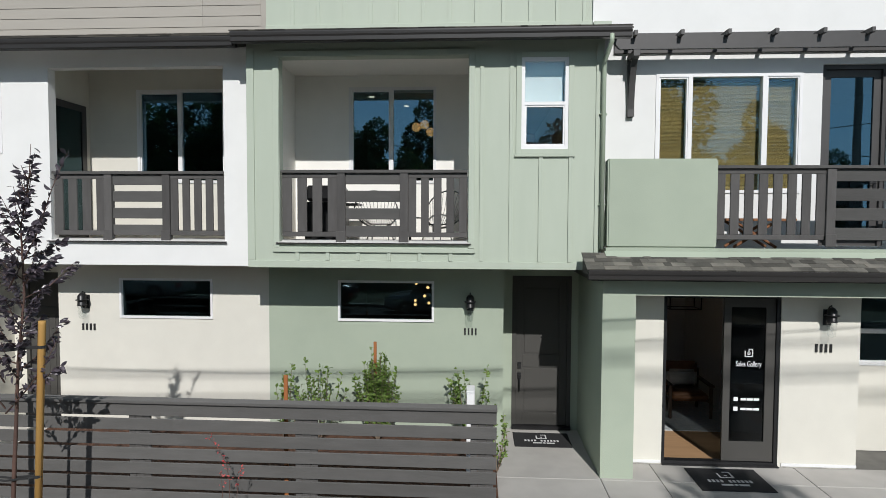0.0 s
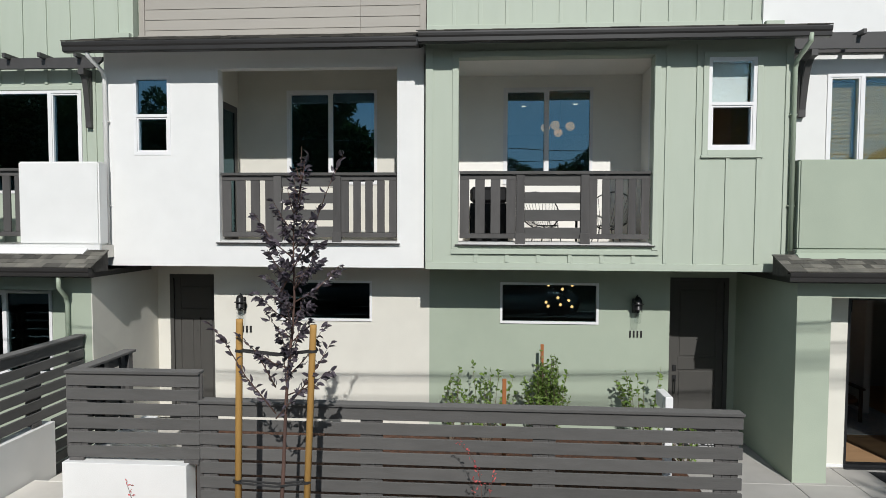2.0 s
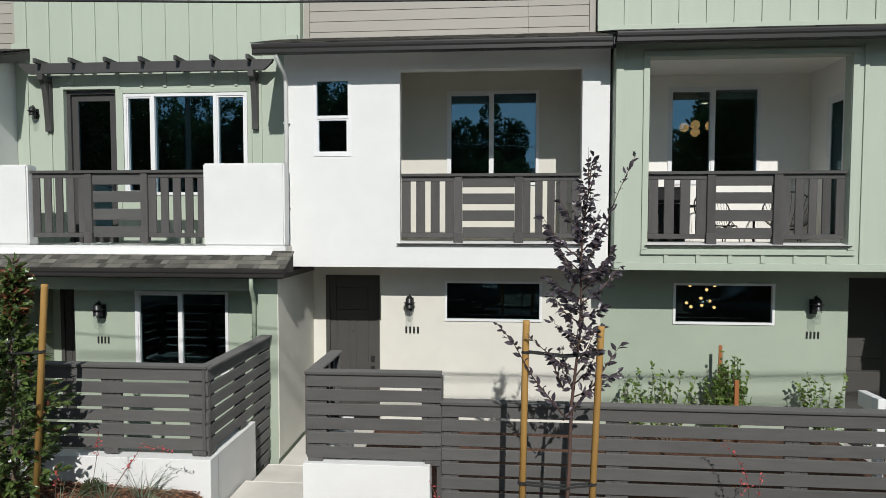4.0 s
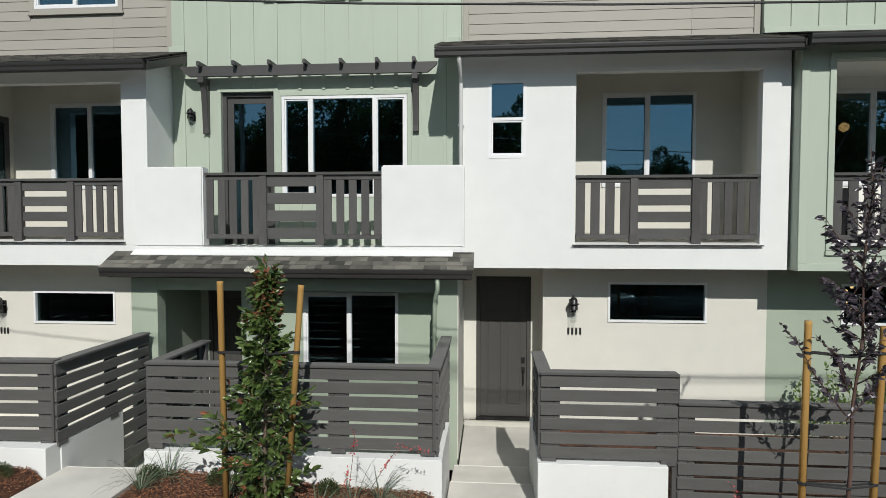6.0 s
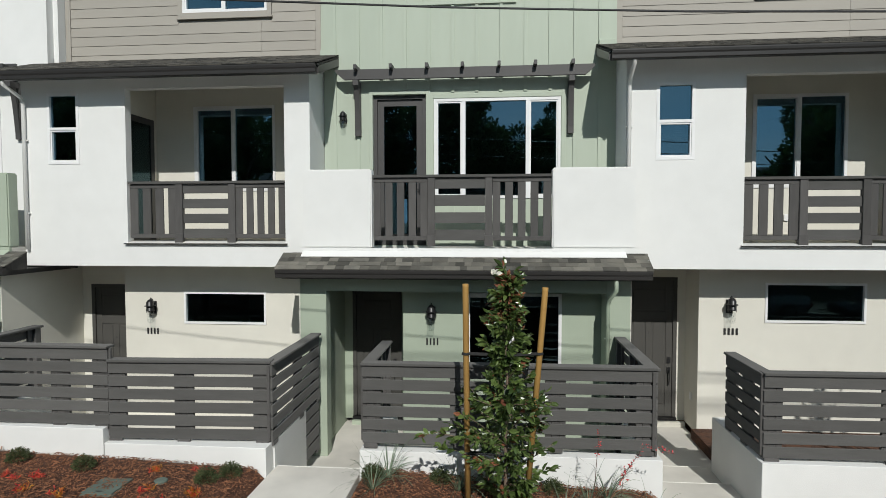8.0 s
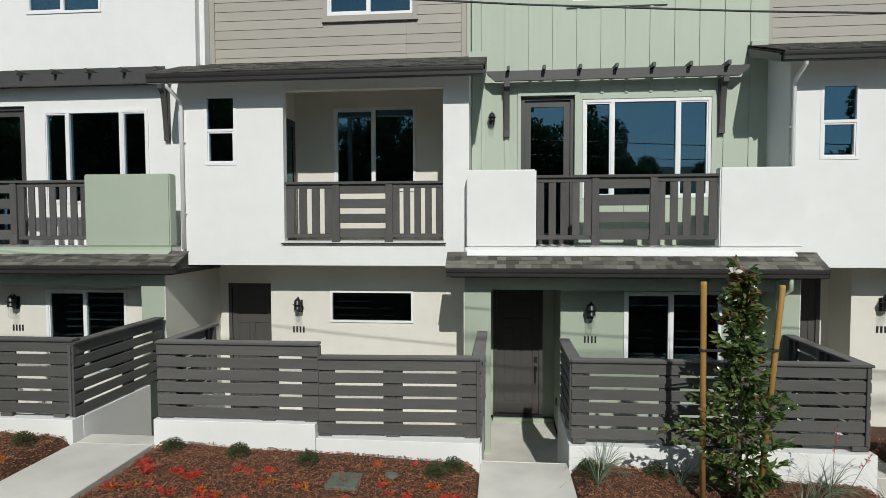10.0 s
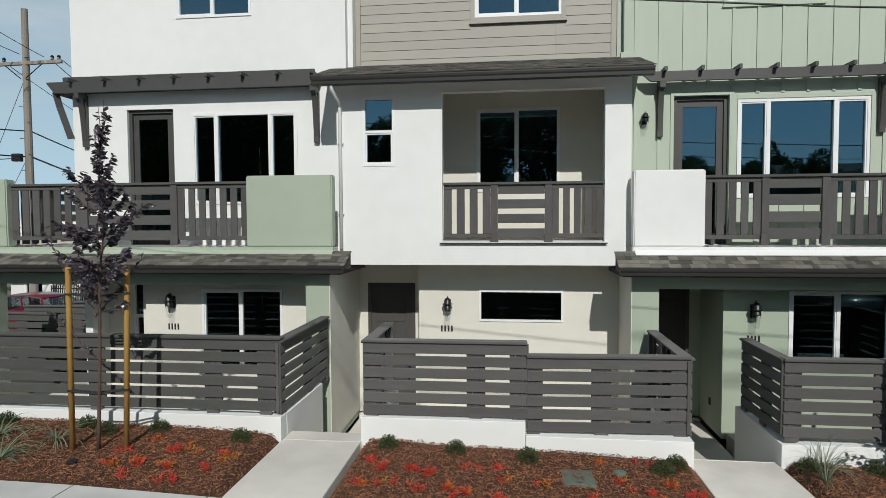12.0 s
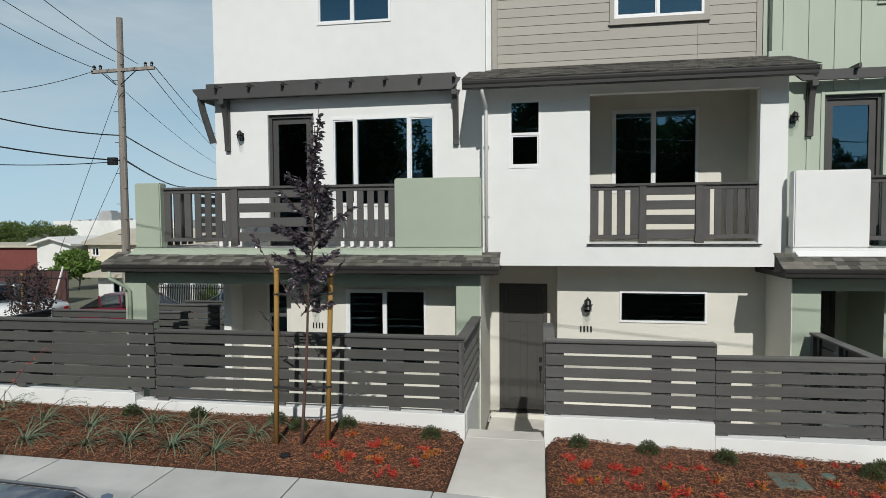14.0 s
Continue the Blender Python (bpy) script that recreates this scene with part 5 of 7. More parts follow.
# house nine
fence((-10.96, -2.45), (-7.43, -2.42), 1.89, 6, 0.165, (0.1, 1.2, 2.35, 3.42), FL)
fence((-10.96, -1.05), (-10.96, -2.43), 1.88, 6, 0.165, (0.1, 0.75), FL)
fence((-7.42, -2.42), (-7.42, -0.46), 1.88, 6, 0.165, (0.1, 1.0, 1.85), FL)
white_wall(-10.99, -7.37, -2.49, -2.29, 0.0, 0.81)
white_wall(-10.98, -10.78, -2.285, -0.90, -0.3, 0.81)
white_wall(-7.57, -7.375, -2.285, -1.15, -0.3, 0.81)
fence((-7.43, -1.13), (-7.43, -0.46), 0.86, 5, 0.165, (0.5,), FL, False)
# houses thirteen and seventeen
fence((-6.24, -2.46), (-4.70, -2.44), 1.87, 6, 0.165, (0.1, 1.44), FL)
fence((-4.698, -2.44), (1.24, -2.46), 1.55, 7, 0.165, (0.07, 1.95, 3.85, 5.78), FL)
fence((-6.24, -1.30), (-6.24, -2.44), 1.86, 6, 0.165, (0.1, 0.6), FL)
white_wall(-6.27, -4.82, -2.52, -2.30, 0.0, 0.83)
white_wall(-4.815, 1.25, -2.52, -2.30, -0.2, 0.36)
white_wall(-6.26, -6.05, -2.295, -0.9, -0.3, 0.83)
tagged(part("yard_soil", boxes((-6.04, 1.30, -2.295, 0.675, -0.5, 0.12)), M_SOIL), "bare planted soil behind the fence", "soil", kind="structure")
tagged(part("yard_soil", boxes((-22.1, -17.62, -2.57, -0.02, -0.5, 0.02)), M_CONC), "pale concrete patio behind the fence", "patio", kind="structure")
tagged(part("yard_soil", boxes((-16.12, -12.30, -2.43, 0.67, -0.5, 0.02)), M_CONC), "pale concrete patio behind the fence", "patio", kind="structure")
tagged(part("yard_slab", boxes((-10.77, -7.58, -2.28, 0.04, -0.5, 0.05)), M_PAVE), "concrete patio behind the fence", "patio", kind="structure")

# planting -----------------------------------------------------------------------


def stake(name, foot, top, label, group):
    d = Vector(top) - Vector(foot)
    bm = tube(bmesh.new(), [foot, Vector(foot).lerp(Vector(top), 0.985), top], 0.033, 10)
    return tagged(part(name, bm, M_STAKE, None, "", True), label, "tree stake", group)


def strap(p0, p1, trunk, z):
    """A rubber tie looped from a stake round the trunk to the other stake."""
    bm = bmesh.new()
    for s in (-0.028, 0.028):
        pts = [(p0[0] - 0.04, p0[1], z + s * 0.2), (p0[0] + 0.05, p0[1] - 0.03 + s, z + 0.005), (trunk[0], trunk[1] + s * 1.2, z - 0.03), (p1[0] - 0.05, p1[1] - 0.03 + s, z), (p1[0] + 0.04, p1[1], z + s * 0.2)]
        tube(bm, pts, 0.011, 6)
    for p in (p0, p1):
        lathe(bm, [(0.037, z - 0.014), (0.041, z - 0.012), (0.041, z + 0.012), (0.037, z + 0.014)], p[0], p[1], 12)
    return tagged(part("tree_tie", bm, M_STRAP), "black rubber tie between stakes and trunk", "tree tie", "ties on the staked trees")


def young_tree(base, top, lean, spread, clear, n_twigs, n_leaves, bark, leafm, size, seed, label, extra=(), profile=None, aspect=0.5, bias=1.0):
    """A slender tree: a tapered leader, upswept twigs and a crown of single leaves along them."""
    rng = random.Random(seed)
    t = thing("young_tree", base, label, "tree", "young street trees")
    b, e = Vector(base), Vector(top)
    n = 12
    line = [b.lerp(e, i / n) + Vector((math.sin(i * 1.3 + seed) * lean, math.cos(i * 1.7 + seed) * lean, 0)) * (i / n) for i in range(n + 1)]

    def at(u):
        i = min(int(u * n), n - 1)
        return line[i].lerp(line[i + 1], u * n - i)

    bm = tube(bmesh.new(), line, 0.024, 8, 0.004)
    spots = []
    for k in range(n_twigs):
        u = clear + (0.95 - clear) * ((k + rng.random()) / n_twigs) ** bias
        s = at(u)
        a = k * 2.4 + rng.uniform(-0.4, 0.4)
        w = profile(u) if profile else spread * math.sin(min(1, (u - clear + 0.12) / (1.02 - clear)) * math.pi) ** 0.7
        d = Vector((math.cos(a), math.sin(a), 0)) * w * rng.uniform(0.55, 1.1)
        lift = (e.z - b.z) * rng.uniform(0.02, 0.11)
        pts = [s, s + d * 0.5 + Vector((0, 0, lift * 0.35)), s + d + Vector((0, 0, lift))]
        tube(bm, pts, 0.008, 5, 0.002)
        full = min(1.4, max(0.2, w / 0.36)) if bias != 1 else 1.0
        for _ in range(max(3, int(n_leaves / n_twigs * full))):
            v = rng.uniform(0.12, 1.0)
            p = pts[0].lerp(pts[1], v * 2) if v < 0.5 else pts[1].lerp(pts[2], v * 2 - 1)
            spots.append((p + Vector((rng.uniform(-1, 1), rng.uniform(-1, 1), rng.uniform(-1, 1))) * 0.02, d.normalized() + Vector((0, 0, 0.3))))
    for pts in extra:
        pts = [Vector(p) for p in pts]
        tube(bm, pts, 0.008, 5, 0.002)
        for a_, b_ in zip(pts, pts[1:]):
            for _ in range(int((b_ - a_).length * 34) + 2):
                spots.append((a_.lerp(b_, rng.random()), (b_ - a_).normalized() + Vector((rng.uniform(-0.6, 0.6), rng.uniform(-0.6, 0.6), 0.2))))
    for i in range(int(n_leaves * 0.05)):
        u = rng.uniform(max(clear, 0.75), 1.0)
        a = rng.uniform(0, 6.28)
        spots.append((at(u), (math.cos(a), math.sin(a), 0.5)))
    part("trunk", bm, bark, t, "", True)
    leaves(spots, size, leafm, "crown", t, seed, aspect, 0.25)
    return t, spots


# plum by house thirteen
PA = (-3.47, -3.42, 0.22)
def plum_profile(u):
    return float(np.interp(u, (0.42, 0.50, 0.57, 0.62, 0.70, 0.80, 0.86, 1.0), (0.40, 0.34, 0.22, 0.38, 0.44, 0.30, 0.10, 0.05)))


def wide_profile(u):
    return float(np.interp(u, (0.42, 0.52, 0.60, 0.68, 0.76, 0.83, 0.90, 1.0), (0.26, 0.36, 0.52, 0.50, 0.30, 0.10, 0.06, 0.05)))


young_tree(PA, (-3.24, -3.34, 4.14), 0.03, 0.40, 0.42, 42, 1450, M_BARKP, L_PLUM, 0.080, 11, "young purple-leaved plum tree tied between two stakes",
           extra=[[(-3.42, -3.40, 2.9), (-3.15, -3.38, 3.4), (-2.98, -3.38, 3.85), (-2.83, -3.37, 4.18)],
                  [(-3.47, -3.42, 1.75), (-3.75, -3.44, 2.1), (-3.95, -3.46, 2.45), (-4.1, -3.46, 2.62)], [(-3.47, -3.42, 1.7), (-3.25, -3.40, 1.95), (-3.08, -3.38, 2.2), (-2.95, -3.4, 2.42)],
                  [(-3.47, -3.42, 2.0), (-3.62, -3.5, 2.35), (-3.8, -3.5, 2.5)]], profile=plum_profile, aspect=0.43, bias=0.85)
stake("tree_stake", (-3.86, -3.42, 0.1), (-3.82, -3.40, 2.64), "round yellow-brown timber stake beside a plum tree", "tree stakes")
stake("tree_stake", (-3.22, -3.40, 0.1), (-3.12, -3.37, 2.59), "round yellow-brown timber stake beside a plum tree", "tree stakes")
strap((-3.82, -3.40), (-3.13, -3.37), (-3.45, -3.41), 2.34)
strap((-3.85, -3.42), (-3.19, -3.39), (-3.47, -3.42), 1.09)
# plum by house one
young_tree((-19.36, -3.66, 0.82), (-18.98, -3.92, 4.84), 0.03, 0.50, 0.42, 48, 2300, M_BARKP, L_PLUM, 0.080, 23, "young purple-leaved plum tree tied between two stakes",
           extra=[[(-19.33, -3.70, 2.6), (-19.65, -3.68, 3.0), (-19.86, -3.68, 3.35), (-19.95, -3.7, 3.6)], [(-19.33, -3.68, 2.5), (-19.05, -3.6, 2.85), (-18.8, -3.55, 3.2)],
                  [(-19.35, -3.66, 2.0), (-19.6, -3.72, 2.3), (-19.8, -3.8, 2.55)]], profile=wide_profile, aspect=0.43, bias=0.9)
stake("tree_stake", (-19.70, -3.66, 0.75), (-19.61, -3.75, 3.10), "round yellow-brown timber stake beside a plum tree", "tree stakes")
stake("tree_stake", (-19.05, -3.58, 0.75), (-18.96, -3.60, 3.10), "round yellow-brown timber stake beside a plum tree", "tree stakes")
strap((-19.67, -3.69), (-19.02, -3.59), (-19.34, -3.67), 1.60)
strap((-19.63, -3.73), (-18.98, -3.60), (-19.30, -3.70), 2.78)


# magnolia by house nine
def mag_profile(u):
    return float(np.interp(u, (0, 0.13, 0.28, 0.42, 0.53, 0.62, 0.72, 0.82, 0.92, 1.0), (0.34, 0.44, 0.64, 0.50, 0.25, 0.22, 0.25, 0.17, 0.09, 0.04)))


mag, mspots = young_tree((-9.22, -3.16, 0.44), (-9.2, -3.12, 3.03), 0.02, 0.5, 0.04, 104, 3100, M_BARKM, L_MAG, 0.112, 31, "young evergreen magnolia tied between two stakes, with one white flower",
                         extra=[[(-9.25, -3.2, 1.1), (-9.6, -3.32, 1.3), (-9.95, -3.42, 1.40), (-10.12, -3.45, 1.36)], [(-9.25, -3.2, 1.0), (-9.65, -3.25, 1.12), (-9.92, -3.28, 1.2)], [(-9.2, -3.2, 1.2), (-9.5, -3.4, 1.5), (-9.7, -3.45, 1.62)], [(-9.2, -3.15, 0.9), (-8.9, -3.2, 1.1), (-8.72, -3.25, 1.25)], [(-9.2, -3.15, 1.3), (-8.95, -3.05, 1.6), (-8.78, -3.0, 1.75)]], profile=mag_profile, aspect=0.40)
rngm = random.Random(5)
young = [p for p in mspots if p[0].z > 2.55 or rngm.random() < 0.07]
leaves(rngm.sample(young, min(len(young), 560)), 0.10, L_RUST, "rusty_leaves", mag, 77, 0.42, 0.1, "rust-brown undersides of young leaves")
leaves([((-9.33, -3.24, 3.06), (math.cos(k) * 0.8, math.sin(k) * 0.8, 0.6)) for k in range(9)], 0.065, L_PETAL, "flower", mag, 9, 0.6, 0.0, "creamy white magnolia flower")
stake("tree_stake", (-9.62, -3.22, 0.4), (-9.65, -3.23, 2.95), "round yellow-brown timber stake beside a magnolia", "tree stakes")
stake("tree_stake", (-9.0, -3.14, 0.4), (-8.80, -3.16, 2.91), "round yellow-brown timber stake leaning beside a magnolia", "tree stakes")
strap((-9.645, -3.23), (-8.86, -3.16), (-9.21, -3.14), 2.20)
strap((-9.62, -3.22), (-8.95, -3.15), (-9.22, -3.15), 1.12)


def shrub(base, height, width, stems, n, leafm, size, seed, label):
    """A loose upright shrub of many leafy stems."""
    rng = random.Random(seed)
    t = thing("shrub", base, label, "shrub", "shrubs behind the fence")
    bm, spots = bmesh.new(), []
    for k in range(stems):
        a = rng.uniform(0, 6.28)
        r = width * rng.uniform(0.2, 1.0)
        h = height * rng.uniform(0.6, 1.0) * (1.05 - 0.35 * r / width)
        tip = Vector(base) + Vector((math.cos(a) * r, math.sin(a) * r * 0.6, h))
        mid = Vector(base).lerp(tip, 0.55) + Vector((math.cos(a) * r * 0.15, 0, 0))
        pts = [Vector(base), mid, tip]
        tube(bm, pts, 0.006, 5, 0.002)
        for _ in range(n // stems):
            v = rng.uniform(0.25, 1.0)
            p = pts[0].lerp(pts[1], v * 2) if v < 0.5 else pts[1].lerp(pts[2], v * 2 - 1)
            spots.append((p, (rng.uniform(-1, 1), rng.uniform(-1, 1), 0.5)))
    part("branchwork", bm, M_BARKM, t)
    leaves(spots, size, leafm, "foliage", t, seed, 0.55)
    return t


shrub((-0.52, 0.28, 0.12), 1.62, 0.40, 60, 2300, L_HEDGE, 0.062, 41, "dense bright green shrub tied to a short stake")
shrub((-1.45, 0.20, 0.12), 1.46, 0.60, 16, 430, L_HEDGE, 0.068, 42, "sparse bright green shrub against the wall")
shrub((-2.0, 0.25, 0.12), 1.36, 0.42, 9, 200, L_HEDGE, 0.068, 43, "sparse bright green shrub against the wall")
shrub((0.95, 0.30, 0.12), 1.46, 0.45, 14, 400, L_HEDGE, 0.068, 44, "sparse bright green shrub beside the door")
shrub((1.32, -0.5, 0.02), 0.95, 0.32, 14, 280, L_HEDGE, 0.055, 45, "low bright green shrub at the end of the fence")
M_CEDAR = mat("cedar_stake", (0.36, 0.13, 0.04), (0.28, 0.10, 0.03), 0.8, 10, 2, 40, 0.3, 0.003, stretch=(1, 1, 0.15))
for sx, sy, sz in ((-0.58, 0.42, 1.66), (-1.26, -1.86, 1.71)):
    ob = piece("plant_stake", None, (sx - 0.024, sx + 0.024, sy - 0.012, sy + 0.012, 0.1, sz), M_CEDAR, 0.003)
    tagged(ob, "square red-cedar plant stake in the soil", "plant stake", "cedar plant stakes")
# post sign standing behind the fence
sign = thing("sign_post", (0.94, -0.92, 0.1), "white painted post with a red band and a leaflet box", "post")
piece("post", sign, (0.89, 0.99, -0.97, -0.87, 0.1, 1.27), M_VINYL, 0.006)
piece("leaflet_box", sign, (0.885, 0.995, -0.865, -0.55, 1.06, 1.27), M_VINYL, 0.008)
piece("band", sign, (0.885, 0.995, -0.975, -0.865, 1.02, 1.08), mat("red_paint", (0.5, 0.02, 0.02), (0.45, 0.018, 0.018), 0.5), 0.002, "red band")


def tuft(x, y, z, r, n, seed, wispy=False, label="strappy grey-green ornamental grass in the mulch"):
    """A clump of long arching strap leaves."""
    rng = random.Random(seed)
    verts, faces = [], []
    for _ in range(n):
        a = rng.uniform(0, 6.28)
        ln = r * rng.uniform(0.55, 1.15)
        up = rng.uniform(0.45, 1.15) if wispy else rng.uniform(0.12, 0.80)
        d = Vector((math.cos(a), math.sin(a), 0))
        s = Vector((-d.y, d.x, 0)) * (rng.uniform(0.0025, 0.0045) if wispy else rng.uniform(0.005, 0.009))
        i = len(verts)
        m = 5
        for k in range(m + 1):
            u = k / m
            p = Vector((x, y, z)) + d * ln * u * (0.35 + 0.65 * (1 - up * 0.7)) + Vector((0, 0, ln * (up * u * 1.2 - (0.95 - up * 0.35) * u * u)))
            w = s * (1 - u ** 2 * 0.92)
            p.z = max(p.z, z - 0.03)
            verts += [tuple(p - w), tuple(p + w + Vector((0, 0, 0.003)))]
        for k in range(m):
            q = i + 2 * k
            faces.append((q, q + 1, q + 3, q + 2))
    return tagged(raw("grass_clump", verts, faces, L_GRASS), label, "ornamental grass", "grass clumps in the beds")


for i, (gx, gy) in enumerate(((-22.95, -4.1), (-22.06, -4.12), (-22.5, -3.5), (-20.95, -4.0), (-20.96, -3.38), (-21.6, -3.95), (-20.35, -4.02), (-23.3, -3.45), (-23.9, -3.9), (-24.6, -3.6), (-24.3, -3.1), (-20.1, -3.45), (-21.7, -3.3), (-10.72, -3.0), (-10.6, -2.68), (-9.75, -2.85), (-8.3, -3.0), (-8.05, -2.75), (-8.6, -3.3), (-7.7, -3.3))):
    tuft(gx, gy, ground_z(gx) + 0.02, 0.82 if gx < -19 else 0.62, 58, 100 + i, gx > -19)


def dwarf(x, y, z, r, seed):
    rng = random.Random(seed)
    spots = []
    for _ in range(1300):
        a, e, q = rng.uniform(0, 6.28), math.asin(rng.uniform(-0.1, 1)), rng.uniform(0.45, 1.0)
        d = Vector((math.cos(a) * math.cos(e), math.sin(a) * math.cos(e), math.sin(e) * 1.05))
        spots.append((Vector((x, y, z + 0.02)) + d * r * q, d))
    ob = leaves(spots, 0.030, L_BALL, "dwarf_shrub", None, seed, 0.26)
    return tagged(ob, "small rounded dark green shrub in the mulch", "shrub", "dwarf shrubs in the beds")


for i, (gx, gy) in enumerate(((-15.90, -2.98), (-15.05, -3.0), (-14.15, -3.08), (-12.6, -3.18), (-18.98, -3.0), (-17.80, -3.12), (-20.0, -3.0), (-21.2, -3.0), (-22.2, -3.05), (-10.78, -2.72), (-9.97, -2.68), (-8.66, -2.70), (-12.4, -3.0), (-19.6, -3.2))):
    dwarf(gx, gy, ground_z(gx) + 0.07, 0.125, 200 + i)


def red_clump(x, y, z, seed):
    """One low tuft: short leaning stems set all round with narrow red or orange leaves."""
    rng = random.Random(seed)
    spots = []
    base = Vector((x, y, z - 0.01))
    for k in range(rng.randint(4, 6)):
        a = k * 1.3 + rng.uniform(0, 1.2)
        d = Vector((math.cos(a) * rng.uniform(0.3, 1.0), math.sin(a) * rng.uniform(0.3, 1.0), rng.uniform(0.7, 1.2))).normalized()
        ln = rng.uniform(0.05, 0.125)
        for i in range(int(ln * 150)):
            u = (i + 0.5) / (ln * 150)
            b = i * 2.4
            spots.append((base + d * ln * u, d * 0.9 + Vector((math.cos(b), math.sin(b), 0.1))))
    orange = rng.random() > 0.80
    ob = leaves(spots, 0.044, L_ORANGE if orange else L_RED, "groundcover_clump", None, seed, 0.26)
    return tagged(ob, "low orange-leaved groundcover tuft in the mulch" if orange else "low red-leaved groundcover tuft in the mulch", "groundcover", "red groundcover clumps")


REDS = [(-18.88, -3.98), (-18.65, -3.95), (-18.3, -3.98), (-17.84, -3.91), (-18.5, -3.55), (-17.75, -3.55), (-18.8, -3.3), (-18.95, -3.62), (-18.22, -3.5), (-17.7, -3.65), (-15.93, -3.57), (-15.51, -3.61), (-15.22, -3.58), (-14.81, -3.45), (-14.36, -3.70),
        (-14.04, -3.66), (-13.17, -3.52), (-12.92, -3.72), (-16.03, -4.01), (-15.75, -3.95), (-12.56, -3.47), (-12.37, -3.67), (-15.4, -4.1), (-14.9, -4.1), (-14.5, -4.15), (-13.4, -4.0), (-12.9, -4.15), (-12.4, -4.1), (-16.0, -3.4), (-14.5, -3.4), (-12.75, -3.95),
        (-13.1, -4.25), (-15.1, -3.95), (-18.6, -4.25), (-18.1, -4.25), (-13.3, -3.0), (-12.8, -2.95)]
for i, (gx, gy) in enumerate(REDS):
    rr = random.Random(900 + i)
    for k in range(rr.randint(2, 3)):
        red_clump(gx + rr.uniform(-0.11, 0.11), gy + rr.uniform(-0.07, 0.07), ground_z(gx) + 0.03, 300 + i * 5 + k)


def flower_stalk(pts, seed, label="thin arching stalk of coral-red flowers"):
    rng = random.Random(seed)
    t = thing("flower_stalk", pts[0], label, "flower stalk", "coral flower stalks")
    pts = [Vector(p) for p in pts]
    part("stem", tube(bmesh.new(), pts, 0.004, 5, 0.002), M_BARKP, t)
    spots = []
    for a, b in zip(pts[1:], pts[2:]):
        for _ in range(int((b - a).length * 70)):
            spots.append((a.lerp(b, rng.random()) + Vector((rng.gauss(0, 0.012), rng.gauss(0, 0.012), rng.gauss(0, 0.012))), (rng.uniform(-1, 1), rng.uniform(-1, 1), 0.3)))
    tagged(leaves(spots, 0.035, L_CORAL, "flowers", t, seed, 0.45), "small coral-red flowers", kind="stuff")
    return t


L_CORAL = leaf_mat("coral_petal", (0.50, 0.05, 0.065), (0.62, 0.12, 0.11), 0.6, 0.3)
flower_stalk([(-1.5, -2.95, 0.1), (-1.53, -2.86, 0.85), (-1.56, -2.86, 1.02), (-1.66, -2.84, 1.2), (-1.78, -2.81, 1.30)], 1)
flower_stalk([(-1.48, -2.95, 0.1), (-1.44, -2.87, 0.80), (-1.42, -2.86, 0.9), (-1.40, -2.86, 1.0)], 2)
flower_stalk([(-1.55, -2.98, 0.1), (-1.60, -2.88, 0.80), (-1.62, -2.88, 0.95)], 3)
flower_stalk([(-8.3, -3.3, 0.4), (-7.95, -3.2, 0.95), (-7.75, -3.18, 1.25), (-7.45, -3.15, 1.15)], 4)
flower_stalk([(-8.2, -3.9, 0.4), (-8.14, -3.93, 1.1), (-8.12, -3.93, 1.30)], 5)
flower_stalk([(-4.6, -3.9, 0.25), (-4.62, -3.87, 1.1), (-4.68, -3.85, 1.25)], 6)
flower_stalk([(-8.32, -3.3, 0.4), (-8.25, -3.2, 1.1), (-8.22, -3.2, 1.42)], 7)
flower_stalk([(-23.9, -3.9, 0.9), (-23.5, -3.7, 1.5), (-23.35, -3.6, 1.75), (-23.1, -3.55, 1.95)], 8)
# valve box lid in the bed
lid = thing("valve_box", (-13.6, -3.45, 0.66), "flat grey-green irrigation valve box lid in the mulch", "valve box")
bm = boxes((-13.80, -13.41, -3.66, -3.24, 0.60, 0.70))
bmesh.ops.bevel(bm, geom=bm.edges[:], offset=0.02, segments=2, affect="EDGES")
part("lid", bm, M_BOXLID, lid)
piece("lifting_slot", lid, (-13.64, -13.57, -3.60, -3.585, 0.70, 0.704), M_BLACK, 0.0)
tagged(part("drain_cap", lathe(bmesh.new(), [(0.07, 0.6), (0.075, 0.69), (0.06, 0.70)], -13.1, -3.25, 14), M_BOXLID), "round green irrigation cap in the mulch", "drain cap")
tagged(part("drain_cap", lathe(bmesh.new(), [(0.06, 0.8), (0.065, 0.875), (0.05, 0.885)], -19.42, -4.02, 14), M_BLACK), "round black irrigation cap in the mulch", "drain cap")

# overhead lines and the street beyond ---------------------------------------------


def cable(name, pts, r, sag, label):
    line = []
    for a, b in zip(pts, pts[1:]):
        a, b = Vector(a), Vector(b)
        n = 24
        for i in range(n + 1):
            u = i / n
            p = a.lerp(b, u)
            p.z -= sag * 4 * u * (1 - u)
            line.append(p)
    return tagged(part(name, tube(bmesh.new(), line, r, 6), M_WIRE), label, "overhead cable", "overhead cables")


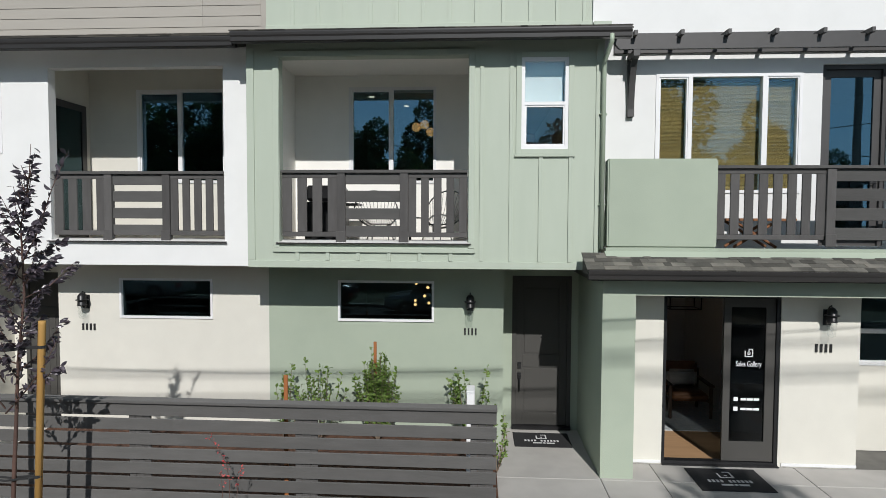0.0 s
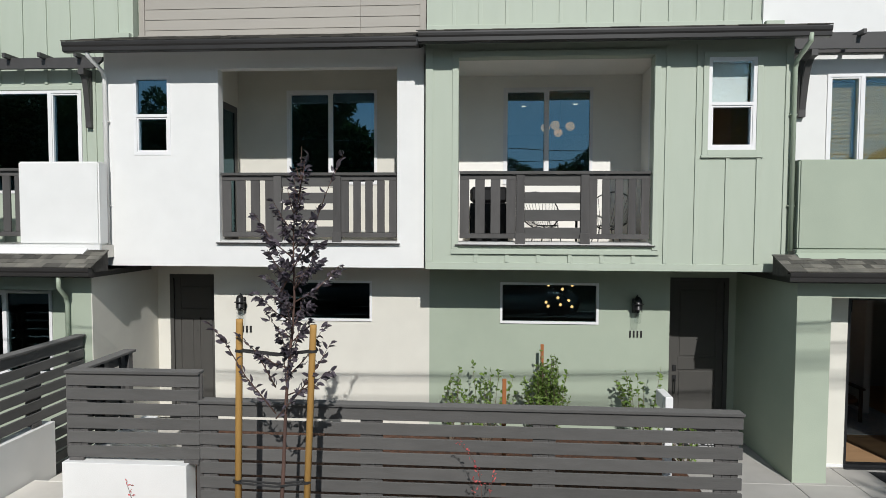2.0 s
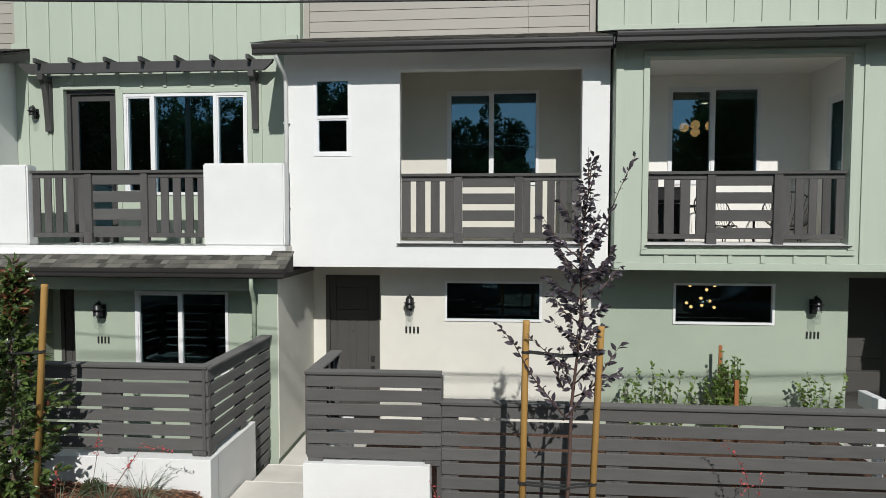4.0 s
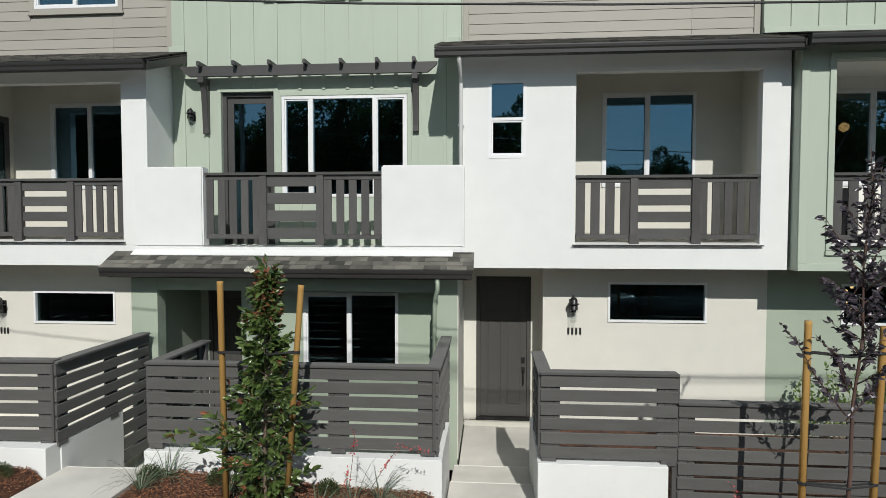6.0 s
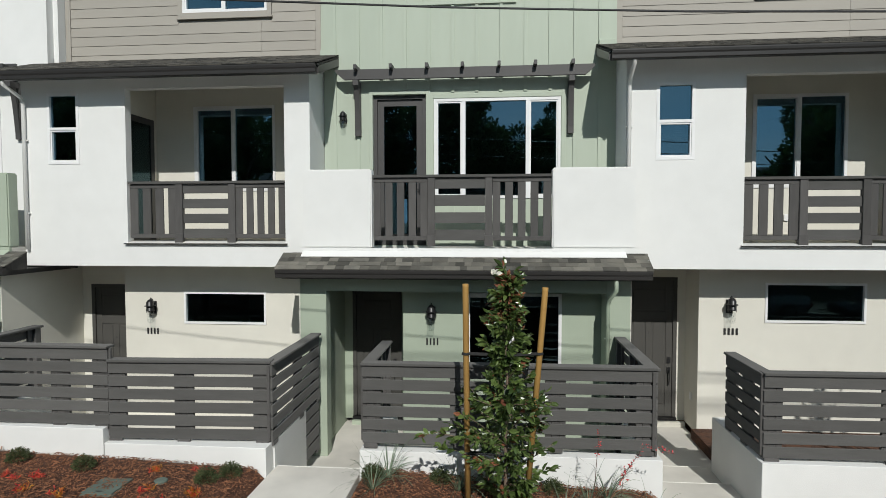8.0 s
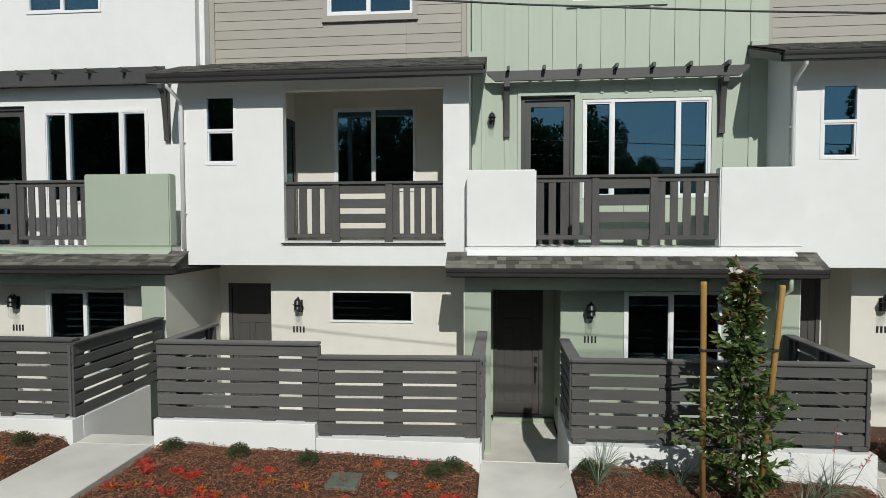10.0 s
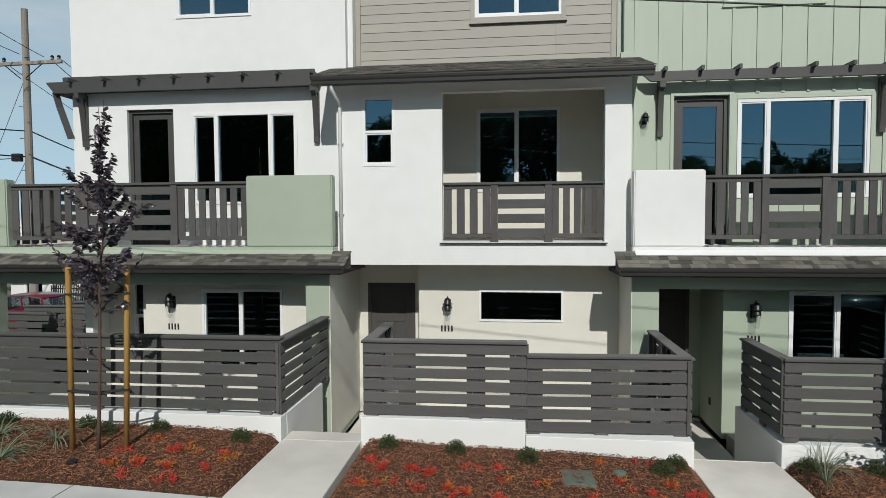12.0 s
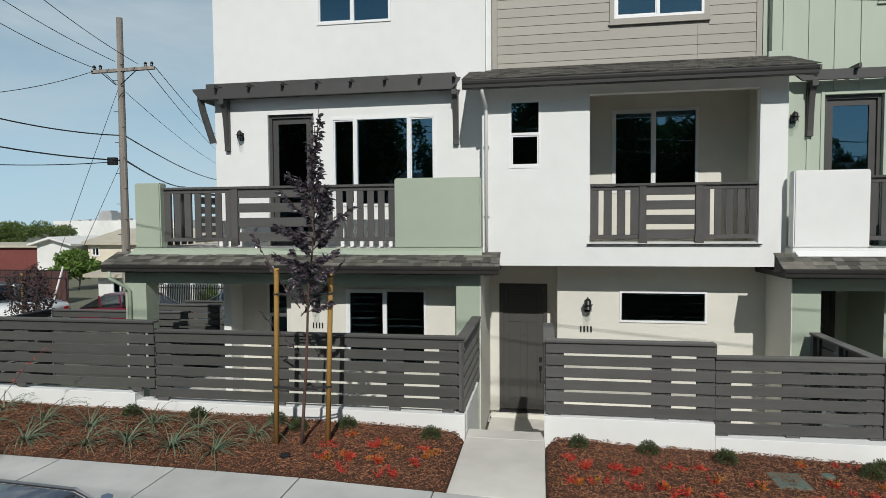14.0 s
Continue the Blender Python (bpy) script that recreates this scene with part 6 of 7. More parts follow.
cable("overhead_cable", [(-27.0, -4.62, 7.69), (19.0, -4.62, 7.34)], 0.009, 2.349, "black overhead cable above the frontage")
for px_, py_ in ((-27.0, -4.85), (19.0, -4.85)):
    sp = thing("utility_pole", (px_, py_, ground_z(px_) - 0.2), "weathered timber utility pole at the street edge", "utility pole")
    part("shaft", tube(bmesh.new(), [(px_, py_, ground_z(px_) - 0.2), (px_, py_, 10.6)], 0.16, 10, 0.12), M_POLE, sp)
    piece("crossarm", sp, (px_ - 0.06, px_ + 0.06, py_ - 2.1, py_ + 0.5, 7.55, 7.68), M_POLE, 0.01)

POLE = (-33.15, 11.1)
pole = thing("utility_pole", (POLE[0], POLE[1], -0.3), "weathered grey timber utility pole with a crossarm", "utility pole")
bm = tube(bmesh.new(), [(POLE[0], POLE[1], -0.3), (POLE[0], POLE[1], 6), (POLE[0] + 0.02, POLE[1], 11.95)], 0.175, 12, 0.115)
part("shaft", bm, M_POLE, pole)
arm = piece("crossarm", pole, (-34.28, -31.72, 11.0, 11.12, 9.80, 9.93), M_POLE, 0.01, turn=Matrix.Rotation(radians(9), 4, "Z") @ Matrix.Rotation(radians(-3.5), 4, "Y"))
for bx_ in (-34.15, -33.9, -32.1, -31.85):
    bm = lathe(bmesh.new(), [(0.03, 9.86 + (bx_ + 33) * 0.06), (0.06, 9.96 + (bx_ + 33) * 0.06), (0.05, 10.02 + (bx_ + 33) * 0.06), (0.07, 10.06 + (bx_ + 33) * 0.06), (0.03, 10.12 + (bx_ + 33) * 0.06)], bx_, 11.06 + (bx_ + 33) * 0.16, 8)
    part("insulator", bm, M_BLACK, pole)
for s in (-1, 1):
    part("brace", tube(bmesh.new(), [(POLE[0] + s * 0.75, 11.0 + s * 0.12, 9.84 + s * 0.045), (POLE[0] + s * 0.1, 10.95, 9.25)], 0.02, 5), M_STEEL, pole)
piece("splice_box", pole, (-33.62, -33.25, 10.75, 10.95, 6.05, 6.35), M_BLACK, 0.02)
for i in range(14):
    z = 2.0 + i * 0.62
    part("step_bolt", tube(bmesh.new(), [(POLE[0], POLE[1] - 0.1, z), (POLE[0] + (0.26 if i % 2 else -0.26), POLE[1] - 0.12, z)], 0.012, 5), M_STEEL, pole)
for a, b, r, sg in (((-34.15, 11.0, 9.95), (-34.8, 4.2, 11.35), 0.014, 0.25), ((-32.4, 11.15, 10.1), (-32.9, 6.2, 11.5), 0.014, 0.12), ((-33.3, 11.0, 10.2), (-34.8, 4.0, 12.3), 0.014, 0.25),
                    ((-34.15, 11.0, 9.9), (-34.9, 5.5, 7.75), 0.012, 0.2), ((-33.2, 11.0, 7.25), (-34.9, 5.5, 7.45), 0.024, 0.18), ((-33.2, 11.0, 6.25), (-34.9, 5.5, 6.45), 0.026, 0.12), ((-33.4, 11.0, 6.2), (-34.9, 5.5, 5.65), 0.016, 0.1),
                    ((-31.8, 11.4, 10.0), (-48.8, 45.3, 12.5), 0.016, 0.2), ((-32.1, 11.2, 9.96), (-48.9, 45.2, 11.1), 0.016, 0.2), ((-34.0, 11.1, 9.9), (-48.8, 45.0, 9.7), 0.014, 0.3),
                    ((-33.1, 11.2, 7.25), (-48.8, 45.0, 8.1), 0.03, 0.3), ((-33.1, 11.2, 6.25), (-52.0, 44.4, 7.4), 0.04, 0.3)):
    cable("overhead_cable", [a, b], r, sg, "black cable running from the utility pole")
cable("guy_wire", [(-33.2, 11.0, 9.1), (-35.6, 9.2, 0.2)], 0.01, 0.0, "steel guy wire from the utility pole")
cable("guy_wire", [(-33.25, 11.0, 6.0), (-34.90, 8.85, -0.3)], 0.01, 0.0, "steel guy wire from the utility pole")
tagged(part("guy_guard", tube(bmesh.new(), [(-34.90, 8.85, -0.25), (-34.52, 9.35, 2.05)], 0.034, 8), M_VINYL),
       "white plastic guard on the lower guy wire", "guy guard")
M_HOUSEC = mat("cream_render", (0.72, 0.64, 0.52), (0.68, 0.60, 0.48), 0.9, 2, 0.3, 30, 0.2)
M_WHITEF = mat("white_render", (0.74, 0.73, 0.70), (0.70, 0.69, 0.66), 0.9, 2, 0.3, 30, 0.2)
M_REDW = mat("red_brick_paint", (0.20, 0.055, 0.045), (0.15, 0.04, 0.035), 0.85, 5, 0.4, 30, 0.3)
M_ROOFL = mat("pale_roof", (0.50, 0.45, 0.36), (0.43, 0.39, 0.31), 0.9, 3, 0.4, 30, 0.3)
M_GREYP = mat("grey_plant", (0.40, 0.40, 0.40), (0.33, 0.33, 0.33), 0.8, 2, 0.5, 20, 0.2)
M_BROWNF = mat("brown_privacy_slats", (0.085, 0.035, 0.030), (0.065, 0.028, 0.024), 0.8, 8, 1, 40, 0.3)


def far_house(x0, x1, y0, y1, z0, z1, ridge, wall_m, roof_m, wins, label, along_x=True):
    h = thing("house", ((x0 + x1) / 2, (y0 + y1) / 2, z0), label, "house", "houses down the street")
    part("wall", pierced(bmesh.new(), x0, x1, y0, y0 + 0.2, z0, z1, wins), wall_m, h)
    part("wall", boxes((x0, x0 + 0.2, y0 + 0.201, y1, z0, z1)), wall_m, h)
    part("wall", boxes((x1 - 0.2, x1, y0 + 0.201, y1, z0, z1)), wall_m, h)
    part("wall", boxes((x0 + 0.2, x1 - 0.2, y1 - 0.2, y1, z0, z1)), wall_m, h)
    o = 0.45
    bm = bmesh.new()
    if along_x:
        ym = (y0 + y1) / 2
        prism(bm, [(y0 - o, z1 - 0.05), (ym, ridge), (y1 + o, z1 - 0.05), (y1 + o, z1 - 0.2), (ym, ridge - 0.16), (y0 - o, z1 - 0.2)], x0 - o, x1 + o)
        part("roof", bm, roof_m, h)
    else:
        xm = (x0 + x1) / 2
        prism(bm, [(x0 - o, z1 - 0.05), (xm, ridge), (x1 + o, z1 - 0.05), (x1 + o, z1 - 0.2), (xm, ridge - 0.16), (x0 - o, z1 - 0.2)], y0 - o, y1 + o)
        bmesh.ops.rotate(bm, verts=bm.verts, matrix=Matrix(((0, 1, 0), (1, 0, 0), (0, 0, 1))))
        part("roof", bm, roof_m, h)
        g = bmesh.new()
        v = [g.verts.new(c) for c in ((x0, y0, z1), (x1, y0, z1), (xm, y0, ridge - 0.2), (x0, y0 + 0.2, z1), (x1, y0 + 0.2, z1), (xm, y0 + 0.2, ridge - 0.2))]
        for f in ((0, 1, 2), (5, 4, 3), (0, 3, 4, 1), (1, 4, 5, 2), (2, 5, 3, 0)):
            g.faces.new([v[i] for i in f])
        part("gable", g, wall_m, h)
    for w in wins:
        window(h, *w, y0, "slide", w=0.09)
    return h


far_house(-54.6, -51.7, 29.0, 38.0, -0.4, 2.25, 2.75, M_WHITEF, M_WHITEF, [], "low white house with a shallow gable", False)
far_house(-51.2, -40.0, 30.2, 39.0, -0.4, 2.3, 3.3, M_HOUSEC, M_ROOFL, [(-50.9, -50.2, 1.2, 1.9), (-46.6, -45.2, 0.6, 1.8)], "low cream house with a pale shallow roof")
far_house(-37.4, -33.8, 14.6, 21.0, -0.4, 1.35, 1.75, M_WHITEF, M_ROOFL, [(-36.7, -35.7, 0.3, 1.0)], "low white house behind the side street")
pf = thing("picket_fence", (-34.2, 13.2, -0.3), "black steel picket fence with white posts", "fence")
for i in range(48):
    piece("picket", pf, (-34.2 + i * 0.085, -34.165 + i * 0.085, 13.2, 13.23, -0.3, 0.95 + 0.05 * (i % 2)), M_BLACK, 0.0)
for i in range(4):
    piece("post", pf, (-34.3 + i * 1.3, -34.12 + i * 1.3, 13.24, 13.42, -0.3, 1.05), M_WHITEF, 0.01)
for z in (0.05, 0.8):
    piece("rail", pf, (-34.2, -30.1, 13.231, 13.239, z, z + 0.04), M_BLACK, 0.0)
ind = thing("industrial_building", (-112, 106, -0.4), "long white industrial building with roof plant", "building")
part("wall", boxes((-123.5, -92.0, 105.0, 130.0, -0.4, 4.5)), M_WHITEF, ind)
part("roof_plant", boxes((-113.0, -109.8, 106.0, 109.0, 4.5, 6.3), (-112.6, -110.3, 106.3, 108.6, 6.301, 6.7)), M_GREYP, ind)
for i in range(9):
    piece("roof_unit", ind, (-121 + i * 2.6, -119.8 + i * 2.6, 108, 109, 4.501, 4.7 + 0.15 * (i % 3)), M_GREYP, 0.02)
red = thing("brick_building", (-63.5, 36.0, -0.4), "dark red painted building", "building")
part("wall", boxes((-70.0, -58.4, 33.0, 40.0, -0.4, 1.75)), M_REDW, red)
part("roof", boxes((-70.3, -58.1, 32.7, 40.3, 1.751, 1.95)), M_ROOFL, red)
cf = thing("chain_fence", (-42.0, 14.5, -0.4), "tall chain-link fence with brown privacy slats", "fence")
for i in range(36):
    piece("slat", cf, (-44.6 + i * 0.134, -44.6 + i * 0.134 + 0.128, 15.4 + 0.01 * (i % 2), 15.43 + 0.01 * (i % 2), -0.3, 1.33), M_BROWNF, 0.0)
part("top_rail", tube(bmesh.new(), [(-44.7, 15.42, 1.36), (-39.7, 15.42, 1.36)], 0.025, 6), M_STEEL, cf)


def crown(center, r, n, size, seed):
    """Leaf spots in uneven clumps."""
    rng = random.Random(seed)
    clumps = []
    for _ in range(16):
        a, e = rng.uniform(0, 6.28), math.asin(rng.uniform(-0.6, 1))
        q = rng.uniform(0.35, 0.85)
        clumps.append((Vector(center) + Vector((math.cos(a) * math.cos(e) * r[0], math.sin(a) * math.cos(e) * r[1], math.sin(e) * r[2])) * q, rng.uniform(0.25, 0.42)))
    spots = []
    for _ in range(n):
        c, q = rng.choice(clumps)
        d = Vector((rng.gauss(0, 1), rng.gauss(0, 1), rng.gauss(0, 1))).normalized()
        spots.append((c + Vector((d.x * r[0], d.y * r[1], d.z * r[2])) * q * rng.uniform(0.6, 1.05), d))
    return spots


def big_tree(base, h, r, n, size, leafm, seed, label, group):
    t = thing("tree", base, label, "tree", group)
    rng = random.Random(seed)
    b = Vector(base)
    bm = tube(bmesh.new(), [b, b + Vector((0.1, 0, h * 0.3)), b + Vector((0, 0.1, h * 0.62))], 0.045 * h * 0.55, 9, 0.012 * h)
    for k in range(6):
        a = k * 1.05 + rng.random()
        s = b + Vector((0.08, 0, h * rng.uniform(0.25, 0.5)))
        tube(bm, [s, s + Vector((math.cos(a) * r * 0.4, math.sin(a) * r * 0.4, h * 0.15)), s + Vector((math.cos(a) * r * 0.7, math.sin(a) * r * 0.7, h * 0.28))], 0.012 * h, 6, 0.004 * h)
    part("trunk", bm, M_BARKM, t)
    leaves(crown(b + Vector((0, 0, h * 0.65)), (r, r, h * 0.42), n, size, seed), size, leafm, "crown", t, seed, 0.6)
    return t


far_house(-37.0, -28.5, 22.0, 28.0, -0.4, 2.2, 3.0, mat("grey_brown_render", (0.20, 0.18, 0.16), (0.16, 0.145, 0.13), 0.9, 2, 0.3, 30, 0.2), M_ROOFL, [(-35.6, -34.4, 0.2, 1.3)], "low grey-brown house behind the steel fence")
for i, (hx, hy) in enumerate(((-31.9, 14.7), (-30.9, 14.6), (-30.3, 14.9))):
    big_tree((hx, hy, -0.4), 1.05, 0.52, 700, 0.08, L_LIME, 70 + i, "clipped bright green shrub behind the steel fence", "shrubs in the side street")
bush = big_tree((-43.9, 20.8, -0.4), 2.3, 1.5, 3000, 0.19, L_LIME, 3, "round bright green bush behind the slatted fence", "trees down the street")
for i, (tx, ty, th, tr) in enumerate(((-87, 58, 4.2, 3.2), (-91, 62, 4.0, 3.6), (-95, 60, 3.8, 3.4), (-88, 66, 4.6, 3.6), (-99, 61, 4.4, 3.4))):
    big_tree((tx, ty, -0.4), th, tr, 3600, 0.27, L_FARL, 50 + i, "bushy green tree in the distance", "trees down the street")
big_tree((-31.6, 5.0, -0.3), 2.7, 0.85, 2900, 0.07, L_PLUMF, 61, "small dark purple street tree in the side street", "trees down the street")
stake("tree_stake", (-31.9, 4.9, -0.3), (-31.9, 4.9, 2.2), "round yellow-brown timber stake in the side street", "tree stakes")

# far ridge of hills on the horizon
hv, hf = [], []
for i in range(61):
    x = -1400 + i * 40
    hh = 6 + 10 * (0.5 + 0.5 * noise.noise(Vector((i * 0.21, 3.3, 0))))
    hv += [(x, 1500, -5), (x, 1500, hh), (x, 1700, -5)]
for i in range(60):
    k = i * 3
    hf += [(k, k + 3, k + 4, k + 1), (k + 1, k + 4, k + 5, k + 2)]
tagged(raw("far_hills", hv, hf, mat("hazy_hills", (0.20, 0.25, 0.30), (0.17, 0.22, 0.27), 1.0, 0.01, 0.005, 1, 0.0)), "low hazy hills on the horizon", "hills", kind="structure")


# vehicles ------------------------------------------------------------------------
def paint(name, c):
    m = mat(name, c, tuple(q * 0.95 for q in c), 0.28, 2, 0.5, 60, 0.02, 0.001, spec=0.6)
    m.node_tree.nodes["Principled BSDF"].inputs["Coat Weight"].default_value = 0.6
    return m


M_TYRE = mat("tyre_rubber", (0.02, 0.02, 0.02), (0.015, 0.015, 0.015), 0.9)
M_RIM = mat("alloy", (0.45, 0.45, 0.46), (0.4, 0.4, 0.41), 0.3, metal=0.9)
M_CARGL = glass_mat("car_glass", 0.07, (0.40, 0.43, 0.45), 0.0)
M_LAMPW = mat("headlamp", (0.7, 0.7, 0.72), (0.65, 0.65, 0.67), 0.15)
M_LAMPR = mat("tail_lamp", (0.45, 0.01, 0.01), (0.4, 0.01, 0.01), 0.2)


def loft(bm, sections):
    """Closed rings of equal count joined in order."""
    rings = [[bm.verts.new(p) for p in s] for s in sections]
    n = len(rings[0])
    for a, b in zip(rings, rings[1:]):
        for k in range(n):
            bm.faces.new((a[k], a[(k + 1) % n], b[(k + 1) % n], b[k]))
    bm.faces.new(rings[0][::-1])
    bm.faces.new(rings[-1])
    return bm


def car(x, y, z, heading, body_mat, label, pickup=False, name="car"):
    """A parked vehicle, built along its own x axis and then set in place."""
    c = thing(name, (0, 0, 0), label, "car" if not pickup else "pickup truck", "parked vehicles")

    def ring(xx, half, zb, zt, r=0.12):
        return [(xx, -half + r, zb), (xx, half - r, zb), (xx, half, zb + r), (xx, half, zt - r), (xx, half - r, zt), (xx, -half + r, zt), (xx, -half, zt - r), (xx, -half, zb + r)]

    if not pickup:
        prof = [(-2.3, 0.74, 0.42, 0.78), (-2.18, 0.84, 0.30, 0.93), (-1.5, 0.9, 0.24, 0.97), (0.0, 0.9, 0.22, 0.95), (1.2, 0.89, 0.24, 0.90), (1.95, 0.84, 0.28, 0.80), (2.25, 0.72, 0.36, 0.68)]
        cab = [(-1.95, 0.70, 0.94, 0.98), (-1.25, 0.66, 0.94, 1.36), (-0.5, 0.64, 0.94, 1.455), (0.25, 0.64, 0.94, 1.43), (1.25, 0.72, 0.90, 0.93)]
        roof = [(-1.28, 0.60, 1.345, 1.40), (-0.5, 0.59, 1.43, 1.475), (0.30, 0.59, 1.41, 1.455)]
        wheels = (-1.42, 1.38)
    else:
        prof = [(-2.8, 0.88, 0.55, 1.12), (-2.7, 0.95, 0.45, 1.18), (-0.6, 0.97, 0.42, 1.2), (1.5, 0.97, 0.42, 1.15), (2.55, 0.94, 0.45, 1.08), (2.78, 0.85, 0.5, 0.95)]
        cab = [(-0.75, 0.80, 1.18, 1.6), (-0.55, 0.76, 1.18, 1.82), (0.6, 0.76, 1.18, 1.84), (1.5, 0.84, 1.13, 1.2)]
        roof = [(-0.62, 0.70, 1.80, 1.86), (0.1, 0.70, 1.82, 1.88), (0.7, 0.69, 1.80, 1.85)]
        wheels = (-1.75, 1.75)
    bm = loft(bmesh.new(), [ring(*p) for p in prof])
    part("body", bm, body_mat, c, "", True)
    part("cabin_glass", loft(bmesh.new(), [ring(a, b, d, e, 0.02) for a, b, d, e in cab]), M_CARGL, c)
    part("roof", loft(bmesh.new(), [ring(a, b, d, e, 0.02) for a, b, d, e in roof]), body_mat, c, "", True)
    for s in (-1, 1):
        for xa in ((-1.25, -0.42, 0.45) if not pickup else (-0.62, 0.35)):
            k = 0.655 if not pickup else 0.77
            part("pillar", tube(bmesh.new(), [(xa - 0.08, s * (k + 0.03), 0.95 if not pickup else 1.18), (xa, s * (k - 0.005), 1.40 if not pickup else 1.81)], 0.035, 6), body_mat, c)
        part("chrome_strip", tube(bmesh.new(), [(-1.95, s * 0.705, 0.99), (-1.25, s * 0.668, 1.365), (-0.5, s * 0.648, 1.455), (0.25, s * 0.648, 1.43), (1.22, s * 0.725, 0.935)], 0.012, 5), M_RIM, c) if not pickup else None
        for xw in wheels:
            bm = bmesh.new()
            r = 0.33 if not pickup else 0.4
            rings = []
            for rr, yy in ((r * 0.62, -0.1), (r * 0.96, -0.1), (r, -0.07), (r, 0.07), (r * 0.96, 0.1), (r * 0.62, 0.1)):
                rings.append([(xw + rr * math.cos(q * math.pi / 10), s * 0.82 + yy, r + rr * math.sin(q * math.pi / 10)) for q in range(20)])
            w = part("wheel", loft(bm, rings), M_TYRE, c)
            part("rim", loft(bmesh.new(), [[(xw + rr * math.cos(q * math.pi / 10), s * (0.82 + yy), r + rr * math.sin(q * math.pi / 10)) for q in range(20)] for rr, yy in ((r * 0.6, 0.085), (r * 0.6, 0.105), (r * 0.3, 0.112), (r * 0.08, 0.1))]), M_RIM, w)
        xe = prof[-1][0]
        piece("headlamp", c, (xe - 0.28, xe - 0.02, s * 0.66 - 0.14, s * 0.66 + 0.14, prof[-1][3] - 0.16, prof[-1][3] - 0.03), M_LAMPW, 0.03)
        piece("tail_lamp", c, (prof[0][0] - 0.01, prof[0][0] + 0.2, s * 0.68 - 0.13, s * 0.68 + 0.13, prof[0][3] - 0.24, prof[0][3] - 0.06), M_LAMPR, 0.03)
    if pickup:
        part("ladder_rack", tube(bmesh.new(), [(-2.7, -0.85, 1.2), (-2.7, -0.85, 2.0), (0.4, -0.85, 2.02)], 0.025, 6), M_BLACK, c)
        part("ladder_rack", tube(bmesh.new(), [(-2.7, 0.85, 1.2), (-2.7, 0.85, 2.0), (0.4, 0.85, 2.02)], 0.025, 6), M_BLACK, c)
    c.matrix_basis = pose(x, y, z, 0, 0, heading)
    return c


P_BLUE, P_WHITE, P_GREY, P_RED, P_SILV = paint("blue_grey_paint", (0.10, 0.14, 0.20)), paint("white_paint", (0.75, 0.75, 0.75)), paint("grey_paint", (0.08, 0.08, 0.09)), paint("red_paint_gloss", (0.15, 0.008, 0.022)), paint("silver_paint", (0.42, 0.43, 0.44))
car(-19.3, -8.28, ground_z(-19.25) - 0.13, 0, P_BLUE, "blue-grey saloon car parked at the kerb")
car(-35.65, 6.9, -0.24, 180, P_WHITE, "white pickup truck with a ladder rack in the side street", True, "pickup_truck")
car(-32.5, 9.93, -0.45, 180, P_RED, "dark red saloon car in the side street")
car(-38.6, 10.8, -0.35, 0, P_GREY, "grey car in the side street")
car(-27.4, 11.2, -0.40, 0, P_BLUE, "dark blue car in the side street")
car(-0.2, -12.3, ground_z(0) - 0.12, 180, P_SILV, "silver saloon car parked across the street")
car(-6.0, -12.3, ground_z(-6) - 0.12, 180, P_GREY, "dark grey saloon car parked across the street")
car(-12.6, -12.3, ground_z(-12.6) - 0.12, 180, P_WHITE, "white saloon car parked across the street")
car(5.6, -12.3, ground_z(5.6) - 0.12, 180, P_GREY, "dark grey saloon car parked across the street")

# across the street, as the window glass mirrors it
tagged(part("far_kerb", strip("far_kerb", -80, 60, -13.6, -13.4, 0.0, 0.3, M_CONC, 4), M_CONC), "grey concrete kerb across the street", "kerb", kind="structure")
M_DKHOUSE = mat("brown_render", (0.17, 0.13, 0.10), (0.14, 0.11, 0.085), 0.9, 2, 0.3, 30, 0.2)
M_DKROOF = mat("dark_roof", (0.05, 0.047, 0.045), (0.04, 0.038, 0.036), 0.95, 4, 0.4, 30, 0.4)
for i, (hx, hh) in enumerate(((-40, 4.4), (-24.5, 5.0), (-9.5, 5.2), (5.0, 6.0), (20.0, 5.0))):
    hz = ground_z(hx) - 0.2
    far_house(hx - 6.0, hx + 6.0, -40.0, -30.0, hz, hz + hh, hz + hh + 2.0, M_DKHOUSE, M_DKROOF, [], "brown house with a dark roof across the street")
T0 = big_tree((-11.5, -27.0, ground_z(-11.5) - 0.2), 12.4, 4.0, 17000, 0.29, L_TREE, 71, "tall leafy street tree across the street", "trees across the street")
T1 = big_tree((-3.6, -44.0, ground_z(-3.6) - 0.2), 14.0, 2.9, 11000, 0.33, L_TREE, 72, "tall narrow tree behind the houses across the street", "trees across the street")
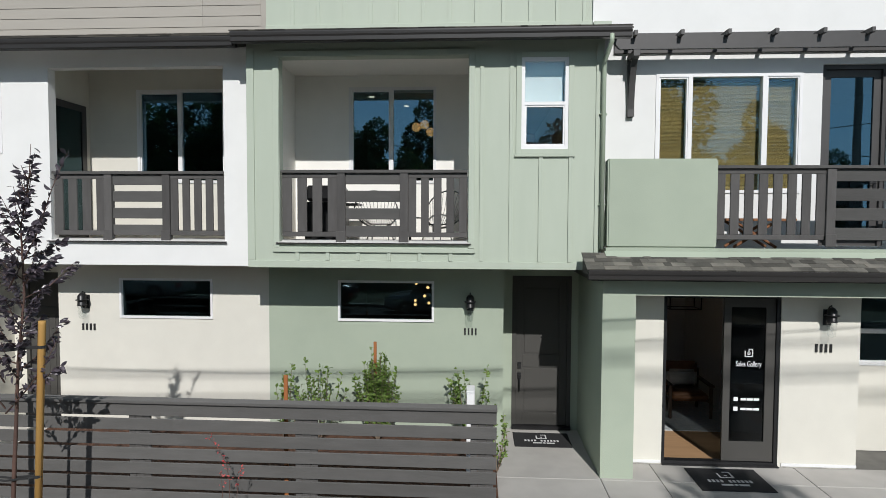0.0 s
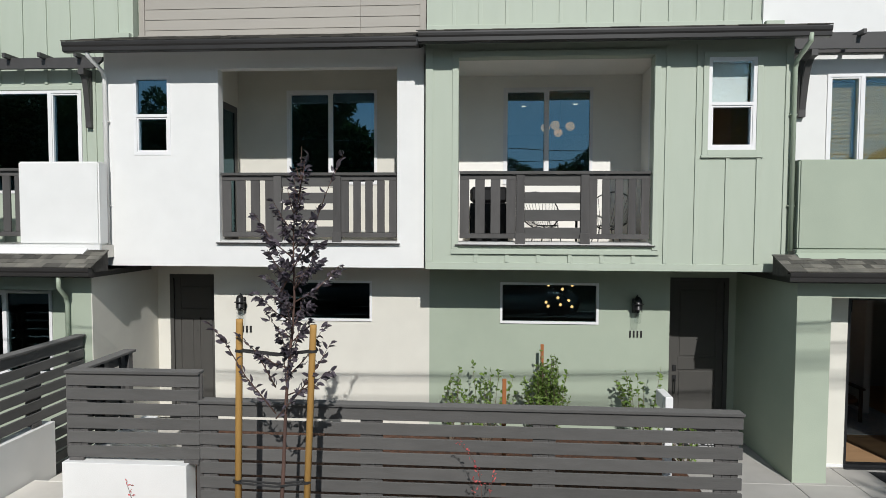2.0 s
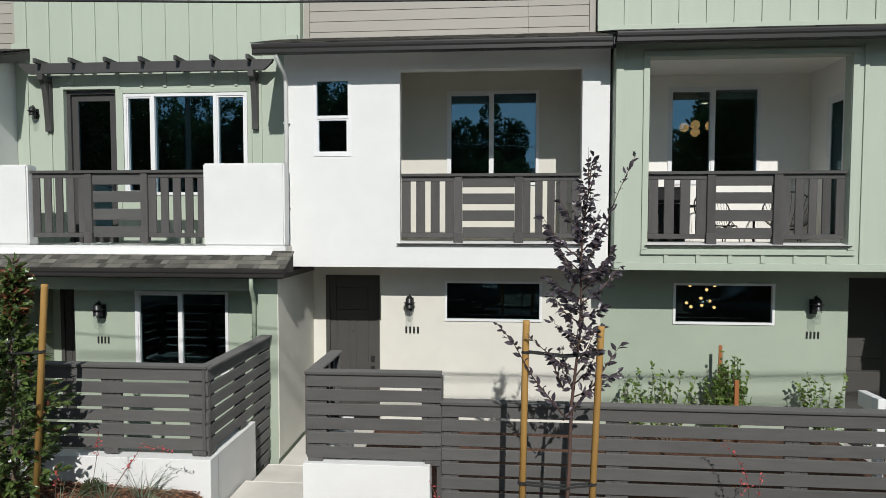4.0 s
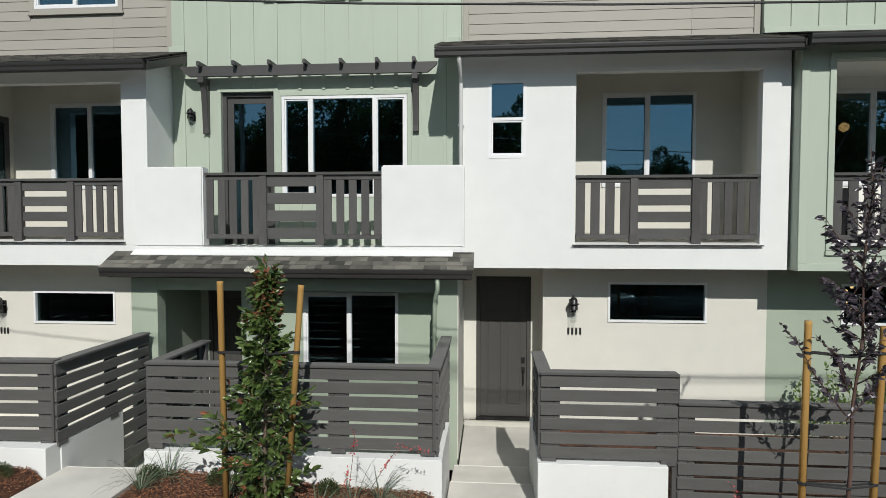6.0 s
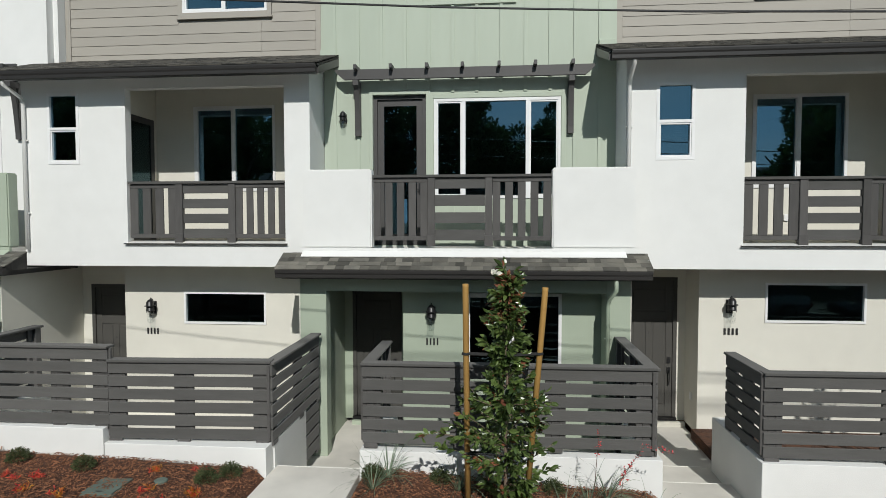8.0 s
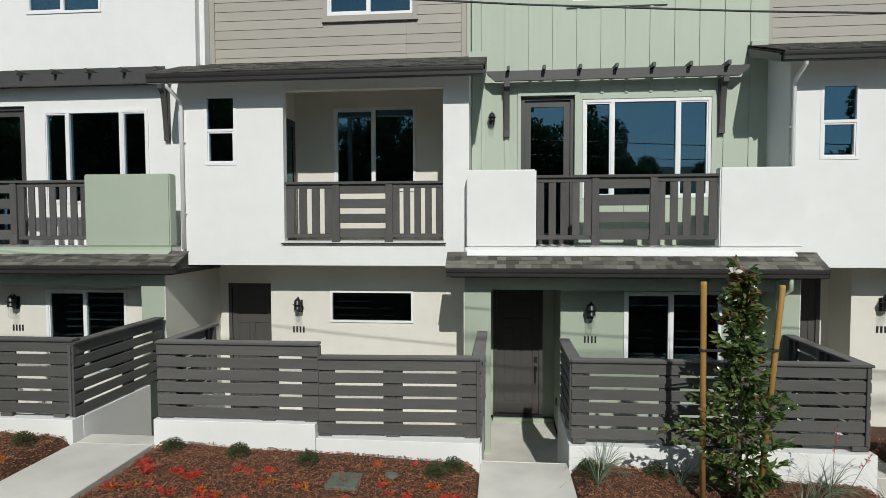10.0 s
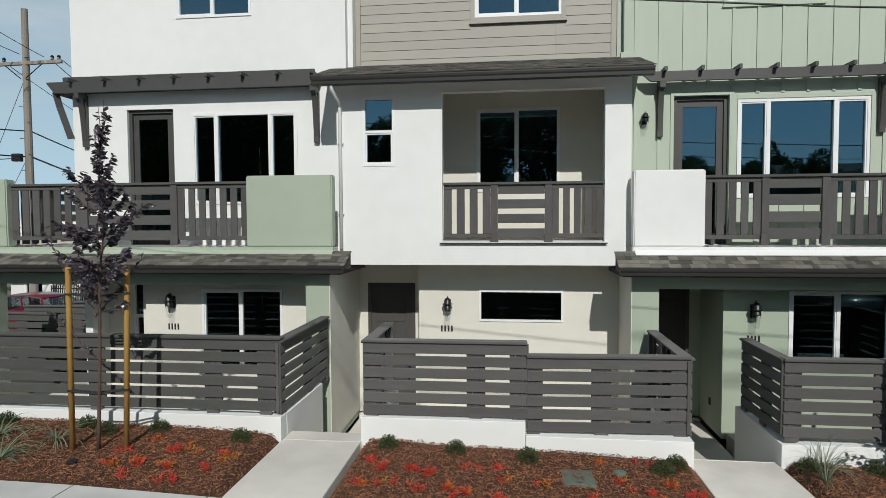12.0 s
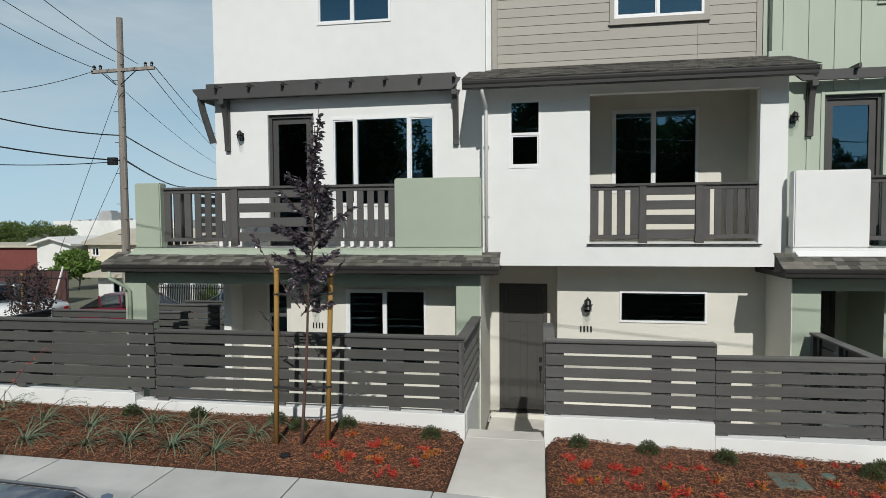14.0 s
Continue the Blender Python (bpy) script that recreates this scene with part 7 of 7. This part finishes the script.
for tx, ty, src, rz, k in ((-36.5, -26.5, T0, 40, 1.12), (-27.5, -28.0, T0, 90, 0.9), (-23.7, -28.5, T0, 200, 0.64), (-20.2, -28.0, T0, 330, 0.86), (-16.6, -29.5, T0, 60, 0.95), (-32.0, -29.0, T0, 280, 1.04), (-41.8, -28.0, T0, 170, 1.06), (-3.4, -29.3, T0, 215, 0.64), (5.2, -29.0, T0, 95, 0.64), (7.6, -28.2, T0, 15, 0.56), (13.6, -29.0, T0, 185, 0.74), (1.5, -43.0, T0, 150, 0.72), (10.6, -27.5, T0, 250, 0.95), (-6.5, -29.0, T0, 20, 0.8), (1.2, -28.5, T0, 310, 0.58), (16.0, -28.5, T0, 120, 0.62), (22.8, -28.0, T0, 75, 0.66), (26.0, -44.0, T1, 300, 1.0), (-31.5, -43.0, T1, 100, 1.0), (-47.0, -27.0, T0, 10, 1.0), (9.0, -45.0, T1, 60, 0.75), (-32.3, -33.5, T0, 75, 1.15), (-39.2, -26.0, T0, 220, 1.05), (-34.4, -25.6, T0, 260, 0.9), (7.3, -15.9, T0, 140, 0.90)):
    copy_thing(src, pose(tx, ty, ground_z(tx) - 0.2, 0, 0, rz) @ Matrix.Scale(k, 4))
PX, PY = -20.2, -20.03
pole2 = thing("utility_pole", (PX, PY, 0.4), "weathered timber utility pole across the street", "utility pole")
part("shaft", tube(bmesh.new(), [(PX, PY, 0.4), (PX, PY, 12.9)], 0.17, 10, 0.12), M_POLE, pole2)
piece("crossarm", pole2, (PX - 1.2, PX + 1.2, PY - 0.25, PY - 0.15, 12.2, 12.32), M_POLE, 0.01)
for z in (8.6, 12.45):
    cable("overhead_cable", [(-70, PY, z + 1.2), (PX, PY, z), (40, PY, z - 1.6)], 0.022, 0.7, "black overhead cable across the street")
for px_ in (-38.0, 16.0):
    sp = thing("utility_pole", (px_, -13.95, ground_z(px_) - 0.2), "weathered timber utility pole across the street", "utility pole")
    part("shaft", tube(bmesh.new(), [(px_, -13.95, ground_z(px_) - 0.2), (px_, -13.95, 13.2)], 0.17, 10, 0.12), M_POLE, sp)
    piece("crossarm", sp, (px_ - 0.06, px_ + 0.06, -15.0, -12.9, 12.22, 12.36), M_POLE, 0.01)
for dy, z in ((0.15, 12.40), (0.32, 12.40), (0.75, 12.46)):
    cable("overhead_cable", [(-38.0, -13.95 + dy, z), (16.0, -13.95 + dy, z)], 0.022, 0.8, "black cable along the far side of the street")

# inside and on the houses ------------------------------------------------------------


def pendant(x, y, z, globes, r, m, label, rod):
    """A hanging lamp: a rod, thin arms and a glass globe on each."""
    t = thing("pendant_lamp", (x, y, z), label, "pendant lamp")
    part("rod", tube(bmesh.new(), [(x, y, z), (x, y, z + rod)], 0.008, 6), M_BLACK, t)
    for dx, dy, dz in globes:
        part("arm", tube(bmesh.new(), [(x, y, z), (x + dx * 0.8, y + dy * 0.8, z + dz * 0.8)], 0.006, 5), M_BLACK, t)
        part("globe", ball(bmesh.new(), (x + dx, y + dy, z + dz), r, 12), m, t, "glowing glass globe", True)
    return t


pendant(0.05, 3.4, 5.48, [(-0.30, 0, 0.0), (-0.12, -0.12, 0.03), (-0.02, 0.18, -0.07), (0.19, -0.04, 0.02)], 0.092, M_GLOBE, "hanging lamp with four amber glass globes in the upper room", 0.675)
pendant(0.05, 3.0, 2.16, [(-0.25, 0, 0.16), (0.0, -0.2, 0.10), (0.22, 0, 0.16), (-0.28, 0.1, -0.20), (-0.07, -0.1, -0.08), (0.17, 0.1, -0.16), (0.05, 0.2, 0.28), (-0.26, -0.1, -0.25), (0.0, 0.05, -0.24), (0.22, 0.0, -0.27)], 0.030, M_BULB, "hanging lamp with small bare bulbs in the lower room", 0.75)
for dx, dy in ((-1.2, 2.4), (-0.2, 2.6), (-1.2, 3.6), (0.5, 4.4), (-0.6, 4.6), (0.9, 2.6)):
    ob = part("downlight", lathe(bmesh.new(), [(0.05, 6.144), (0.055, 6.14), (0.055, 6.149)], dx, dy, 12), M_SPOT)
    tagged(ob, "small lit round downlight in a ceiling", "downlight", "ceiling downlights")
# pale roller shade behind the upper half of a window
shade = thing("roller_shade", (1.96, 0.02, 5.88), "pale translucent roller shade half lowered", "roller shade")
piece("fabric", shade, (1.69, 2.23, -0.06, -0.05, 5.27, 5.82), mat("pale_shade", (0.80, 0.86, 0.83), (0.77, 0.83, 0.80), 0.8), 0.0)
part("tube", tube(bmesh.new(), [(1.68, -0.045, 5.84), (2.24, -0.045, 5.84)], 0.02, 8), M_VINYL, shade)
# bamboo blinds in the wide upper window
for a, b in ((3.84, 4.27), (4.33, 5.45), (5.51, 5.95)):
    bl = thing("bamboo_blind", ((a + b) / 2, 0.93, 5.8), "lowered woven bamboo blind behind glass", "blind", "bamboo blinds")
    zz = 4.05
    part("head_rail", boxes((a, b, 0.925, 0.965, 5.76, 5.80)), M_CHAIRW, bl)
    vv, ff = [], []
    while zz < 5.76:
        i = len(vv)
        w = 0.006
        for q in ((a, 0.93, zz), (b, 0.93, zz), (b, 0.93 + w, zz + 0.007), (a, 0.93 + w, zz + 0.007), (a, 0.936, zz + 0.0122), (b, 0.936, zz + 0.0122)):
            vv.append(q)
        ff += [(i, i + 1, i + 2, i + 3), (i + 3, i + 2, i + 5, i + 4)]
        zz += 0.0125
    tagged(raw("slats", vv, ff, M_BLIND, bl), "narrow bamboo strips", kind="stuff")

# glazed entrance of the end house: one leaf open, one closed
ent = thing("entrance_doors", (4.6, 0.05, 0.02), "dark grey glazed double entrance doors, one leaf open inward", "door")
part("frame", pierced(bmesh.new(), 3.74, 5.40, 0.02, 0.13, 0.02, 2.50, [(3.79, 5.35, 0.05, 2.46)]), M_BLACK, ent)
leaf = part("leaf", pierced(bmesh.new(), 4.62, 5.345, 0.045, 0.09, 0.06, 2.455, [(4.72, 5.215, 0.35, 2.33)]), M_DOOR, ent, "closed glazed leaf")
part("pane", boxes((4.72, 5.215, 0.064, 0.07, 0.35, 2.33)), M_GLASSD, leaf)
leaf2 = part("leaf", pierced(bmesh.new(), 0.0, 0.76, -0.02, 0.025, 0.06, 2.455, [(0.13, 0.63, 0.34, 2.33)]), M_DOOR, ent, "open glazed leaf")
leaf2.matrix_basis = pose(3.80, 0.11, 0, 0, 0, 93)
WORLD[leaf2] = pose(3.80, 0.11, 0, 0, 0, 93)
part("sill", boxes((3.74, 5.40, -0.05, 0.14, 0.0, 0.022)), M_BLACK, ent)


def lettering(text, x, z, y, height, material, parent, name):
    cu = bpy.data.curves.new(name, "FONT")
    cu.body, cu.size, cu.extrude, cu.align_x = text, height, 0.0008, "CENTER"
    cu.space_character = 0.95
    cu.materials.append(material)
    ob = new(name, cu)
    m = Matrix.Translation((x, y, z)) @ Matrix.Rotation(radians(90), 4, "X") @ Matrix.Diagonal((0.86, 1.25, 1, 1))
    hang(ob, parent, m)
    return ob


M_WHITEP = mat("white_vinyl_print", (0.85, 0.85, 0.85), (0.82, 0.82, 0.82), 0.6)
lettering("Sales Gallery", 4.985, 1.46, 0.060, 0.088, M_WHITEP, leaf, "lettering")


def outline_mark(parent, cx, cz, y, s, up=False):
    """A plain house-like outline in strips."""
    t = s * 0.12
    rects = [(cx - s * 0.5, cx - s * 0.5 + t, cz, cz + s * 0.75), (cx - s * 0.5, cx + s * 0.5, cz, cz + t), (cx + s * 0.5 - t, cx + s * 0.5, cz, cz + s), (cx - s * 0.05, cx + s * 0.5, cz + s - t, cz + s), (cx - s * 0.05, cx - s * 0.05 + t, cz + s * 0.6, cz + s), (cx - s * 0.16, cx + s * 0.18, cz + s * 0.25, cz + s * 0.36), (cx - s * 0.16, cx - s * 0.05, cz + s * 0.25, cz + s * 0.6), (cx + s * 0.07, cx + s * 0.18, cz + s * 0.25, cz + s * 0.6)]
    for a, b, c, d in rects:
        piece("mark", parent, (a, b, y - 0.0015, y - 0.0003, c, d), M_WHITEP, 0.0)


outline_mark(leaf, 4.985, 1.60, 0.0625, 0.12)
for zz in (0.945, 0.80):
    piece("mark", leaf, (4.785, 4.845, 0.061, 0.0625, zz, zz + 0.06), M_WHITEP, 0.0)
    for k, (q0, q1) in enumerate(((4.885, 4.96), (4.97, 5.06), (5.07, 5.15))):
        piece("writing_bar", leaf, (q0, q1, 0.061, 0.0625, zz + 0.01, zz + 0.045), M_WHITEP, 0.0)


def doormat(x0, x1, y0, y1, z, label):
    t = thing("doormat", ((x0 + x1) / 2, (y0 + y1) / 2, z), label, "doormat", "doormats")
    bm = boxes((x0, x1, y0, y1, z + 0.001, z + 0.012))
    bmesh.ops.bevel(bm, geom=bm.edges[:], offset=0.004, segments=1, affect="EDGES")
    part("mat_base", bm, M_MAT, t)
    cx, w, d = (x0 + x1) / 2, x1 - x0, y1 - y0
    for k in range(11):
        if k == 4:
            continue
        a = cx - w * 0.31 + k * w * 0.057
        piece("print_bar", t, (a, a + w * 0.035, y0 + d * 0.36, y0 + d * 0.47, z + 0.012, z + 0.0135), M_PRINT, 0.0)
    for a, b in ((-0.17, -0.01), (0.01, 0.05), (0.07, 0.21)):
        piece("print_bar", t, (cx + a * w, cx + b * w, y0 + d * 0.22, y0 + d * 0.29, z + 0.012, z + 0.0135), M_PRINT, 0.0)
    s = d * 0.28
    for a, b, c, e in ((-0.5, -0.38, 0, 0.75), (-0.38, 0.38, 0, 0.12), (0.38, 0.5, 0, 1.0), (-0.05, 0.38, 0.88, 1.0), (-0.1, 0.12, 0.3, 0.42)):
        piece("print_bar", t, (cx + a * s, cx + b * s, y0 + d * 0.56 + c * s, y0 + d * 0.56 + e * s, z + 0.012, z + 0.0135), M_PRINT, 0.0)
    return t


doormat(1.63, 2.54, 0.52, 1.14, 0.0, "black doormat with pale printed lettering before a door")
doormat(4.02, 5.00, -0.86, -0.14, 0.0, "black doormat with pale printed lettering before the glazed entrance")

# room behind the glazed entrance
tagged(part("entrance_floor", boxes((2.95, 6.33, 0.16, 1.52, -0.1, 0.0)), M_OAK), "oak plank floor inside the entrance", "floor", kind="structure")
tagged(part("room_floor_oak", boxes((2.95, 8.7, 1.521, 6.0, -0.1, 0.0)), M_OAK), "oak plank floor of the front room", "floor", kind="structure")
tagged(part("room_back_wall", boxes((2.9, 8.7, 4.6, 4.7, 0.0, 2.9)), M_ROOMW), "plain pale wall at the back of the front room", "wall", kind="structure")
tagged(part("room_ceiling", boxes((2.9, 8.7, 0.9, 4.6, 2.78, 2.88)), M_ROOMW), "plain white ceiling of the front room", "ceiling", kind="structure")
tagged(part("room_partition", boxes((5.62, 5.74, 2.6, 4.6, 0.0, 2.78)), M_ROOMW), "plain pale partition in the front room", "wall", kind="structure")
rug = thing("rug", (3.9, 1.9, 0.0), "pale blue-grey woven rug on the oak floor", "rug")
part("rug_weave", boxes((3.9, 6.0, 1.43, 3.5, 0.001, 0.014)), M_RUG, rug)
ch = thing("armchair", (4.90, 2.50, 0.0), "tan leather armchair with a dark timber frame and a striped cushion", "armchair")
for ax in (4.52, 5.24):
    for ay in (2.05, 2.75):
        piece("leg", ch, (ax - 0.025, ax + 0.025, ay - 0.025, ay + 0.025, 0.015, 0.62 if ay < 2.5 else 0.78), M_CHAIRW, 0.006)
    piece("armrest", ch, (ax - 0.04, ax + 0.04, 1.98, 2.8, 0.60, 0.64), M_CHAIRW, 0.01)
    piece("side_rail", ch, (ax - 0.02, ax + 0.02, 2.03, 2.75, 0.28, 0.34), M_CHAIRW, 0.006)
bm = boxes((4.56, 5.20, 2.02, 2.66, 0.33, 0.47))
bmesh.ops.bevel(bm, geom=bm.edges[:], offset=0.04, segments=3, affect="EDGES")
part("seat", bm, M_LEATHER, ch, "tan leather seat", True)
bm = boxes((4.56, 5.20, 2.62, 2.76, 0.46, 0.92))
bmesh.ops.bevel(bm, geom=bm.edges[:], offset=0.04, segments=3, affect="EDGES")
part("backrest", bm, M_LEATHER, ch, "tan leather backrest", True)
cu = boxes((4.60, 5.16, 2.48, 2.61, 0.475, 0.80))
bmesh.ops.bevel(cu, geom=cu.edges[:], offset=0.055, segments=3, affect="EDGES")
tagged(part("cushion", cu, M_LINEN, None, "", True), "pale striped linen cushion on the armchair", "cushion")
pl = thing("cage_pendant", (4.75, 2.2, 2.0), "black wire cage pendant lamp in the entrance room", "pendant lamp")
part("rod", tube(bmesh.new(), [(4.75, 2.2, 2.24), (4.75, 2.2, 2.78)], 0.008, 6), M_BLACK, pl)
bm = bmesh.new()
for zq in (2.0, 2.24):
    for a, b in (((4.48, 2.05), (5.03, 2.05)), ((5.03, 2.05), (5.03, 2.4)), ((5.03, 2.4), (4.48, 2.4)), ((4.48, 2.4), (4.48, 2.05))):
        tube(bm, [(*a, zq), (*b, zq)], 0.009, 5)
for q in ((4.48, 2.05), (5.03, 2.05), (5.03, 2.4), (4.48, 2.4)):
    tube(bm, [(*q, 2.0), (*q, 2.24)], 0.009, 5)
tube(bm, [(4.48, 2.2, 2.24), (5.03, 2.2, 2.24)], 0.009, 5)
part("cage", bm, M_BLACK, pl)

# balcony furniture behind the green rail


def wire_chair(x, y, z, turn, label):
    """A round chair of bent steel wire."""
    t = thing("wire_chair", (0, 0, 0), label, "chair", "wire balcony chairs")
    bm = bmesh.new()
    R = 0.36
    ringp = [(R * math.cos(a), 0.16 - 0.0 + 0.12 * math.sin(a), 0.60 + 0.30 * math.sin(a)) for a in (2 * math.pi * k / 28 for k in range(29))]
    tube(bm, ringp, 0.011, 6)
    part("rim", bm, M_BLACK, t)
    seat = [(0.17 * math.cos(a), -0.10 + 0.15 * math.sin(a), 0.36) for a in (2 * math.pi * k / 20 for k in range(21))]
    part("seat_ring", tube(bmesh.new(), seat, 0.009, 6), M_BLACK, t)
    bm = bmesh.new()
    for k in range(30):
        a = 2 * math.pi * k / 30
        p0 = (R * math.cos(a), 0.16 + 0.12 * math.sin(a), 0.60 + 0.30 * math.sin(a))
        p1 = (0.17 * math.cos(a), -0.10 + 0.15 * math.sin(a), 0.36)
        tube(bm, [p0, ((p0[0] + p1[0]) * 0.52, (p0[1] + p1[1]) / 2 + 0.03, (p0[2] + p1[2]) / 2 - 0.02), p1], 0.004, 4)
    tagged(part("cords", bm, M_BLACK, t), "thin black cords", kind="stuff")
    for a in (0.7, 2.4, 3.9, 5.5):
        part("leg", tube(bmesh.new(), [(0.17 * math.cos(a), -0.1 + 0.15 * math.sin(a), 0.36), (0.27 * math.cos(a), -0.05 + 0.25 * math.sin(a), 0.005)], 0.009, 6), M_BLACK, t)
    t.matrix_basis = pose(x, y, z, 0, 0, turn)
    return t


wire_chair(-0.55, 0.62, 3.15, 25, "black wire balcony chair with a round back")
wire_chair(0.42, 0.55, 3.15, -30, "black wire balcony chair with a round back")
st = thing("side_table", (-0.05, 0.6, 3.15), "small round dark steel balcony table", "table")
part("top", lathe(bmesh.new(), [(0.2, 3.60), (0.205, 3.61), (0.2, 3.62)], -0.05, 0.6, 18), M_STEEL, st)
part("stem", tube(bmesh.new(), [(-0.05, 0.6, 3.165), (-0.05, 0.6, 3.6)], 0.02, 8), M_STEEL, st)
part("foot", lathe(bmesh.new(), [(0.15, 3.151), (0.15, 3.16), (0.03, 3.17)], -0.05, 0.6, 16), M_STEEL, st)
gr = thing("barbecue", (-1.4, 0.75, 3.15), "dark steel gas barbecue on the balcony", "barbecue")
piece("cabinet", gr, (-1.72, -1.12, 0.5, 1.0, 3.2, 3.86), M_STEEL, 0.01)
piece("hood", gr, (-1.72, -1.12, 0.52, 0.98, 3.865, 4.12), M_STEEL, 0.05)
piece("shelf", gr, (-1.11, -0.88, 0.55, 0.95, 3.80, 3.84), M_STEEL, 0.006)
for wx in (-1.68, -1.16):
    part("caster", lathe(bmesh.new(), [(0.03, 3.151), (0.04, 3.17), (0.03, 3.199)], wx, 0.55, 8), M_BLACK, gr)
bn = thing("bench", (5.2, 0.3, 3.19), "small teak folding table on the balcony", "table")
piece("top", bn, (4.55, 5.6, 0.05, 0.5, 3.58, 3.62), M_TEAK, 0.006)
for xa, xb in ((4.75, 5.35), (5.35, 4.75)):
    for ya in (0.12, 0.43):
        part("leg", tube(bmesh.new(), [(xa, ya, 3.20), (xb, ya, 3.58)], 0.022, 6), M_TEAK, bn)
# outlet covers on balcony walls
for ox in (-4.35, -14.5):
    ob = piece("outlet_cover", None, (ox, ox + 0.075, 1.272, 1.298, 3.62, 3.74), M_VINYL, 0.006)
    tagged(ob, "white weatherproof outlet cover on a balcony wall", "outlet cover", "outlet covers")

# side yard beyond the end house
fence((-28.1, 1.9), (-24.5, 1.9), 1.61, 10, 0.165, (0.1, 1.4, 2.7), FL, stain=M_DARKDIM)
fence((-28.12, -2.6), (-28.12, 1.9), 1.61, 10, 0.165, (0.3, 1.6, 3.0, 4.3), FL, stain=M_DARKDIM)
fence((-26.4, 3.1), (-24.42, 3.1), 1.60, 10, 0.165, (0.1, 1.0, 1.85), FL, stain=M_DARKDIM)
fence((-26.6, 5.0), (-24.45, 5.0), 1.43, 9, 0.165, (0.1, 1.0, 1.95), FL, stain=M_DARKDIM)
tagged(part("side_yard", boxes((-24.4, -22.29, -2.57, 9.0, -0.55, 0.05)), M_CONC), "plain concrete side yard beside the end house", "patio", kind="structure")
cab = thing("utility_cabinet", (-25.6, 2.5, -0.3), "black utility cabinet by the side fence", "cabinet")
piece("case", cab, (-25.85, -25.45, 2.3, 2.7, -0.3, 1.48), M_STRAP, 0.02)
piece("lid", cab, (-25.87, -25.43, 2.28, 2.72, 1.481, 1.52), M_STRAP, 0.01)

for ox, oy, oz, om in ((-5.97, 0.95, 0.52, M_VINYL), (-10.87, 0.6, 0.35, M_BLACK)):
    ob = piece("outlet_cover", None, (ox, ox + 0.022, oy, oy + 0.08, oz, oz + 0.13), om, 0.005)
    tagged(ob, "small weatherproof outlet cover on an entry wall", "outlet cover", "outlet covers")
